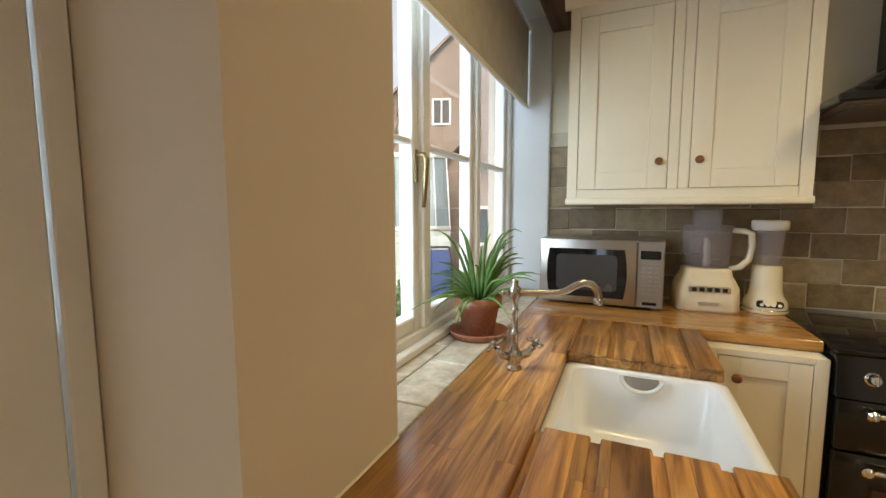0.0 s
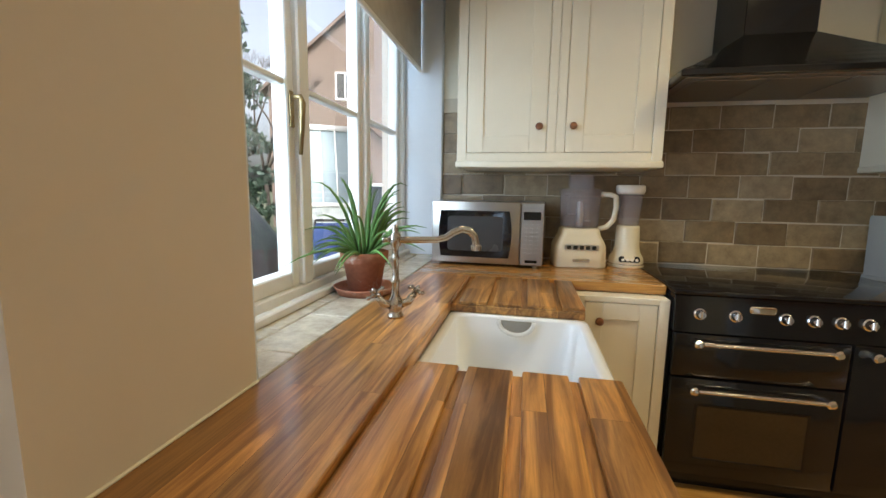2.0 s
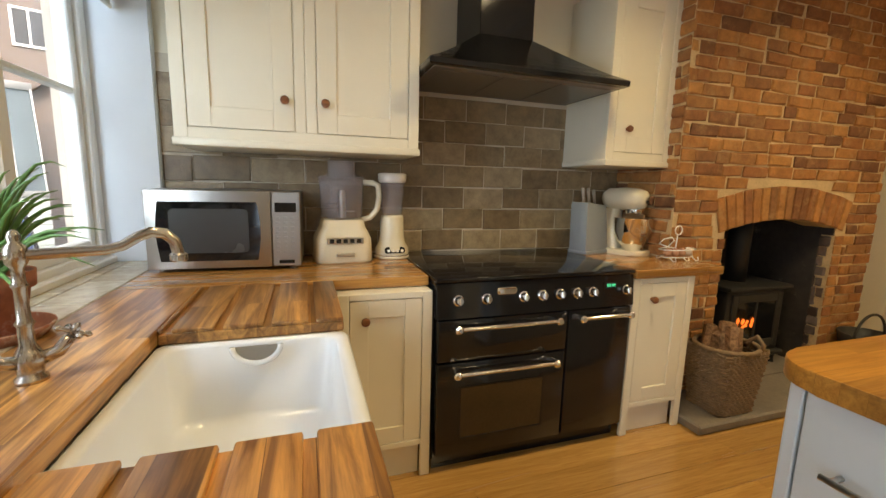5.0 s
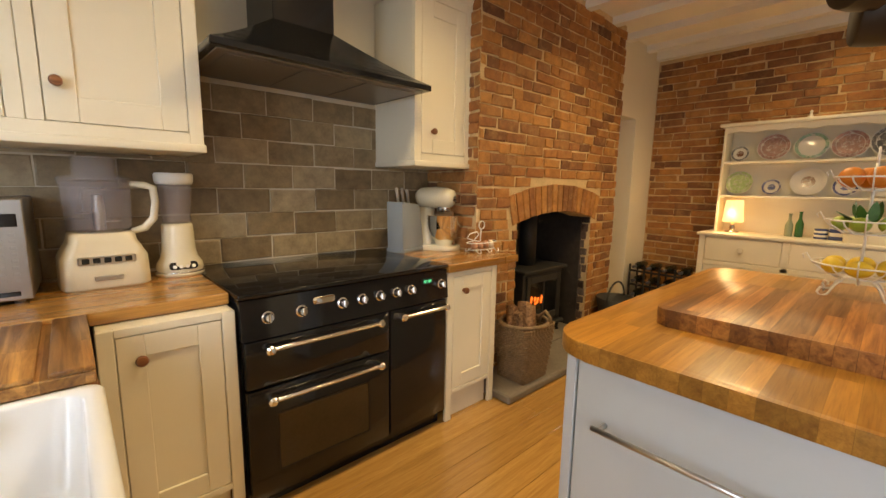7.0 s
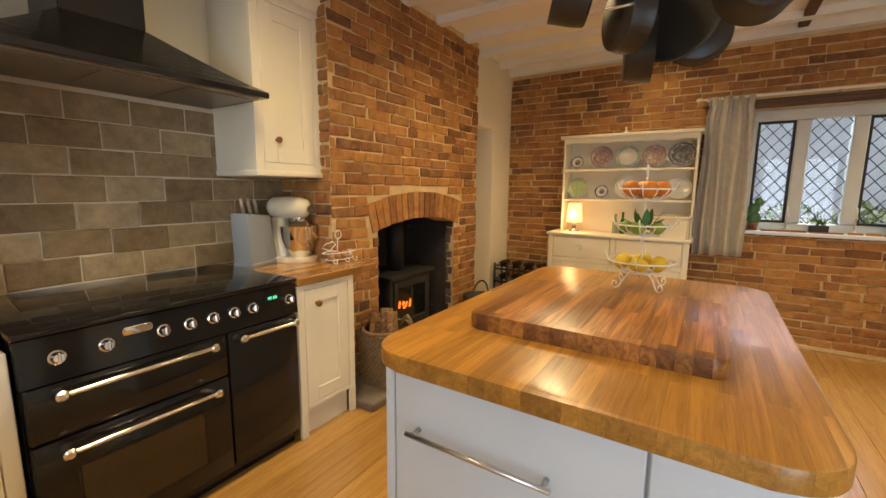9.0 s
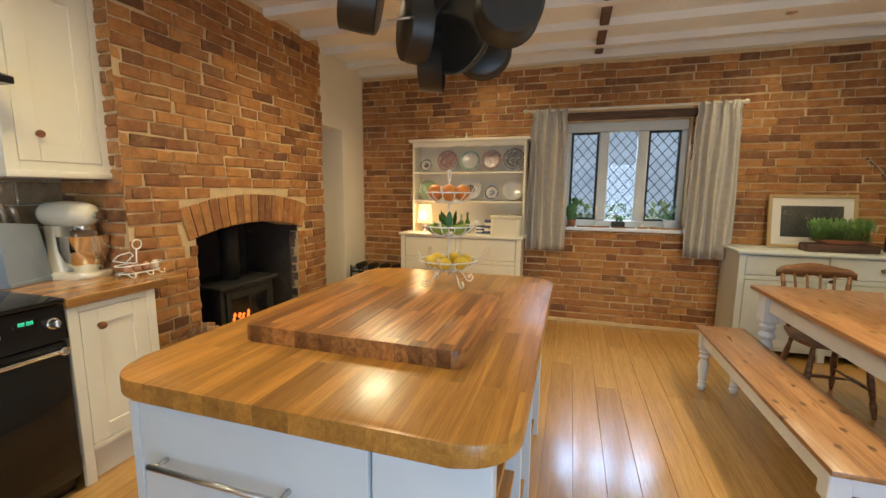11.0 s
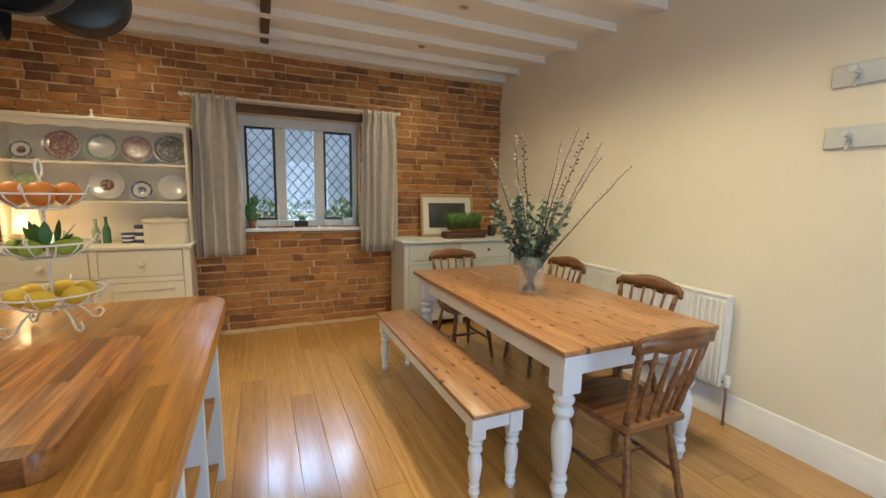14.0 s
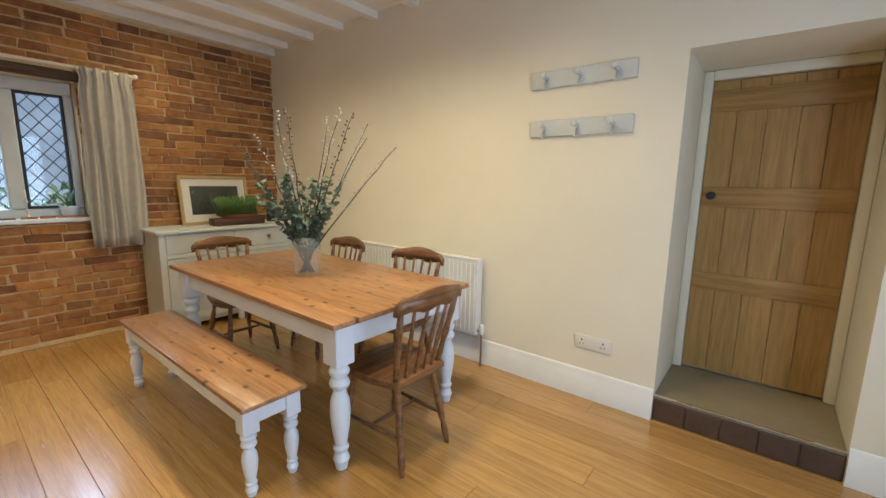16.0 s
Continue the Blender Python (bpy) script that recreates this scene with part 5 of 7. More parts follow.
# stand mixer
mx = thing("stand_mixer", (2.90, 3.08, TOP), "white stand mixer with polished steel bowl", "stand mixer", rz=-72)
bm = bmesh.new()
prism(bm, rrect(-0.10, 0.17, -0.10, 0.10, 0.07, 6), 0.0, 0.03, None, 0.008)
prev = None
for z, w, x0, x1 in ((0.03, 0.06, -0.11, 0.0), (0.15, 0.05, -0.105, -0.03), (0.28, 0.05, -0.11, -0.02)):
    ring = [bm.verts.new((x, y, z)) for x, y in rrect(x0, x1, -w, w, 0.03, 4)]
    if prev:
        for i in range(len(ring)):
            bm.faces.new((prev[i], prev[(i + 1) % len(ring)], ring[(i + 1) % len(ring)], ring[i]))
    prev = ring
bm.faces.new(prev)
obj("stand", bm, CREAM_ENAMEL, mx)
bm = bmesh.new()
tube(bm, [(-0.14, 0, 0.335), (-0.13, 0, 0.338), (-0.10, 0, 0.342), (0.0, 0, 0.345), (0.09, 0, 0.345), (0.13, 0, 0.342), (0.145, 0, 0.34)], [0.01, 0.05, 0.068, 0.072, 0.066, 0.055, 0.03], 18)
obj("motor_head", bm, CREAM_ENAMEL, mx)
bm = bmesh.new()
tube(bm, [(0.14, 0, 0.34), (0.17, 0, 0.34)], 0.022, 14)
lathe(bm, [(0.052, 0.255), (0.056, 0.27), (0.056, 0.283)], 20, pose(0.075, 0, 0))
obj("hub", bm, CHROME, mx)
bm = bmesh.new()
lathe(bm, [(0.055, 0.03), (0.06, 0.045), (0.092, 0.09), (0.110, 0.15), (0.116, 0.225), (0.120, 0.23), (0.113, 0.23), (0.106, 0.155), (0.086, 0.09), (0.0, 0.06)], 28, pose(0.07, 0, 0))
obj("bowl", bm, CHROME, mx)

# chopping boards leaning behind
lb = thing("chopping_board", (3.0, 3.24, TOP), "small wooden chopping board leaning on the brickwork", "chopping board", rz=-90)
bm = bmesh.new()
bx(bm, (-0.02, -0.03, 0.0), (0.27, -0.012, 0.255), 0.006, 2, pose(0, 0, 0, 4))
obj("board", bm, timber("pale_beech", (0.35, 0.19, 0.08), (0.5, 0.31, 0.15), 'x', 0.5), lb)

# wire egg holder
eg = thing("egg_holder", (3.045, 2.78, TOP), "white wire egg holder shaped like a bird, with brown eggs", "egg holder")
bm = bmesh.new()
def loop(cx_, cz_, rx_, rz_, n=18, y=0.0, tilt=0.0):
    return [(cx_ + rx_ * math.cos(2 * math.pi * k / n), y + tilt * math.sin(2 * math.pi * k / n), cz_ + rz_ * math.sin(2 * math.pi * k / n)) for k in range(n)]
tube(bm, [(0.13 * math.cos(2 * math.pi * k / 24), 0.055 * math.sin(2 * math.pi * k / 24), 0.065) for k in range(24)], 0.0035, 6, closed=True)
tube(bm, [(0.115 * math.cos(2 * math.pi * k / 24), 0.048 * math.sin(2 * math.pi * k / 24), 0.022) for k in range(24)], 0.003, 6, closed=True)
tube(bm, loop(-0.005, 0.175, 0.026, 0.026), 0.004, 6, closed=True)
tube(bm, [(-0.01, 0, 0.15), (-0.015, 0, 0.07), (-0.015, 0, 0.02)], 0.004, 6)
tube(bm, [(-0.02, 0, 0.07), (-0.08, 0, 0.08), (-0.14, 0, 0.10), (-0.11, 0, 0.125), (-0.05, 0, 0.135), (-0.03, 0, 0.115), (-0.07, 0, 0.085)], 0.0035, 6)
for x in (-0.08, 0.02, 0.09):
    tube(bm, [(x - 0.02, -0.045, 0.022), (x - 0.01, -0.06, 0.004), (x + 0.012, -0.06, 0.004), (x + 0.02, -0.047, 0.022)], 0.003, 6)
    tube(bm, [(x - 0.02, 0.045, 0.022), (x - 0.01, 0.06, 0.004), (x + 0.012, 0.06, 0.004), (x + 0.02, 0.047, 0.022)], 0.003, 6)
obj("wire_frame", bm, WHITE_PAINT, eg)
EGG = surface("brown_eggshell", (0.48, 0.24, 0.13), 0.5, var=0.1, bump=0.02)
WHITE_EGG = surface("pale_eggshell", (0.70, 0.58, 0.45), 0.5, var=0.06, bump=0.02)
for k, x in enumerate((-0.07, -0.018, 0.036, 0.088)):
    e = thing("egg", (3.045 + x, 2.78, TOP + 0.018), "brown hen's egg lying in the wire holder" if k < 3 else "pale hen's egg lying in the wire holder", "egg", "eggs in the holder")
    bm = bmesh.new()
    lathe(bm, [(0, 0), (0.012, 0.003), (0.021, 0.014), (0.0225, 0.024), (0.019, 0.039), (0.011, 0.05), (0, 0.054)], 14)
    obj("shell", bm, EGG if k < 3 else WHITE_EGG, e)

# ---- fireplace things ----
st = thing("wood_stove", (4.06, 2.93, 0.055), "black cast iron wood stove, lit, in the brick fireplace", "stove")
bm = bmesh.new()
bx(bm, (-0.29, 0.04, 0.10), (0.29, 0.40, 0.58), 0.012, 2)
bx(bm, (-0.32, 0.0, 0.58), (0.32, 0.42, 0.61), 0.01, 2)
bx(bm, (-0.31, 0.0, 0.075), (0.31, 0.41, 0.105), 0.008)
for x in (-0.26, 0.26):
    for y in (0.05, 0.36):
        lathe(bm, [(0.022, 0), (0.016, 0.03), (0.026, 0.08)], 10, pose(x, y, 0))
obj("body", bm, BLACK_IRON, st)
bm = bmesh.new()
tube(bm, [(0, 0.22, 0.61), (0, 0.22, 1.09)], 0.075, 20)
obj("flue_pipe", bm, BLACK_IRON, st)
bm = bmesh.new()
for p, q in (((-0.25, 0.022, 0.14), (-0.20, 0.042, 0.55)), ((0.20, 0.022, 0.14), (0.25, 0.042, 0.55)), ((-0.20, 0.022, 0.14), (0.20, 0.042, 0.20)), ((-0.20, 0.022, 0.49), (0.20, 0.042, 0.55)), ((-0.012, 0.026, 0.2), (0.012, 0.04, 0.49))):
    bx(bm, p, q, 0.005)
sdoor = obj("door", bm, BLACK_IRON, st)
bm = bmesh.new()
bx(bm, (-0.20, 0.032, 0.20), (0.20, 0.036, 0.49))
obj("door_glass", bm, BLACK_GLASS, sdoor)
bm = bmesh.new()
frng2 = random.Random(2)
for k in range(9):
    x = -0.17 + 0.16 * frng2.random()
    h = 0.016 + 0.032 * frng2.random()
    lathe(bm, [(0.012, 0), (0.018, h * 0.4), (0.008, h * 0.8), (0, h)], 8, pose(x - 0.02, 0.026, 0.30 + 0.06 * frng2.random()) @ Matrix.Diagonal((1, 0.25, 1, 1)))
obj("flames", bm, glowing("fire_glow", (1.0, 0.17, 0.02), 0.6), sdoor)

bs = thing("log_basket", (3.30, 2.60, 0.055), "woven willow log basket filled with split logs", "basket")
bm = bmesh.new()
rows = 24
for r in range(rows):
    f = r / (rows - 1)
    hx_, hy_ = 0.135 + 0.035 * f, 0.115 + 0.03 * f
    pts = []
    base = rrect(-hx_, hx_, -hy_, hy_, 0.04, 3)
    dense = []
    for i, p in enumerate(base):
        q = base[(i + 1) % len(base)]
        steps = max(1, int(math.dist(p, q) / 0.016))
        dense += [(p[0] + (q[0] - p[0]) * s_ / steps, p[1] + (q[1] - p[1]) * s_ / steps) for s_ in range(steps)]
    for i, (x, y) in enumerate(dense):
        k = 1 + 0.022 * (1 if (i + r) % 2 else -1)
        pts.append((x * k, y * k, 0.012 + 0.36 * f))
    tube(bm, pts, 0.0085, 5, closed=True)
bx(bm, (-0.13, -0.11, 0.0), (0.13, 0.11, 0.015))
tagged(obj("weave", bm, WICKER, bs), "", kind="stuff")
bm = bmesh.new()
tube(bm, [(0.172 * math.cos(2 * math.pi * k / 28) * 1.02, 0.148 * math.sin(2 * math.pi * k / 28) * 1.02, 0.385) for k in range(28)], 0.014, 7, closed=True)
tube(bm, [(0.10, -0.13, 0.37), (0.10, -0.14, 0.42), (0.10, -0.10, 0.46), (0.10, -0.06, 0.42), (0.10, -0.05, 0.38)], 0.012, 7)
obj("rim", bm, WICKER, bs)
LOG = timber("split_log", (0.10, 0.045, 0.02), (0.38, 0.22, 0.11), 'x', 0.8)
lrng = random.Random(8)
for k in range(7):
    lg = thing("log", (3.30 + lrng.uniform(-0.08, 0.08), 2.60 + lrng.uniform(-0.07, 0.07), 0.32 + 0.02 * (k % 3)), "split firewood log standing in the basket", "log", "logs in the basket", lrng.uniform(0, 180))
    bm = bmesh.new()
    prism(bm, [(0.05 * math.cos(a), 0.045 * math.sin(a)) for a in (0, 0.8, 1.6, 2.5, 3.4, 4.9)], 0, 0.19 + 0.04 * lrng.random(), pose(-0.05, 0, 0, 0, lrng.uniform(15, 70), 0), 0.004)
    obj("wood", bm, LOG, lg)

cs = thing("coal_scuttle", (4.74, 2.63, 0.055), "black metal coal scuttle with a hoop handle on the hearth", "scuttle")
bm = bmesh.new()
lathe(bm, [(0.10, 0), (0.115, 0.02), (0.15, 0.18), (0.175, 0.30), (0.168, 0.30), (0.14, 0.18), (0.10, 0.03), (0, 0.025)], 24)
obj("bucket", bm, BLACK_IRON, cs)
bm = bmesh.new()
tube(bm, [(0.172 * math.cos(math.pi * k / 14), 0, 0.28 + 0.165 * math.sin(math.pi * k / 14)) for k in range(15)], 0.009, 8)
obj("handle", bm, BLACK_IRON, cs)

# bottle rack in the corner
br_ = thing("wine_rack", (5.62, 2.56, 0), "low dark rack full of wine bottles in the corner", "rack", rz=-90)
bm = bmesh.new()
for z in (0.02, 0.17, 0.32, 0.47):
    for y in (-0.10, 0.10):
        bx(bm, (-0.30, y - 0.008, z), (0.30, y + 0.008, z + 0.022), 0.003)
for x in (-0.30, -0.15, 0.0, 0.15, 0.28):
    for y in (-0.10, 0.10):
        bx(bm, (x, y - 0.01, 0.0), (x + 0.018, y + 0.01, 0.55), 0.003)
obj("frame", bm, BLACK_IRON, br_)
BOTTLE = surface("dark_bottle_glass", (0.012, 0.016, 0.012), 0.1, var=0.1, bump=0.0)
FOIL = surface("bottle_foil", (0.20, 0.22, 0.28), 0.35, 0.7, var=0.2, bump=0.0)
first_b = None
for r in range(4):
    for k in range(4):
        p_ = (5.62, 2.56 + 0.225 - k * 0.15, 0.085 + r * 0.15)
        m = pose(p_[0] + 0.12, p_[1], p_[2] if r < 3 else 0.535, 0, -90, 0)
        if first_b is None:
            first_b = thing("wine_bottle", (0, 0, 0), "dark wine bottle lying in the rack with foil neck", "bottle", "bottles in the rack")
            bm = bmesh.new()
            lathe(bm, [(0, 0.006), (0.034, 0), (0.037, 0.01), (0.037, 0.17), (0.03, 0.20), (0.015, 0.225), (0.014, 0.24)], 14)
            obj("glass", bm, BOTTLE, first_b)
            bm = bmesh.new()
            lathe(bm, [(0.0145, 0.235), (0.015, 0.29), (0.016, 0.30), (0, 0.302)], 12)
            obj("foil", bm, FOIL, first_b)
            first_b.matrix_basis = m
        else:
            copy_thing(first_b, m)

# ---- hanging pans over the island ----
rk = thing("pot_rack", (3.12, 1.05, 2.80), "black iron ceiling pot rack above the island", "pot rack")
bm = bmesh.new()
tube(bm, [(0.36 * math.cos(2 * math.pi * k / 32), 0.42 * math.sin(2 * math.pi * k / 32), -0.36) for k in range(32)], 0.010, 8, closed=True)
tube(bm, [(-0.36, 0, -0.36), (0.36, 0, -0.36)], 0.007, 6)
tube(bm, [(0, -0.42, -0.36), (0, 0.42, -0.36)], 0.007, 6)
for a, b in ((0.25, 0.30), (-0.25, 0.30), (0.25, -0.30), (-0.25, -0.30)):
    tube(bm, [(a, b, -0.36), (a * 0.7, b * 0.7, -0.001)], 0.006, 6)
obj("frame", bm, BLACK_IRON, rk)


def hung_pan(top_, direction, r, depth, handle, face, steel_bar=False):
    """A pan hung by its handle from top_, its open side turned to face."""
    p = thing("hanging_pan", top_, "dark non-stick saucepan hanging from the rack", "pan", "pans on the rack")
    d = Vector(direction).normalized()
    f = Vector(face)
    f = (f - d * f.dot(d)).normalized()
    s = d.cross(f)
    c = d * (handle + r)
    m = Matrix((s.to_4d(), d.to_4d(), f.to_4d(), (0, 0, 0, 1))).transposed()
    for i in range(3):
        m[3][i] = 0.0
    m = Matrix.Translation(c - f * depth / 2) @ Matrix(((s.x, d.x, f.x, 0), (s.y, d.y, f.y, 0), (s.z, d.z, f.z, 0), (0, 0, 0, 1)))
    b = bmesh.new()
    lathe(b, [(0, 0), (r * 0.86, 0), (r * 0.93, 0.006), (r * 0.98, depth * 0.4), (r, depth), (r * 1.02, depth + 0.004), (r * 0.98, depth + 0.004), (r * 0.95, depth * 0.4), (r * 0.88, 0.008), (0, 0.006)], 36, m)
    obj("body", b, PAN_BLACK, p)
    b = bmesh.new()
    q = d * handle + f * (depth * 0.25)
    tube(b, [(0, 0, 0.0), d * handle * 0.5, q + d * 0.01], [0.008, 0.012, 0.010], 8)
    tube(b, [(0.0, 0.012 * math.cos(a) - 0.0, 0.02 + 0.014 * math.sin(a)) for a in (0, 1.05, 2.1, 3.14, 4.2, 5.2)], 0.004, 6, closed=True)
    tube(b, [(0, 0, 0.03), (0, 0, 2.44 - top_[2])], 0.004, 6)
    obj("handle", b, BLACK_IRON, p)
    if steel_bar:
        b = bmesh.new()
        o = d * (handle + 0.3 * r) - f * (depth * 0.1)
        w = d * (handle + r) - s * 0
        base = c + d * 0
        side = -Vector((1, 0, 0))
        side = (side - d * side.dot(d))
        tube(b, [c + side.normalized() * r * 0.98 + s * -0.05 * 0 + Vector((0, -0.05, 0.0)), c + side.normalized() * (r + 0.03) + Vector((0, -0.045, -0.012)), c + side.normalized() * (r + 0.03) + Vector((0, 0.045, -0.012)), c + side.normalized() * r * 0.98 + Vector((0, 0.05, 0.0))], 0.005, 8)
        obj("bar_handle", b, STEEL, p)
    return p


hung_pan((3.21, 0.97, 2.38), (0.02, 0.02, -1), 0.180, 0.06, 0.10, (-1, 0.30, 0.0))
hung_pan((2.98, 0.72, 2.38), (0.0, -0.05, -1), 0.125, 0.14, 0.17, (0.15, 0.1, 1), True)
hung_pan((3.07, 1.29, 2.44), (-0.1, 0.20, -0.96), 0.125, 0.15, 0.12, (-0.35, 0.85, 0.5))
hung_pan((3.12, 1.13, 2.38), (0.05, 0.06, -1), 0.140, 0.09, 0.14, (0.6, -0.75, 0.1), True)
hung_pan((3.26, 1.10, 2.36), (0.1, 0.05, -1), 0.135, 0.11, 0.22, (0.2, -1, 0.35))
hung_pan((3.42, 0.90, 2.38), (0.0, 0.0, -1), 0.14, 0.05, 0.15, (1, 0.2, 0))

# ---- tiered fruit stand ----
fs_ = thing("fruit_stand", (3.385, 1.05, TOP), "white wire three-tier fruit stand with scrolled feet", "fruit stand")
bm = bmesh.new()
tube(bm, [(0, 0, 0.05), (0, 0, 0.54)], 0.005, 8)
tube(bm, loop(0, 0.565, 0.024, 0.028, 16), 0.004, 6, closed=True)
for z, r in ((0.085, 0.15), (0.26, 0.128), (0.43, 0.118)):
    for rr, zz in ((r, z + 0.05), (r * 0.55, z)):
        tube(bm, [(rr * math.cos(2 * math.pi * k / 28), rr * math.sin(2 * math.pi * k / 28), zz) for k in range(28)], 0.0035, 6, closed=True)
    for k in range(12):
        a = 2 * math.pi * k / 12
        c, s = math.cos(a), math.sin(a)
        tube(bm, [(0, 0, z), (r * 0.55 * c, r * 0.55 * s, z), (r * 0.9 * c, r * 0.9 * s, z + 0.03), (r * c, r * s, z + 0.05)] + ([(r * 1.12 * c, r * 1.12 * s, z + 0.08), (r * 1.2 * c, r * 1.2 * s, z + 0.07), (r * 1.15 * c, r * 1.15 * s, z + 0.055)] if k % 3 == 0 else []), 0.0028, 5)
for k in range(4):
    a = 2 * math.pi * k / 4 + 0.8
    c, s = math.cos(a), math.sin(a)
    tube(bm, [(r_ * c, r_ * s, z_) for r_, z_ in ((0.05, 0.085), (0.09, 0.05), (0.115, 0.012), (0.14, 0.005), (0.155, 0.022), (0.145, 0.042), (0.128, 0.036), (0.13, 0.024))], 0.0045, 6)
obj("wire_frame", bm, WHITE_PAINT, fs_)
SKINS = {"orange": surface("orange_peel", (0.62, 0.20, 0.02), 0.5, var=0.1, bump=0.3, bscale=160), "lemon": surface("lemon_peel", (0.66, 0.46, 0.03), 0.45, var=0.1, bump=0.25, bscale=130),
         "lime": surface("lime_peel", (0.26, 0.36, 0.045), 0.4, var=0.15, bump=0.2, bscale=140)}
GREEN_LEAF = surface("glossy_green_leaf", (0.05, 0.15, 0.03), 0.35, var=0.3, scale=12, bump=0.05)


def fruit(kind, x, y, z, r, rz):
    f = thing(kind, (x, y, z), {"orange": "ripe orange in the top tier of the stand", "lemon": "bright yellow lemon in the lowest tier", "lime": "green lime in the middle tier"}[kind], kind, kind + "s in the fruit stand", rz)
    b = bmesh.new()
    stretch = 1.0 if kind == "orange" else 1.28
    prof = [(0, -r)] + [(r * math.sin(math.pi * k / 10), -r * math.cos(math.pi * k / 10)) for k in range(1, 10)] + [(0, r * (1.0 if kind == "orange" else 1.12))]
    lathe(b, prof, 18, pose(0, 0, r, 0, 90 if kind != "orange" else 10) @ Matrix.Diagonal((1, 1, stretch, 1)))
    obj("peel", b, SKINS[kind], f)


for k in range(6):
    a = 2 * math.pi * k / 6
    fruit("lemon", 3.385 + 0.092 * math.cos(a), 1.05 + 0.092 * math.sin(a), TOP + 0.093, 0.033, k * 60 + 90)
for k in range(5):
    a = 2 * math.pi * k / 5 + 0.4
    fruit("lime", 3.385 + 0.076 * math.cos(a), 1.05 + 0.076 * math.sin(a), TOP + 0.268, 0.029, k * 72 + 80)
for k in range(4):
    a = 2 * math.pi * k / 4 + 0.3
    fruit("orange", 3.385 + 0.068 * math.cos(a), 1.05 + 0.068 * math.sin(a), TOP + 0.438, 0.041, k * 50)
hp = thing("herb_sprig", (3.385, 1.05, TOP + 0.265), "leafy green sprig tucked among the limes", "leaves")
for k in range(9):
    a = 2 * math.pi * k / 9
    bm = bmesh.new()
    up = 30 + 50 * (k % 3) / 2
    o = [(0, 0), (0.014, 0.02), (0.018, 0.045), (0.01, 0.075), (0, 0.09), (-0.01, 0.075), (-0.018, 0.045), (-0.014, 0.02)]
    prism(bm, o, 0, 0.0012, pose(0.03 * math.cos(a), 0.03 * math.sin(a), 0.035, up, 0, math.degrees(a) - 90))
    obj("leaf", bm, GREEN_LEAF, hp)

# books on the island shelf
for k, (c, lbl) in enumerate((((0.10, 0.42, 0.38), "teal"), ((0.62, 0.50, 0.06), "yellow"), ((0.55, 0.10, 0.10), "red"))):
    b_ = thing("book", (3.42 - 0.03 * k, 0.62, 0.653), f"{lbl} covered cookery book standing on the island shelf", "book", "books on the island shelf")
    bm = bmesh.new()
    bx(bm, (0, 0, 0), (0.025, 0.16, 0.12 + 0.02 * k), 0.002)
    obj("cover", bm, surface(f"{lbl}_book_cover", c, 0.5, var=0.08), b_)

# ---- dresser contents ----
PLATE_WHITE = surface("glazed_white_china", (0.72, 0.68, 0.60), 0.15, var=0.04, bump=0.0)


def plate(y, z, r, rim, centre, label):
    p = thing("display_plate", (5.865, y, z), label, "plate", "plates on the dresser")
    m = pose(0, 0, r, 0, -76, 0)
    b = bmesh.new()
    lathe(b, [(0, 0), (r * 0.55, 0.0), (r * 0.62, 0.006), (r * 0.98, 0.016), (r, 0.019), (r * 0.98, 0.02), (r * 0.62, 0.010), (0, 0.005)], 28, m, 0)
    obj("china", b, PLATE_WHITE, p)
    b = bmesh.new()
    lathe(b, [(r * 0.74, 0.0145), (r * 0.77, 0.0162), (r * 0.93, 0.0208), (r * 0.92, 0.0192), (r * 0.76, 0.0138), (r * 0.74, 0.0145)], 28, m, cap=False)
    obj("rim_band", b, rim, p)
    if centre:
        b = bmesh.new()
        full = centre in (RED_G, GREY_G, LIME_G)
        lathe(b, [(0, 0.0065), (r * 0.6, 0.0108), (r * 0.70, 0.0138), (r * 0.71, 0.0118)] if full else [(0, 0.006), (r * 0.4, 0.0085), (r * 0.42, 0.0062)], 24 if full else 9, m)
        obj("motif", b, centre, p)


def glaze(name, c):
    return surface(name, c, 0.2, var=0.4, scale=30, bump=0.0, stain=((0.7, 0.66, 0.6), 40.0, 0.52))


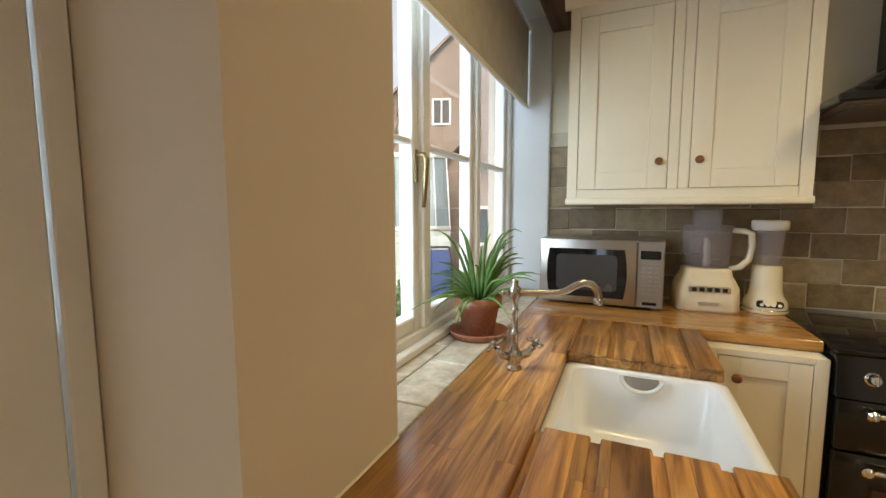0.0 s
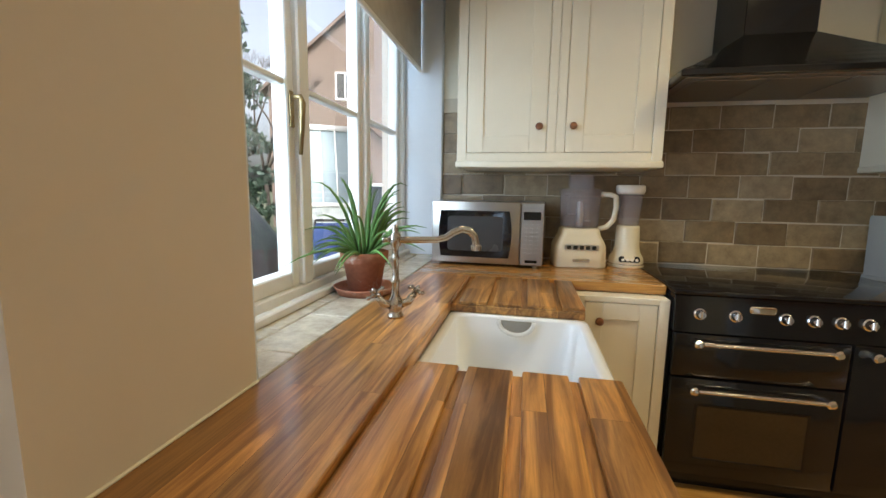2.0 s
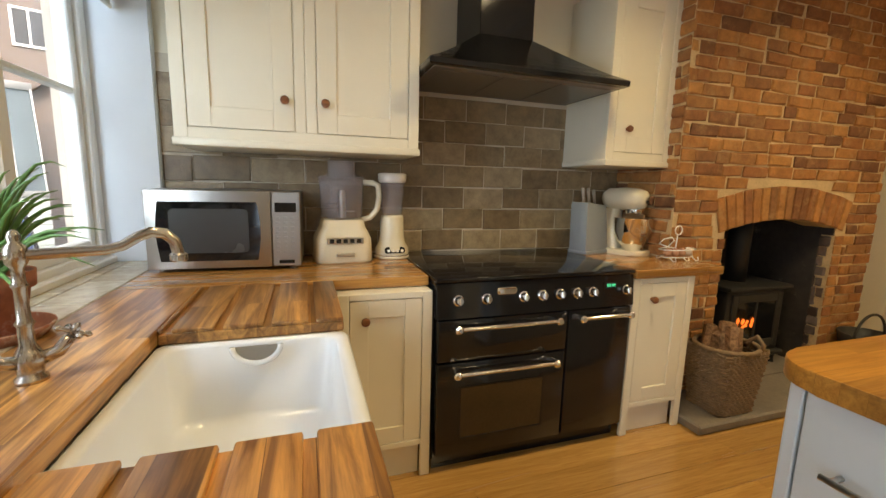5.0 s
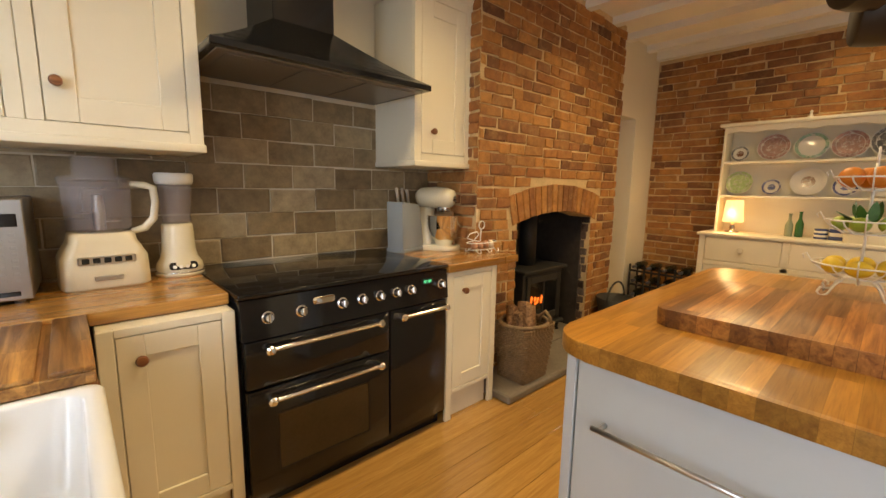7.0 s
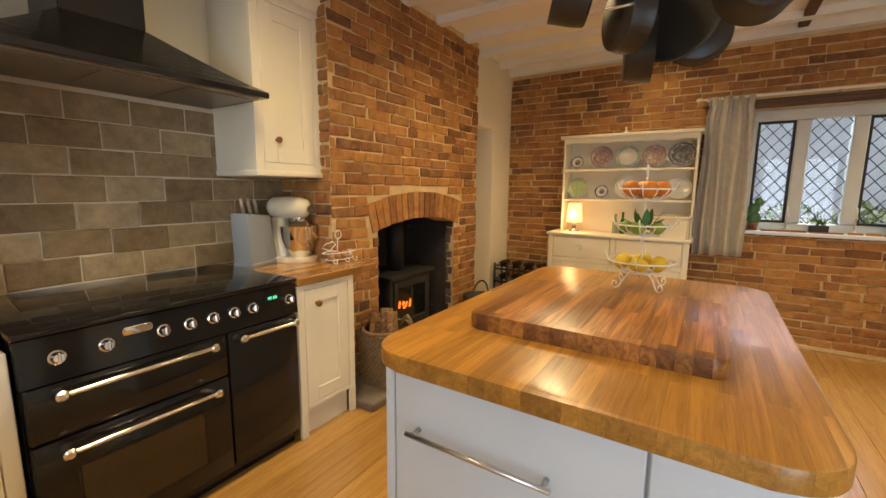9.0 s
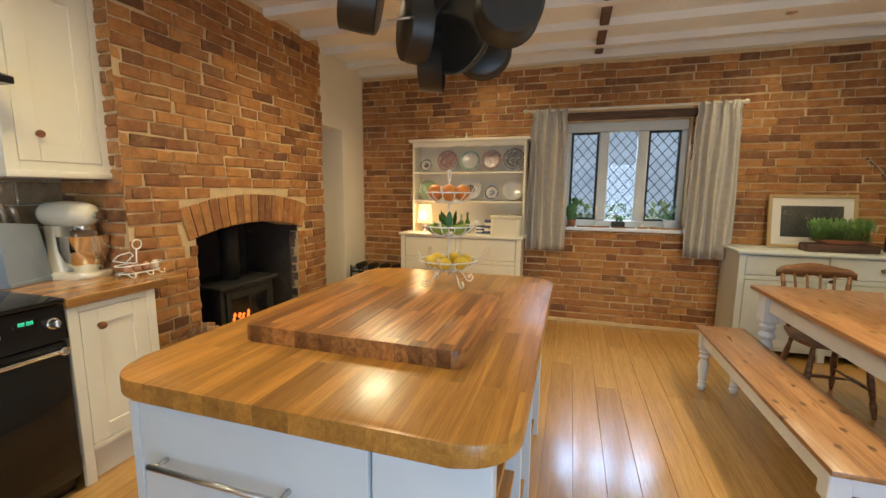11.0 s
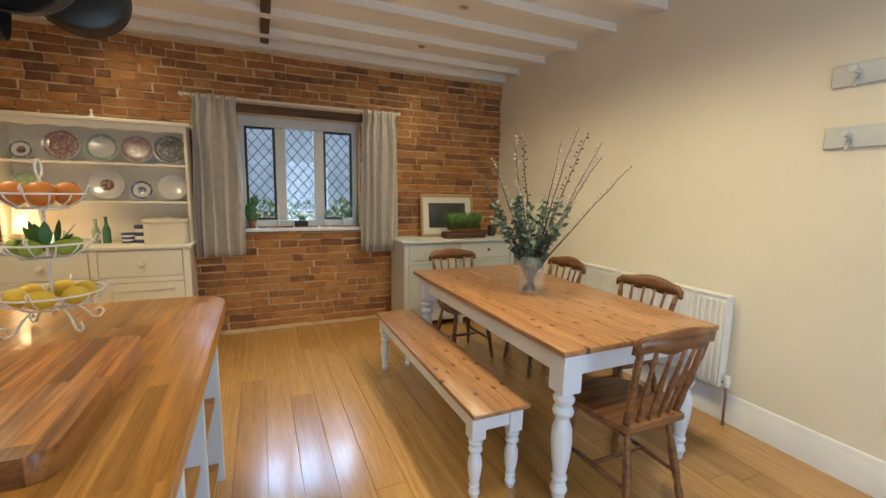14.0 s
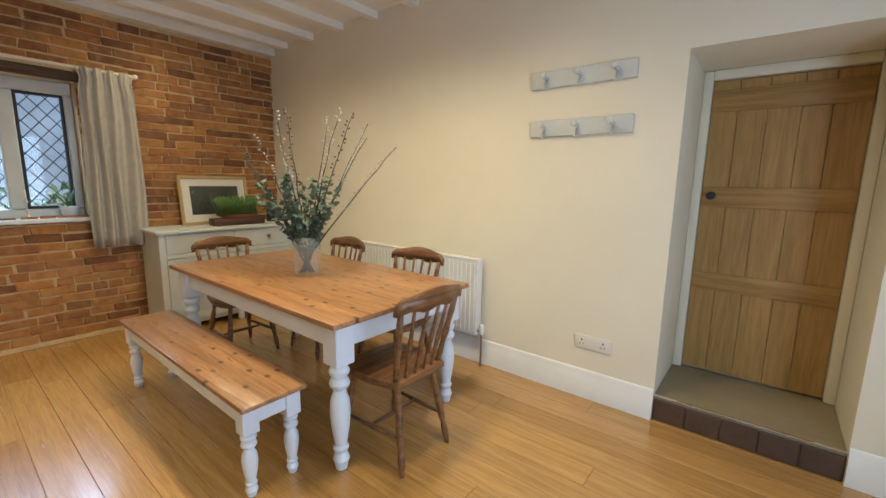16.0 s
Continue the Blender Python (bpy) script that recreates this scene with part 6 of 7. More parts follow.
RED_G, BLUE_G, GREY_G, GREEN_G, LIME_G, BROWN_G = (glaze(n, c) for n, c in (("red_transfer_glaze", (0.38, 0.21, 0.18)), ("blue_glaze", (0.08, 0.10, 0.24)), ("grey_transfer_glaze", (0.17, 0.17, 0.17)),
    ("green_glaze", (0.26, 0.42, 0.30)), ("lime_glaze", (0.42, 0.55, 0.24)), ("brown_bird_glaze", (0.20, 0.09, 0.05))))
for y, z, r, rim, ctr, lbl in ((2.05, 1.617, 0.075, GREY_G, BROWN_G, "small dark patterned plate on the dresser shelf"), (1.80, 1.617, 0.125, RED_G, RED_G, "red transfer-printed plate on the dresser shelf"),
                               (1.54, 1.617, 0.120, GREEN_G, None, "white plate with green rim on the dresser shelf"), (1.30, 1.617, 0.120, RED_G, RED_G, "red and white patterned plate on the dresser shelf"),
                               (1.06, 1.617, 0.130, GREY_G, GREY_G, "grey transfer-printed plate on the dresser shelf"), (2.03, 1.307, 0.115, LIME_G, LIME_G, "lime green plate on the dresser shelf"),
                               (1.78, 1.307, 0.075, BLUE_G, BLUE_G, "small blue patterned plate on the dresser shelf"), (1.53, 1.307, 0.125, PLATE_WHITE, BROWN_G, "large plate painted with a dark bird"),
                               (1.29, 1.307, 0.085, BLUE_G, BLUE_G, "blue ringed plate on the dresser shelf"), (1.06, 1.307, 0.115, PLATE_WHITE, None, "white scalloped plate on the dresser shelf")):
    plate(y, z, r, rim, ctr, lbl)
lp = thing("table_lamp", (5.70, 2.01, 0.957), "small lamp with a glowing cream shade on the dresser", "lamp")
bm = bmesh.new()
lathe(bm, [(0.055, 0), (0.055, 0.012), (0.02, 0.02), (0.025, 0.05), (0.012, 0.08), (0.01, 0.12), (0, 0.12)], 18)
obj("base", bm, PEWTER, lp)
bm = bmesh.new()
lathe(bm, [(0.085, 0.10), (0.068, 0.30), (0.066, 0.30), (0.083, 0.10)], 24)
obj("shade", bm, glowing("lit_lampshade", (1.0, 0.62, 0.22), 0.7), lp)
bulb = new("table_lamp_bulb", bpy.data.lights.new("table_lamp_bulb", 'POINT'))
bulb.data.energy, bulb.data.color, bulb.data.shadow_soft_size = 1.2, (1.0, 0.66, 0.32), 0.03
bulb.location = (5.56, 2.01, 1.13)
for y, h, c, lbl in ((1.60, 0.20, (0.28, 0.32, 0.22), "pale green"), (1.53, 0.22, (0.04, 0.14, 0.04), "green")):
    bo = thing("glass_bottle", (5.74, y, 0.957), f"{lbl} glass bottle standing on the dresser", "bottle")
    bm = bmesh.new()
    lathe(bm, [(0, 0), (0.027, 0), (0.029, 0.01), (0.029, h * 0.5), (0.012, h * 0.72), (0.011, h * 0.95), (0.014, h * 0.96), (0.014, h), (0, h)], 16)
    obj("glass", bm, surface(f"{lbl.replace(' ', '_')}_bottle_glass", c, 0.08, var=0.1, bump=0.0), bo)
STRIPE_W, STRIPE_B = surface("white_banded_glaze", (0.72, 0.70, 0.64), 0.2, var=0.03, bump=0.0), surface("cobalt_banded_glaze", (0.06, 0.08, 0.20), 0.2, var=0.1, bump=0.0)
for y, h, r in ((1.385, 0.085, 0.045), (1.28, 0.15, 0.058)):
    j = thing("striped_jar", (5.72, y, 0.957), "blue and white banded pottery jar on the dresser", "jar", "banded jars")
    for k in range(5):
        bm = bmesh.new()
        lathe(bm, [(r * 0.96, h * k / 5), (r, h * k / 5 + 0.003), (r, h * (k + 1) / 5 - 0.002), (r * 0.96, h * (k + 1) / 5)], 20)
        obj("band", bm, STRIPE_B if k % 2 == 0 else STRIPE_W, j)
bb = thing("bread_bin", (5.52, 1.24, 0.957), "cream enamel bread bin with a lid on the dresser", "bread bin", rz=-90)
bm = bmesh.new()
prism(bm, rrect(0, 0.31, 0, 0.20, 0.04, 5), 0, 0.175, None, 0.008)
obj("bin", bm, CREAM_ENAMEL, bb)
bm = bmesh.new()
prism(bm, rrect(-0.006, 0.316, -0.006, 0.206, 0.042, 5), 0.178, 0.205, None, 0.01)
tube(bm, [(0.12, 0.1, 0.203), (0.13, 0.1, 0.22), (0.18, 0.1, 0.22), (0.19, 0.1, 0.203)], 0.006, 8)
obj("lid", bm, CREAM_ENAMEL, bb)
for y, mt in ((1.56, PLATE_WHITE), (1.08, BRASS)):
    o_ = thing("small_ornament", (5.75, y, 1.96), "small ornament standing on top of the dresser", "ornament")
    bm = bmesh.new()
    lathe(bm, [(0.03, 0), (0.032, 0.008), (0.012, 0.02), (0.008, 0.045), (0.014, 0.055), (0, 0.07)], 14)
    obj("figure", bm, mt, o_)

# ---- leaded window dressing ----
rd_ = thing("curtain_rod", (5.87, 0, 2.235), "cream wooden curtain pole with ball ends above the window", "curtain rod")
bm = bmesh.new()
tube(bm, [(0, -1.0, 0), (0, 0.94, 0)], 0.013, 12)
for y in (-1.02, 0.96):
    lathe(bm, [(0, -0.024), (0.016, -0.018), (0.024, 0), (0.016, 0.018), (0, 0.024)], 14, pose(0, y, 0, 90))
for y in (-0.95, -0.03, 0.89):
    tube(bm, [(0, y, 0), (0.04, y, 0), (0.079, y, 0)], [0.012, 0.009, 0.016], 8)
obj("pole", bm, CABINET, rd_)


def curtain(y0, y1, z0, label, seed):
    c = thing("curtain", (5.865, (y0 + y1) / 2, 0), label, "curtain", "window curtains")
    r = random.Random(seed)
    n, rows_ = 72, 16
    b = bmesh.new()
    grid = []
    ph = r.uniform(0, 6)
    for j in range(rows_ + 1):
        f = j / rows_
        z = 2.25 + (z0 - 2.25) * f
        row_ = []
        for i in range(n + 1):
            u = i / n
            wob = math.sin(u * 2 * math.pi * 4.6 + 1.3 * math.sin(u * 5 + seed) + ph + 0.5 * math.sin(f * 3 + u * 4)) * (0.022 + 0.024 * f) + math.sin(u * 2 * math.pi * 13 + ph) * 0.014 * max(0, 1 - f * 5)
            pinch = 1 - 0.10 * math.exp(-((f - 0.06) / 0.04) ** 2)
            y = (u - 0.5) * (y1 - y0) * pinch * (0.92 + 0.08 * f) + 0.006 * math.sin(f * 7 + u * 9)
            row_.append(b.verts.new((wob - 0.015, y, z + 0.006 * math.sin(u * 20) * f)))
        grid.append(row_)
    for j in range(rows_):
        for i in range(n):
            b.faces.new((grid[j][i], grid[j][i + 1], grid[j + 1][i + 1], grid[j + 1][i]))
    ob = obj("cloth", b, LINEN, c)
    mod = ob.modifiers.new("thickness", 'SOLIDIFY')
    mod.thickness = 0.003


curtain(0.50, 0.905, 0.795, "grey linen curtain gathered at the window's side", 1)
curtain(-1.02, -0.60, 0.785, "pale grey linen curtain drawn back from the window", 2)
SILL = 1.043
for y in (0.20, -0.25):
    cn = thing("candlestick", (5.99, y, SILL), "slim silver candlestick with a white candle on the sill", "candlestick", "candlesticks on the sill")
    bm = bmesh.new()
    lathe(bm, [(0.035, 0), (0.033, 0.008), (0.01, 0.018), (0.007, 0.05), (0.012, 0.06), (0.007, 0.07), (0.007, 0.12), (0.015, 0.13), (0.014, 0.14), (0, 0.14)], 16)
    obj("stem", bm, STEEL, cn)
    bm = bmesh.new()
    lathe(bm, [(0.009, 0.14), (0.008, 0.22), (0, 0.222)], 10)
    obj("candle", bm, PLASTIC_WHITE, cn)
ca = thing("potted_cactus", (6.0, 0.44, SILL), "flat-padded cactus in a small pot on the sill", "cactus")
bm = bmesh.new()
lathe(bm, [(0.03, 0), (0.042, 0.06), (0.045, 0.07), (0, 0.065)], 16)
obj("pot", bm, TERRACOTTA, ca)
for x, z, r, t in ((0, 0.11, 0.055, 0), (0.012, 0.19, 0.048, 25), (-0.03, 0.26, 0.036, -30), (0.045, 0.14, 0.032, 70)):
    bm = bmesh.new()
    lathe(bm, [(0, -r * 1.2)] + [(r * math.sin(math.pi * k / 8), -r * 1.2 * math.cos(math.pi * k / 8)) for k in range(1, 8)] + [(0, r * 1.2)], 14, pose(0, x, z, t, 0, 0) @ Matrix.Diagonal((0.35, 1, 1, 1)))
    obj("pad", bm, GREEN_LEAF, ca)
sp = thing("small_plant_pot", (5.99, -0.02, SILL), "dark square pot with low green seedlings", "plant")
bm = bmesh.new()
prism(bm, rrect(-0.04, 0.04, -0.065, 0.065, 0.012, 3), 0, 0.065, None, 0.004)
obj("pot", bm, BLACK_IRON, sp)
for k in range(14):
    bm = bmesh.new()
    a = prng.uniform(0, 6.28)
    tube(bm, [(0, prng.uniform(-0.05, 0.05), 0.06), (0.02 * math.cos(a), prng.uniform(-0.05, 0.05), 0.12)], [0.003, 0.006], 5)
    obj("shoot", bm, GREEN_LEAF, sp)
oc = thing("orchid_plant", (6.0, -0.50, SILL), "broad-leaved green orchid in a white pot on the sill", "plant")
bm = bmesh.new()
lathe(bm, [(0.045, 0), (0.06, 0.085), (0.064, 0.09), (0, 0.082)], 18)
obj("pot", bm, CERAMIC, oc)
for k, (a, up, ln) in enumerate(((90, 20, 0.20), (100, 55, 0.14), (-80, 70, 0.17), (-100, 80, 0.20), (70, 10, 0.16), (180, 40, 0.08))):
    bm = bmesh.new()
    o = [(0, 0), (0.02, ln * 0.3), (0.028, ln * 0.6), (0.015, ln * 0.9), (0, ln), (-0.015, ln * 0.9), (-0.028, ln * 0.6), (-0.02, ln * 0.3)]
    prism(bm, o, 0, 0.002, pose(0, 0, 0.085, up, 0, a - 90))
    obj("leaf", bm, GREEN_LEAF, oc)

# ---- sideboard things ----
pc = thing("framed_picture", (5.79, -1.27, 0.928), "landscape print in a pale gold frame leaning on bricks", "picture", rz=-90)
tilt = pose(0, 0, 0, -8)
bm = bmesh.new()
PW, PH = 0.66, 0.48
for p, q in (((0, 0, 0), (0.03, 0.022, PH)), ((PW - 0.03, 0, 0), (PW, 0.022, PH)), ((0.03, 0, 0), (PW - 0.03, 0.022, 0.03)), ((0.03, 0, PH - 0.03), (PW - 0.03, 0.022, PH))):
    bx(bm, p, q, 0.004, 1, tilt)
obj("frame", bm, surface("pale_gilt", (0.50, 0.36, 0.17), 0.4, 0.3, var=0.15), pc)
bm = bmesh.new()
bx(bm, (0.03, 0.012, 0.03), (PW - 0.03, 0.018, PH - 0.03), 0, 1, tilt)
obj("mount", bm, PLASTIC_WHITE, pc)
bm = bmesh.new()
bx(bm, (0.10, 0.010, 0.10), (PW - 0.10, 0.0125, PH - 0.10), 0, 1, tilt)
obj("print", bm, surface("dark_landscape_print", (0.07, 0.075, 0.07), 0.3, var=0.8, scale=3.0, bump=0.0, stain=((0.32, 0.33, 0.33), 2.2, 0.55)), pc)
tr = thing("planter_tray", (5.60, -1.70, 0.928), "dark wooden tray with a dish of green seedlings", "planter", rz=-90)
bm = bmesh.new()
bx(bm, (-0.25, -0.07, 0), (0.25, 0.07, 0.07), 0.012, 2)
obj("tray", bm, timber("dark_tray_wood", (0.03, 0.014, 0.009), (0.11, 0.05, 0.03), 'x', 0.5), tr)
bm = bmesh.new()
lathe(bm, [(0.10, 0.07), (0.15, 0.10), (0.155, 0.105), (0.14, 0.10), (0, 0.09)], 24, Matrix.Diagonal((1.35, 0.5, 1, 1)))
obj("dish", bm, TERRACOTTA, tr)
bm = bmesh.new()
for k in range(420):
    x, y = prng.uniform(-0.19, 0.19), prng.uniform(-0.06, 0.06)
    h = prng.uniform(0.10, 0.20)
    lx, ly = prng.uniform(-0.05, 0.05), prng.uniform(-0.04, 0.04)
    tube(bm, [(x, y, 0.09), (x + lx * 0.4, y + ly * 0.4, 0.09 + h * 0.6), (x + lx, y + ly, 0.09 + h)], [0.0012, 0.0016, 0.0045], 3)
tagged(obj("seedlings", bm, LEAF, tr), "fine green seedlings", kind="stuff")
sp_ = thing("small_speaker", (5.72, -2.12, 0.928), "small black round speaker on the sideboard", "speaker")
bm = bmesh.new()
lathe(bm, [(0.04, 0), (0.045, 0.01), (0.045, 0.12), (0.038, 0.13), (0, 0.13)], 18)
obj("case", bm, BLACK_IRON, sp_)

# ---- vase of branches on the table ----
vs = thing("flower_vase", (3.735, -1.26, 0.775), "clear glass vase of pussy willow and eucalyptus on the table", "vase")
bm = bmesh.new()
prev = None
lathe(bm, [(0, 0), (0.075, 0), (0.08, 0.006), (0.088, 0.25), (0.085, 0.25), (0.076, 0.02), (0, 0.018)], 24)
obj("glass", bm, VASE_GLASS, vs)
BARK = surface("dark_willow_bark", (0.07, 0.045, 0.03), 0.7, var=0.3, bump=0.2)
BUD = surface("silver_catkin", (0.50, 0.48, 0.44), 0.9, var=0.15, bump=0.3)
EUC = surface("eucalyptus_leaf", (0.11, 0.16, 0.11), 0.6, var=0.3, scale=10, bump=0.05)
brng = random.Random(21)
tips = [(-0.20, -0.62, 0.80), (-0.06, -0.48, 0.95), (-0.20, -0.34, 0.84), (-0.24, -0.11, 1.0), (0.0, -0.20, 0.98), (0.10, 0.05, 1.0), (0.05, 0.15, 0.97), (0.34, 0.14, 0.85), (0.45, 0.20, 0.78), (0.20, 0.28, 0.70),
        (-0.12, -0.30, 1.0), (0.30, -0.05, 0.70)]
for tx_, ty_, tz_ in tips:
    p0 = Vector((-tx_ * 0.08, -ty_ * 0.08, 0.02))
    p1 = Vector((tx_, ty_, tz_ + 0.05))
    mid = p0.lerp(p1, 0.45) + Vector((-tx_ * 0.12, 0, 0.05))
    pts = []
    for k in range(11):
        f = k / 10
        pts.append(p0 * (1 - f) ** 2 + mid * 2 * f * (1 - f) + p1 * f * f + Vector((brng.uniform(-1, 1), brng.uniform(-1, 1), 0)) * 0.006)
    bm = bmesh.new()
    tube(bm, pts, [0.0062 - 0.0004 * k for k in range(11)], 6)
    obj("branch", bm, BARK, vs)
    bm = bmesh.new()
    for k in range(26):
        f = 0.42 + 0.58 * k / 26
        i = min(int(f * 10), 9)
        p = pts[i].lerp(pts[i + 1], f * 10 - i)
        a = brng.uniform(0, 6.28)
        o = Vector((math.cos(a), math.sin(a), 0.6)) * 0.007
        lathe(bm, [(0, 0), (0.006, 0.006), (0.0055, 0.014), (0, 0.020)], 6, Matrix.Translation(p + o) @ o.to_track_quat('Z', 'Y').to_matrix().to_4x4())
    tagged(obj("catkins", bm, BUD if brng.random() < 0.45 else BARK, vs), "small catkins along the branch", kind="stuff")
bm = bmesh.new()
bm2 = bmesh.new()
for k in range(24):
    a, lean = brng.uniform(0, 6.28), brng.uniform(0.06, 0.30)
    h = brng.uniform(0.36, 0.66)
    end = Vector((lean * math.cos(a), lean * math.sin(a), h))
    st_ = [Vector((0, 0, 0.04)).lerp(end, f) + Vector((0, 0, 0.06 * math.sin(f * 3))) for f in (0, 0.25, 0.5, 0.75, 1)]
    tube(bm2, st_, [0.003, 0.003, 0.0025, 0.002, 0.0015], 5)
    for j in range(26):
        f = 0.30 + 0.70 * j / 26
        p = Vector((0, 0, 0.04)).lerp(end, f) + Vector((0, 0, 0.06 * math.sin(f * 3)))
        r = brng.uniform(0.014, 0.026)
        m = Matrix.Translation(p) @ Euler((brng.uniform(-0.9, 0.9), brng.uniform(-0.9, 0.9), brng.uniform(0, 6.28))).to_matrix().to_4x4()
        ring = [bm.verts.new(m @ Vector((r * 1.1 + r * math.cos(t_), r * 0.85 * math.sin(t_), 0.003 * math.cos(2 * t_)))) for t_ in (0, 1.05, 2.1, 3.14, 4.19, 5.24)]
        bm.faces.new(ring)
tagged(obj("eucalyptus_leaves", bm, EUC, vs, smooth=False), "grey-green round eucalyptus leaves", kind="stuff")
obj("eucalyptus_stems", bm2, BARK, vs)

# ---- outdoors ----
GRASS = surface("wet_lawn_and_gravel", (0.10, 0.11, 0.06), 0.95, var=0.4, scale=1.2, bump=0.6, bscale=30)
PAVING = surface("grey_patio_paving", (0.24, 0.23, 0.21), 0.8, var=0.2, scale=1.5, bump=0.3)
HEDGE = surface("clipped_hedge_leaf", (0.09, 0.15, 0.06), 0.6, var=0.5, scale=6, bump=0.1)
CONIFER = surface("conifer_needles", (0.075, 0.115, 0.085), 0.7, var=0.5, scale=5, bump=0.1)
FAR_BRICK = surface("far_house_brick", (0.20, 0.15, 0.12), 0.9, var=0.2, scale=3, bump=0.3, bscale=14)
ROOF = surface("brown_roof_tile", (0.17, 0.12, 0.095), 0.8, var=0.25, scale=4, bump=0.4, bscale=12)
tagged(solid("ground", [((-300, -300, -0.45), (300, 300, -0.20))], GRASS), "wet grass and gravel ground outside", "", "", "structure")
tagged(solid("patio", [((-4.5, -1, -0.2), (-0.1, 6, -0.15))], PAVING), "grey paved patio outside the kitchen window", "", "", "structure")
tagged(solid("roof_cover", [((-0.4, -3.3, 3.02), (6.5, 4.0, 3.2)), ((-0.08, 3.6, 0.0), (6.4, 3.9, 3.02)), ((-0.08, -3.3, 0), (6.4, -3.052, 3.02))], ROOF), "upper floor over the room", "", "", "structure")


def leafy(bm, centre, size, count, r, leaf=0.05):
    for k in range(count):
        v = Vector((r.gauss(0, 1), r.gauss(0, 1), r.gauss(0, 1))).normalized() * r.uniform(0.72, 1.0)
        p = Vector((centre[0] + v.x * size[0], centre[1] + v.y * size[1], centre[2] + v.z * size[2]))
        m = Matrix.Translation(p) @ Euler((r.uniform(0, 6.28), r.uniform(0, 6.28), r.uniform(0, 6.28))).to_matrix().to_4x4()
        s = leaf * r.uniform(0.6, 1.5)
        bm.faces.new([bm.verts.new(m @ Vector(q)) for q in ((-s, 0, 0), (0, -s * 0.5, 0), (s, 0, 0), (0, s * 0.5, 0))])


gr = random.Random(17)
for hx0, hy0, ln, ht, lbl in ((-2.0, 5.6, 2.0, 0.65, "low clipped box hedge beside the patio"), (-5.0, 6.4, 3.0, 2.3, "bushy green shrub behind the patio")):
    h_ = thing("hedge", (hx0, hy0, -0.2), lbl, "hedge")
    bm = bmesh.new()
    for k in range(int(ln * 5)):
        leafy(bm, (gr.uniform(-0.3, 0.3), -ln / 2 + ln * gr.random(), ht * gr.uniform(0.3, 0.75)), (0.35, 0.35, ht * 0.4), 260, gr, 0.035)
    bx(bm, (-0.25, -ln / 2, 0), (0.25, ln / 2, ht * 0.6))
    tagged(obj("foliage", bm, HEDGE, h_, smooth=False), "", kind="stuff")


def conifer(at, height, spread, seed):
    r = random.Random(seed)
    c = thing("conifer_tree", at, "tall dark conifer with drooping branches in the garden", "tree")
    b = bmesh.new()
    tube(b, [(0, 0, 0), (0.03, 0, height * 0.5), (0, 0, height)], [0.16, 0.10, 0.02], 8)
    for k in range(60):
        z = height * (0.06 + 0.92 * k / 60)
        a, ln = r.uniform(0, 6.28), spread * (1 - 0.85 * k / 60) * r.uniform(0.75, 1.05)
        tube(b, [(0, 0, z), (ln * 0.6 * math.cos(a), ln * 0.6 * math.sin(a), z + 0.05), (ln * math.cos(a), ln * math.sin(a), z - 0.18 * ln)], [0.03, 0.018, 0.006], 5)
    obj("trunk_and_limbs", b, surface("conifer_bark", (0.09, 0.06, 0.045), 0.9, var=0.3, bump=0.4), c)
    b = bmesh.new()
    for k in range(260):
        f = (k / 260) ** 1.1
        z = height * (0.05 + 0.95 * f)
        a = r.uniform(0, 6.28)
        ln = spread * (1 - 0.88 * f) * r.uniform(0.35, 1.0)
        leafy(b, (ln * math.cos(a), ln * math.sin(a), z), (0.45 * spread / 2, 0.45 * spread / 2, 0.22), 90, r, 0.065)
    tagged(obj("needles", b, CONIFER, c, smooth=False), "", kind="stuff")


conifer((-5.9, 8.2, -0.2), 7.5, 1.8, 4)
conifer((-9.5, 9.0, -0.2), 7.0, 1.9, 5)

# small white greenhouse with sloping glass
gh = thing("greenhouse", (-2.85, 7.79, -0.2), "small white lean-to greenhouse with sloping glass", "greenhouse", rz=31)
gh.scale = (0.42, 1.0, 1.4)
bm = bmesh.new()
for k in range(9):
    bx(bm, (-1.3, -0.03 + 0.006 * (k % 2), 0.10 * k), (1.3, 0.03, 0.10 * k + 0.095), 0.004)
bx(bm, (-1.3, 0.03, 0.0), (1.3, 1.1, 0.88))
obj("boarded_base", bm, surface("weathered_white_boards", (0.40, 0.44, 0.42), 0.7, var=0.1), gh)
bm = bmesh.new()
sl = [((x, -0.02, 0.9), (x + 0.0, 0.55, 1.95)) for x in (-1.28, -0.64, 0.0, 0.64, 1.28)]
for a, b in sl:
    tube(bm, [a, b], 0.03, 4)
tube(bm, [(-1.32, 0.55, 1.95), (1.32, 0.55, 1.95)], 0.05, 4)
tube(bm, [(-1.32, -0.02, 0.9), (1.32, -0.02, 0.9)], 0.04, 4)
obj("glazing_bars", bm, WHITE_PAINT, gh)
bm = bmesh.new()
vsq = [bm.verts.new(p) for p in ((-1.28, 0.0, 0.9), (1.28, 0.0, 0.9), (1.28, 0.57, 1.95), (-1.28, 0.57, 1.95), (-1.28, 0.01, 0.893), (1.28, 0.01, 0.893), (1.28, 0.58, 1.943), (-1.28, 0.58, 1.943))]
for q in ((0, 1, 2, 3), (7, 6, 5, 4), (0, 4, 5, 1), (2, 6, 7, 3), (1, 5, 6, 2), (3, 7, 4, 0)):
    bm.faces.new([vsq[i] for i in q])
obj("glass_roof", bm, surface("milky_greenhouse_glass", (0.34, 0.42, 0.45), 0.15, var=0.15, scale=2, bump=0.0), gh)


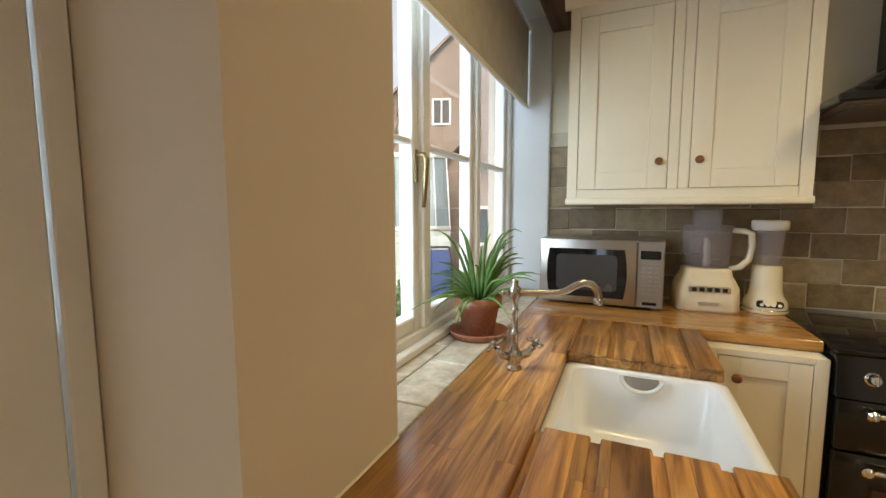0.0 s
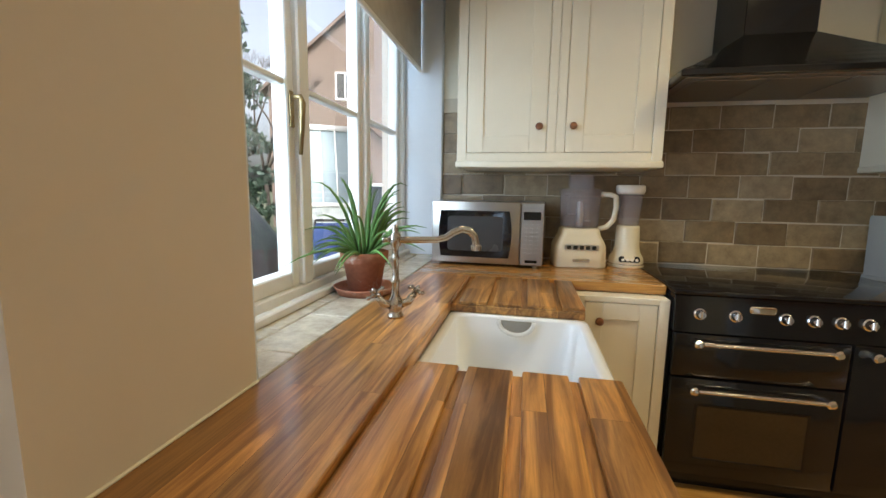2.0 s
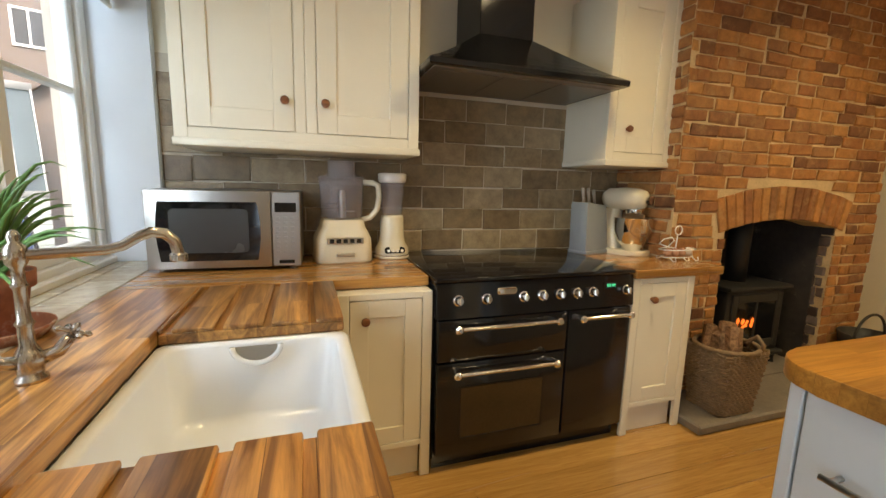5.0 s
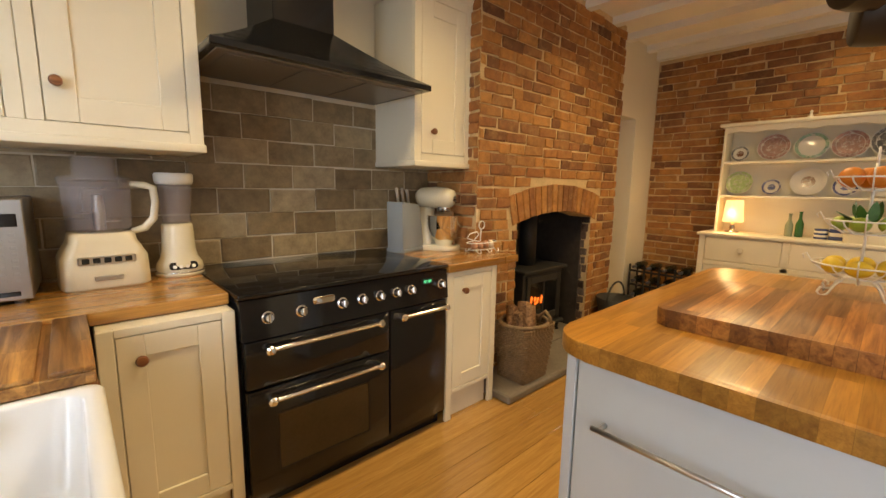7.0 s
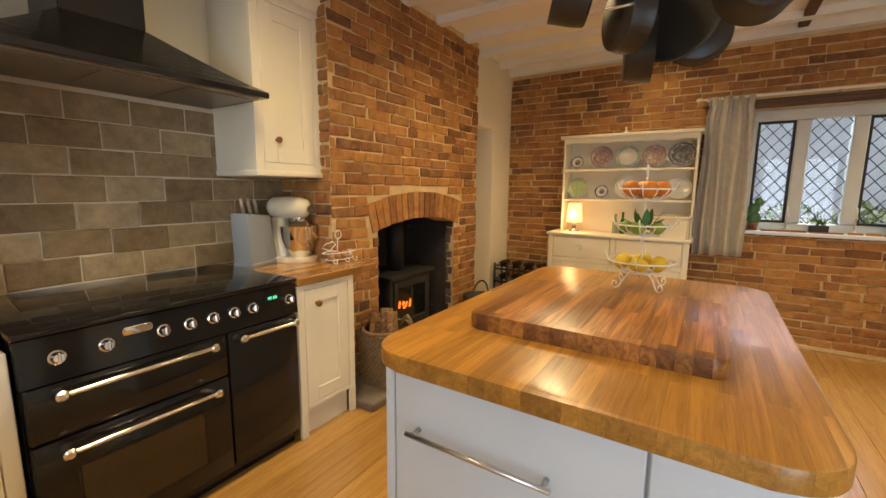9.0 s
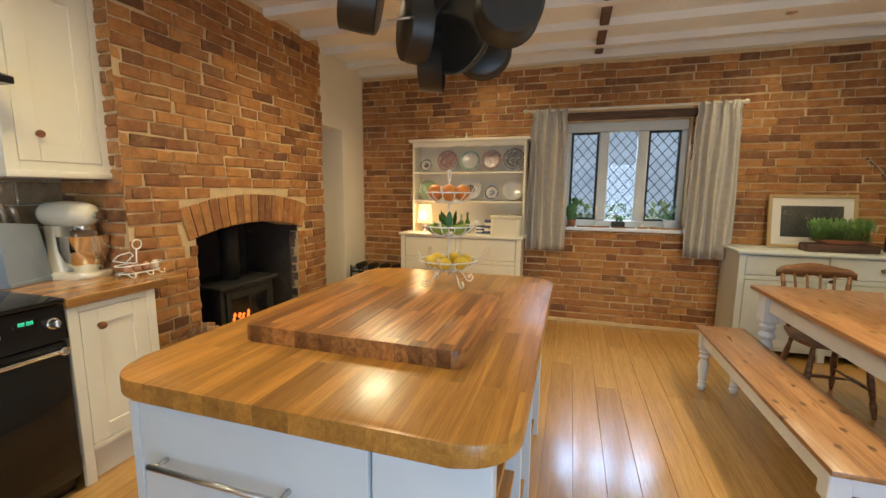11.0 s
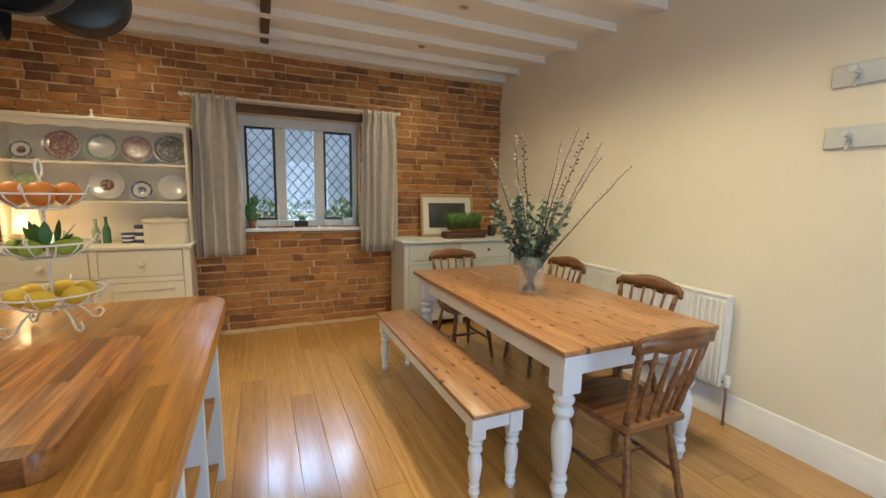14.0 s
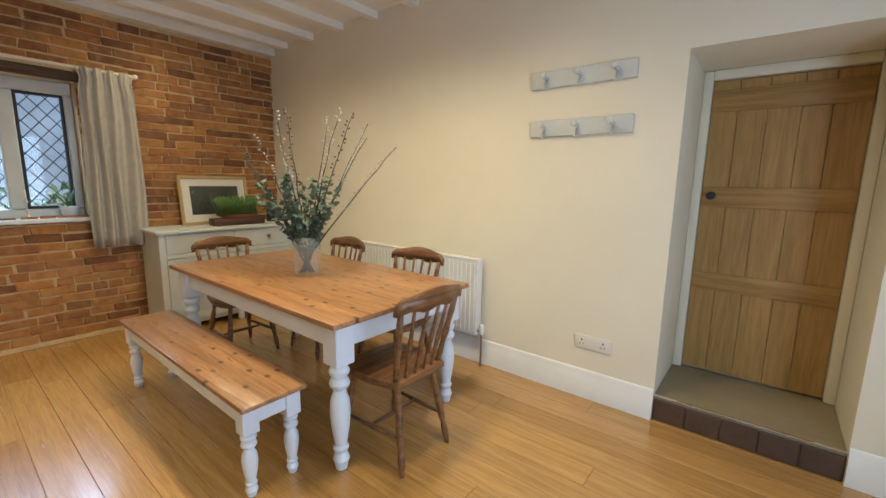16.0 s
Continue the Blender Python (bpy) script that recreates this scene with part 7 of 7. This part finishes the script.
def house(at, rz, w, d, h, rise, label, wins, wall=FAR_BRICK):
    c = thing("house", at, label, "house", rz=rz)
    b = bmesh.new()
    prism(b, [(-w / 2, 0), (w / 2, 0), (w / 2, h), (0, h + rise), (-w / 2, h)], 0, d, Matrix(((1, 0, 0, 0), (0, 0, 1, 0), (0, 1, 0, 0), (0, 0, 0, 1))))
    obj("walls", b, wall, c)
    b = bmesh.new()
    for s in (-1, 1):
        prism(b, [(s * (w / 2 + 0.3), h - 0.3 * 2 * rise / w), (0, h + rise), (0, h + rise + 0.15), (s * (w / 2 + 0.3), h - 0.3 * 2 * rise / w + 0.15)][::s], -0.2, d + 0.2, Matrix(((1, 0, 0, 0), (0, 0, 1, 0), (0, 1, 0, 0), (0, 0, 0, 1))))
    obj("roof", b, ROOF, c)
    for x, z, ww_, hh_ in wins:
        b = bmesh.new()
        for p, q in (((x, -0.06, z), (x + 0.07, 0.0, z + hh_)), ((x + ww_ - 0.07, -0.06, z), (x + ww_, 0.0, z + hh_)), ((x + 0.07, -0.06, z), (x + ww_ - 0.07, 0.0, z + 0.08)), ((x + 0.07, -0.06, z + hh_ - 0.07), (x + ww_ - 0.07, 0.0, z + hh_)),
                     ((x + ww_ / 2 - 0.03, -0.06, z + 0.08), (x + ww_ / 2 + 0.03, 0.0, z + hh_ - 0.07))):
            bx(b, p, q, 0.01)
        f_ = obj("window_frame", b, WHITE_PAINT, c)
        b = bmesh.new()
        bx(b, (x + 0.05, -0.03, z + 0.05), (x + ww_ - 0.05, -0.01, z + hh_ - 0.05))
        obj("glass", b, BLACK_GLASS, f_)


house((-5.2, 17.6, -0.2), 20, 9.0, 8.0, 5.6, 4.2, "red brick gabled neighbouring house with white windows", [(-1.9, 5.2, 0.8, 1.1), (1.4, 3.4, 1.0, 1.3), (-2.6, 1.9, 1.2, 1.4)])
house((-2.7, 9.3, -0.2), 23, 2.2, 3.0, 2.1, 0.9, "low brick outhouse with a tiled roof", [(0.1, 0.8, 0.7, 0.9)])

# bare tree
bt = thing("bare_tree", (-7.3, 12.4, -0.2), "leafless winter tree before the house", "tree")
bm = bmesh.new()
def limb(p, d, ln, r, depth, rr):
    q = p + d * ln
    tube(bm, [p, p.lerp(q, 0.5) + Vector((rr.uniform(-1, 1), rr.uniform(-1, 1), 0)) * ln * 0.06, q], [r, r * 0.8, r * 0.6], 5)
    if depth:
        for k in range(3):
            limb(q, (d + Vector((rr.uniform(-0.7, 0.7), rr.uniform(-0.7, 0.7), rr.uniform(-0.1, 0.5)))).normalized(), ln * 0.68, r * 0.58, depth - 1, rr)
limb(Vector((0, 0, 0)), Vector((0.05, 0, 1)), 2.0, 0.10, 5, random.Random(6))
obj("trunk_and_limbs", bm, surface("grey_winter_bark", (0.11, 0.085, 0.07), 0.9, var=0.25, bump=0.3), bt)

# covered grill and blue bag on the patio
gc = thing("covered_grill", (-1.2, 3.1, -0.15), "patio grill under a crumpled dark grey cover", "grill")
bm = bmesh.new()
n = 40
prev = None
for j in range(13):
    f = j / 12
    z = 1.38 * f
    rw, rd2 = 0.44 - 0.05 * f - (0.16 * max(0, f - 0.85) / 0.15), 0.36 - 0.04 * f - (0.14 * max(0, f - 0.85) / 0.15)
    ring = []
    for k in range(n):
        a = 2 * math.pi * k / n
        wv = 1 + 0.07 * (1 - f * 0.7) * math.sin(a * 7 + 2 * math.sin(f * 4)) + 0.04 * math.sin(a * 13 + f * 5)
        ring.append(bm.verts.new((rw * wv * math.cos(a), rd2 * wv * math.sin(a), z)))
    if prev:
        for k in range(n):
            bm.faces.new((prev[k], prev[(k + 1) % n], ring[(k + 1) % n], ring[k]))
    prev = ring
bm.faces.new(prev)
obj("cover", bm, surface("dark_vinyl_cover", (0.06, 0.062, 0.07), 0.35, var=0.3, scale=6, bump=0.2, bscale=20), gc)
bc = thing("garden_chair", (-1.25, 4.9, -0.15), "folded blue garden chair standing on the patio", "chair", rz=30)
bm = bmesh.new()
for x in (-0.22, 0.22):
    tube(bm, [(x, 0.1, 0), (x, 0, 0.9), (x * 0.8, -0.03, 1.15)], 0.014, 8)
    tube(bm, [(x, -0.2, 0), (x, 0.05, 0.7)], 0.014, 8)
tube(bm, [(-0.176, -0.03, 1.15), (0.176, -0.03, 1.15)], 0.014, 8)
obj("frame", bm, BLACK_IRON, bc)
bm = bmesh.new()
bx(bm, (-0.2, -0.03, 0.45), (0.2, -0.005, 1.12), 0.01)
obj("canvas", bm, surface("blue_canvas", (0.05, 0.09, 0.24), 0.8, var=0.15), bc)

# street side of the leaded window
tagged(solid("road", [((10.5, -60, -0.2), (15.5, 60, -0.17))], surface("wet_asphalt", (0.05, 0.05, 0.052), 0.6, var=0.2)), "wet asphalt road past the house", "", "", "structure")
hs = thing("hedge", (9.6, 0, -0.2), "tall green hedge between the house and road", "hedge")
bm = bmesh.new()
for k in range(60):
    leafy(bm, (gr.uniform(-0.2, 0.2), gr.uniform(-4, 4), gr.uniform(0.4, 1.25)), (0.4, 0.5, 0.35), 130, gr, 0.06)
bx(bm, (-0.15, -4.2, 0), (0.2, 4.2, 1.1))
tagged(obj("foliage", bm, HEDGE, hs, smooth=False), "", kind="stuff")
# assumed house, tall enough to mask the sky; its blue-grey mimics bluish daylight
house((34.0, -1.0, -0.2), -90, 22.0, 8.0, 4.6, 4.5, "assumed pale blue-grey house across the road", [], surface("blue_backdrop_tint", (0.34, 0.41, 0.50), 0.9, var=0.3, scale=0.6))

# ---- pieces of walls and floor ----
def brick_mesh(length, height, depth, mat, rng, rough=0.004, name="brick"):
    """Seen from the front, -y: a chamfered piece with uneven corners."""
    bm = bmesh.new()
    rings = []
    for y, ins in ((0.0, 0.0), (-depth * 0.55, 0.0), (-depth, 0.005)):
        ring = []
        for sx, sz in ((0, 0), (1, 0), (1, 1), (0, 1)):
            jx, jz = rng.uniform(-rough, rough), rng.uniform(-rough, rough)
            ring.append(bm.verts.new((sx * length + (ins if sx == 0 else -ins) + jx, y + rng.uniform(-rough, rough) * 0.5 * (ins > 0), sz * height + (ins if sz == 0 else -ins) + jz)))
        rings.append(ring)
    for a, b in zip(rings, rings[1:]):
        for k in range(4):
            bm.faces.new((a[k], a[(k + 1) % 4], b[(k + 1) % 4], b[k]))
    bm.faces.new(rings[-1])
    me = bpy.data.meshes.new(name)
    bm.to_mesh(me)
    bm.free()
    me.materials.append(mat)
    return me


def lay(parent, m, width, height, course, kinds, depth, mat, skip, single, name, label, rng, gap=0.014, bond=None, rough=0.007):
    """Courses of pieces over a face whose lower left corner is m. Pieces for which single() holds become parts; the rest are joined."""
    cache, rest, count = {}, bmesh.new(), 0
    z, row = 0.0, 0
    while z + course * 0.6 < height:
        u = -rng.random() * kinds[0] if bond is None else -bond * (row % 2)
        while u < width:
            ln = rng.choice(kinds)
            a, b = max(u, 0), min(u + ln - gap * 0.75, width)
            u += ln
            if b - a < 0.03:
                continue
            if skip(a, b, z, z + course):
                # keep what is left of the piece beside an opening
                cuts = [(a, b - 0.015 * k) for k in range(1, 15)] + [(a + 0.015 * k, b) for k in range(1, 15)]
                cuts = [(p, q) for p, q in cuts if q - p > 0.035 and not skip(p, q, z, z + course)]
                if not cuts:
                    continue
                a, b = max(cuts, key=lambda c: c[1] - c[0])
            key = (round((b - a) * 50) / 50, rng.randrange(4))
            if key not in cache:
                cache[key] = brick_mesh(b - a, course - gap, depth, mat, rng, rough, name)
            place = m @ Matrix.Translation((a, rng.uniform(-0.003, 0.002), z + gap * 0.5 + rng.uniform(-0.0035, 0.0035)))
            if count < 300 and single(a, z):
                ob = new(name, cache[key])
                ob.parent = parent
                ob.matrix_basis = place
                count += 1
            else:
                n0 = len(rest.verts)
                rest.from_mesh(cache[key])
                rest.verts.ensure_lookup_table()
                bmesh.ops.transform(rest, matrix=place, verts=rest.verts[n0:])
        z += course
        row += 1
    if len(rest.verts):
        tagged(obj(name + "work", rest, mat, parent, smooth=False), label, "", "", "stuff")


rng = random.Random(5)
# east wall, looking along +x: u runs towards -y
def east_skip(a, b, z0, z1):
    y1, y0 = 2.89 - a, 2.89 - b
    return y0 < 0.54 and y1 > -0.62 and z1 > 1.03 and z0 < 2.14
lay(wall_east, pose(EX, 2.89, 0.035, 0, 0, -90), 2.89 - SY, 2.68, 0.0735, [0.225, 0.225, 0.24, 0.11, 0.165], 0.009, BRICK, east_skip,
    lambda a, z: z < 1.05 and 1.75 < a < 4.4, "brick", "red handmade bricks in lime mortar", rng)
breast = bpy.data.objects["chimney_breast"]
span, rise = FX1 - FX0 + 0.12, 0.085
rad = (span * span / 4 + rise * rise) / (2 * rise)
cx, cz = (FX0 + FX1) / 2, 1.155 - rad
half = math.asin(span / 2 / rad)
def breast_skip(a, b, z0, z1):
    x0, x1 = CH_X0 + a, CH_X0 + b
    if x1 <= FX0 - 0.09 or x0 >= FX1 + 0.09:
        return False
    near = min(max(cx, x0), x1) - cx
    crown = cz + math.sqrt((rad + 0.222) ** 2 - near * near)
    return z0 < crown and (z1 > 1.05 or (x1 > FX0 - 0.085 and x0 < FX1 + 0.085))
lay(breast, pose(CH_X0, CH_Y, 0.0), CH_X1 - CH_X0, 2.77, 0.0745, [0.225, 0.225, 0.24, 0.11, 0.17], 0.009, BRICK, breast_skip, lambda a, z: z < 2.3, "brick", "red handmade bricks of the chimney breast", rng)
lay(breast, pose(CH_X0, 3.32, 0.92, 0, 0, -90), 0.5, 1.85, 0.0745, [0.115, 0.23], 0.012, BRICK, lambda *q: False, lambda a, z: False, "brick", "red handmade bricks on the side of the breast", rng)
# inner jambs of the fireplace and short courses beside the opening
for x, w, zt in ((FX0 - 0.085, 0.085, 1.04), (FX1, 0.085, 1.04)):
    lay(breast, pose(x, CH_Y, 0.0), w, zt, 0.0745, [0.5], 0.009, BRICK, lambda *q: False, lambda a, z: False, "brick", "red brick closers beside the fireplace", rng)
lay(breast, pose(FX1, 3.39, 0.06, 0, 0, -90), 0.55, 1.1, 0.0745, [0.23, 0.115], 0.012, masonry("sooty_brick", [(0.0, (0.03, 0.022, 0.018)), (0.5, (0.075, 0.04, 0.028)), (1.0, (0.16, 0.12, 0.10))]),
    lambda *q: False, lambda a, z: False, "brick", "smoke-stained bricks of the fireplace cheek", rng)
# segmental arch of bricks on end
arch_shapes = [brick_mesh(0.064, 0.215, 0.012, BRICK, rng, 0.003) for k in range(4)]
NV = 17
for k in range(NV):
    a = -half + 2 * half * (k + 0.5) / NV
    ob = new("brick", arch_shapes[k % 4])
    ob.parent = breast
    ob.matrix_basis = pose(cx + rad * math.sin(a), CH_Y - 0.002, cz + rad * math.cos(a), 0, math.degrees(a), 0) @ Matrix.Translation((-0.032, 0, 0))
bm = bmesh.new()
top = [(cx + rad * math.sin(-half + 2 * half * k / 12), cz + rad * math.cos(-half + 2 * half * k / 12)) for k in range(13)]
prism(bm, [(FX1 + 0.05, 1.36), (FX0 - 0.05, 1.36)] + top, 0, 0.2, Matrix(((1, 0, 0, 0), (0, 0, 1, CH_Y - 0.001), (0, 1, 0, 0), (0, 0, 0, 1))))
tagged(obj("arch_backing", bm, MORTAR, breast), "mortar of the arch", "", "", "stuff")

# stone tiles behind the cooker
tiles = structure("backsplash", [((WX + 0.005, 3.308, 0.92), (CH_X0, 3.3195, 1.90))], GROUT, "tumbled brown stone tiles with pale grout")
lay(tiles, pose(WX + 0.005, 3.308, 0.925), CH_X0 - WX - 0.005, 0.97, 0.128, [0.262], 0.0045, TILE, lambda *q: False, lambda a, z: True, "tile", "stone tiles", rng, gap=0.007, bond=0.131, rough=0.0022)
# limestone sill tiles, laid flat
sill = structure("window_sill", [((0.05, 1.412, 0.895), (WX - 0.002, 3.268, 0.912))], GROUT, "honed limestone tiles on the window sill")
for i in range(-1, 6):
    for j, (x0, x1) in enumerate(((0.053, 0.168), (0.173, 0.313))):
        off = 0.155 * (j % 2)
        a, b = max(1.414, 1.414 + i * 0.31 + off), min(3.266, 1.414 + (i + 1) * 0.31 + off - 0.005)
        if b - a > 0.03:
            bm = bmesh.new()
            bx(bm, (x0, a, 0.912), (x1, b, 0.921), 0.003)
            obj("tile", bm, LIMESTONE, sill, smooth=False)
# floor boards along x
frng = random.Random(11)
board_shapes = {}
y = SY - 0.134
while y < 3.3:
    w = 0.158
    x = -0.05 - frng.random() * 1.6
    while x < EX - 0.03:
        ln = frng.choice([1.4, 1.8, 2.2])
        a, b = max(x, -0.05), min(x + ln, EX - 0.005)
        if b - a > 0.05:
            key = round(b - a, 2)
            if key not in board_shapes:
                bm = bmesh.new()
                bx(bm, (0.0006, 0.0008, -0.016), (b - a - 0.0006, w - 0.0008, 0.0), 0.0013)
                me = bpy.data.meshes.new("floor_board")
                bm.to_mesh(me)
                bm.free()
                me.materials.append(FLOOR_OAK)
                board_shapes[key] = me
            ob = new("floor_board", board_shapes[key])
            ob.parent = floor
            ob.matrix_basis = pose(a, y, frng.uniform(-0.0006, 0.0))
        x += ln
    y += w
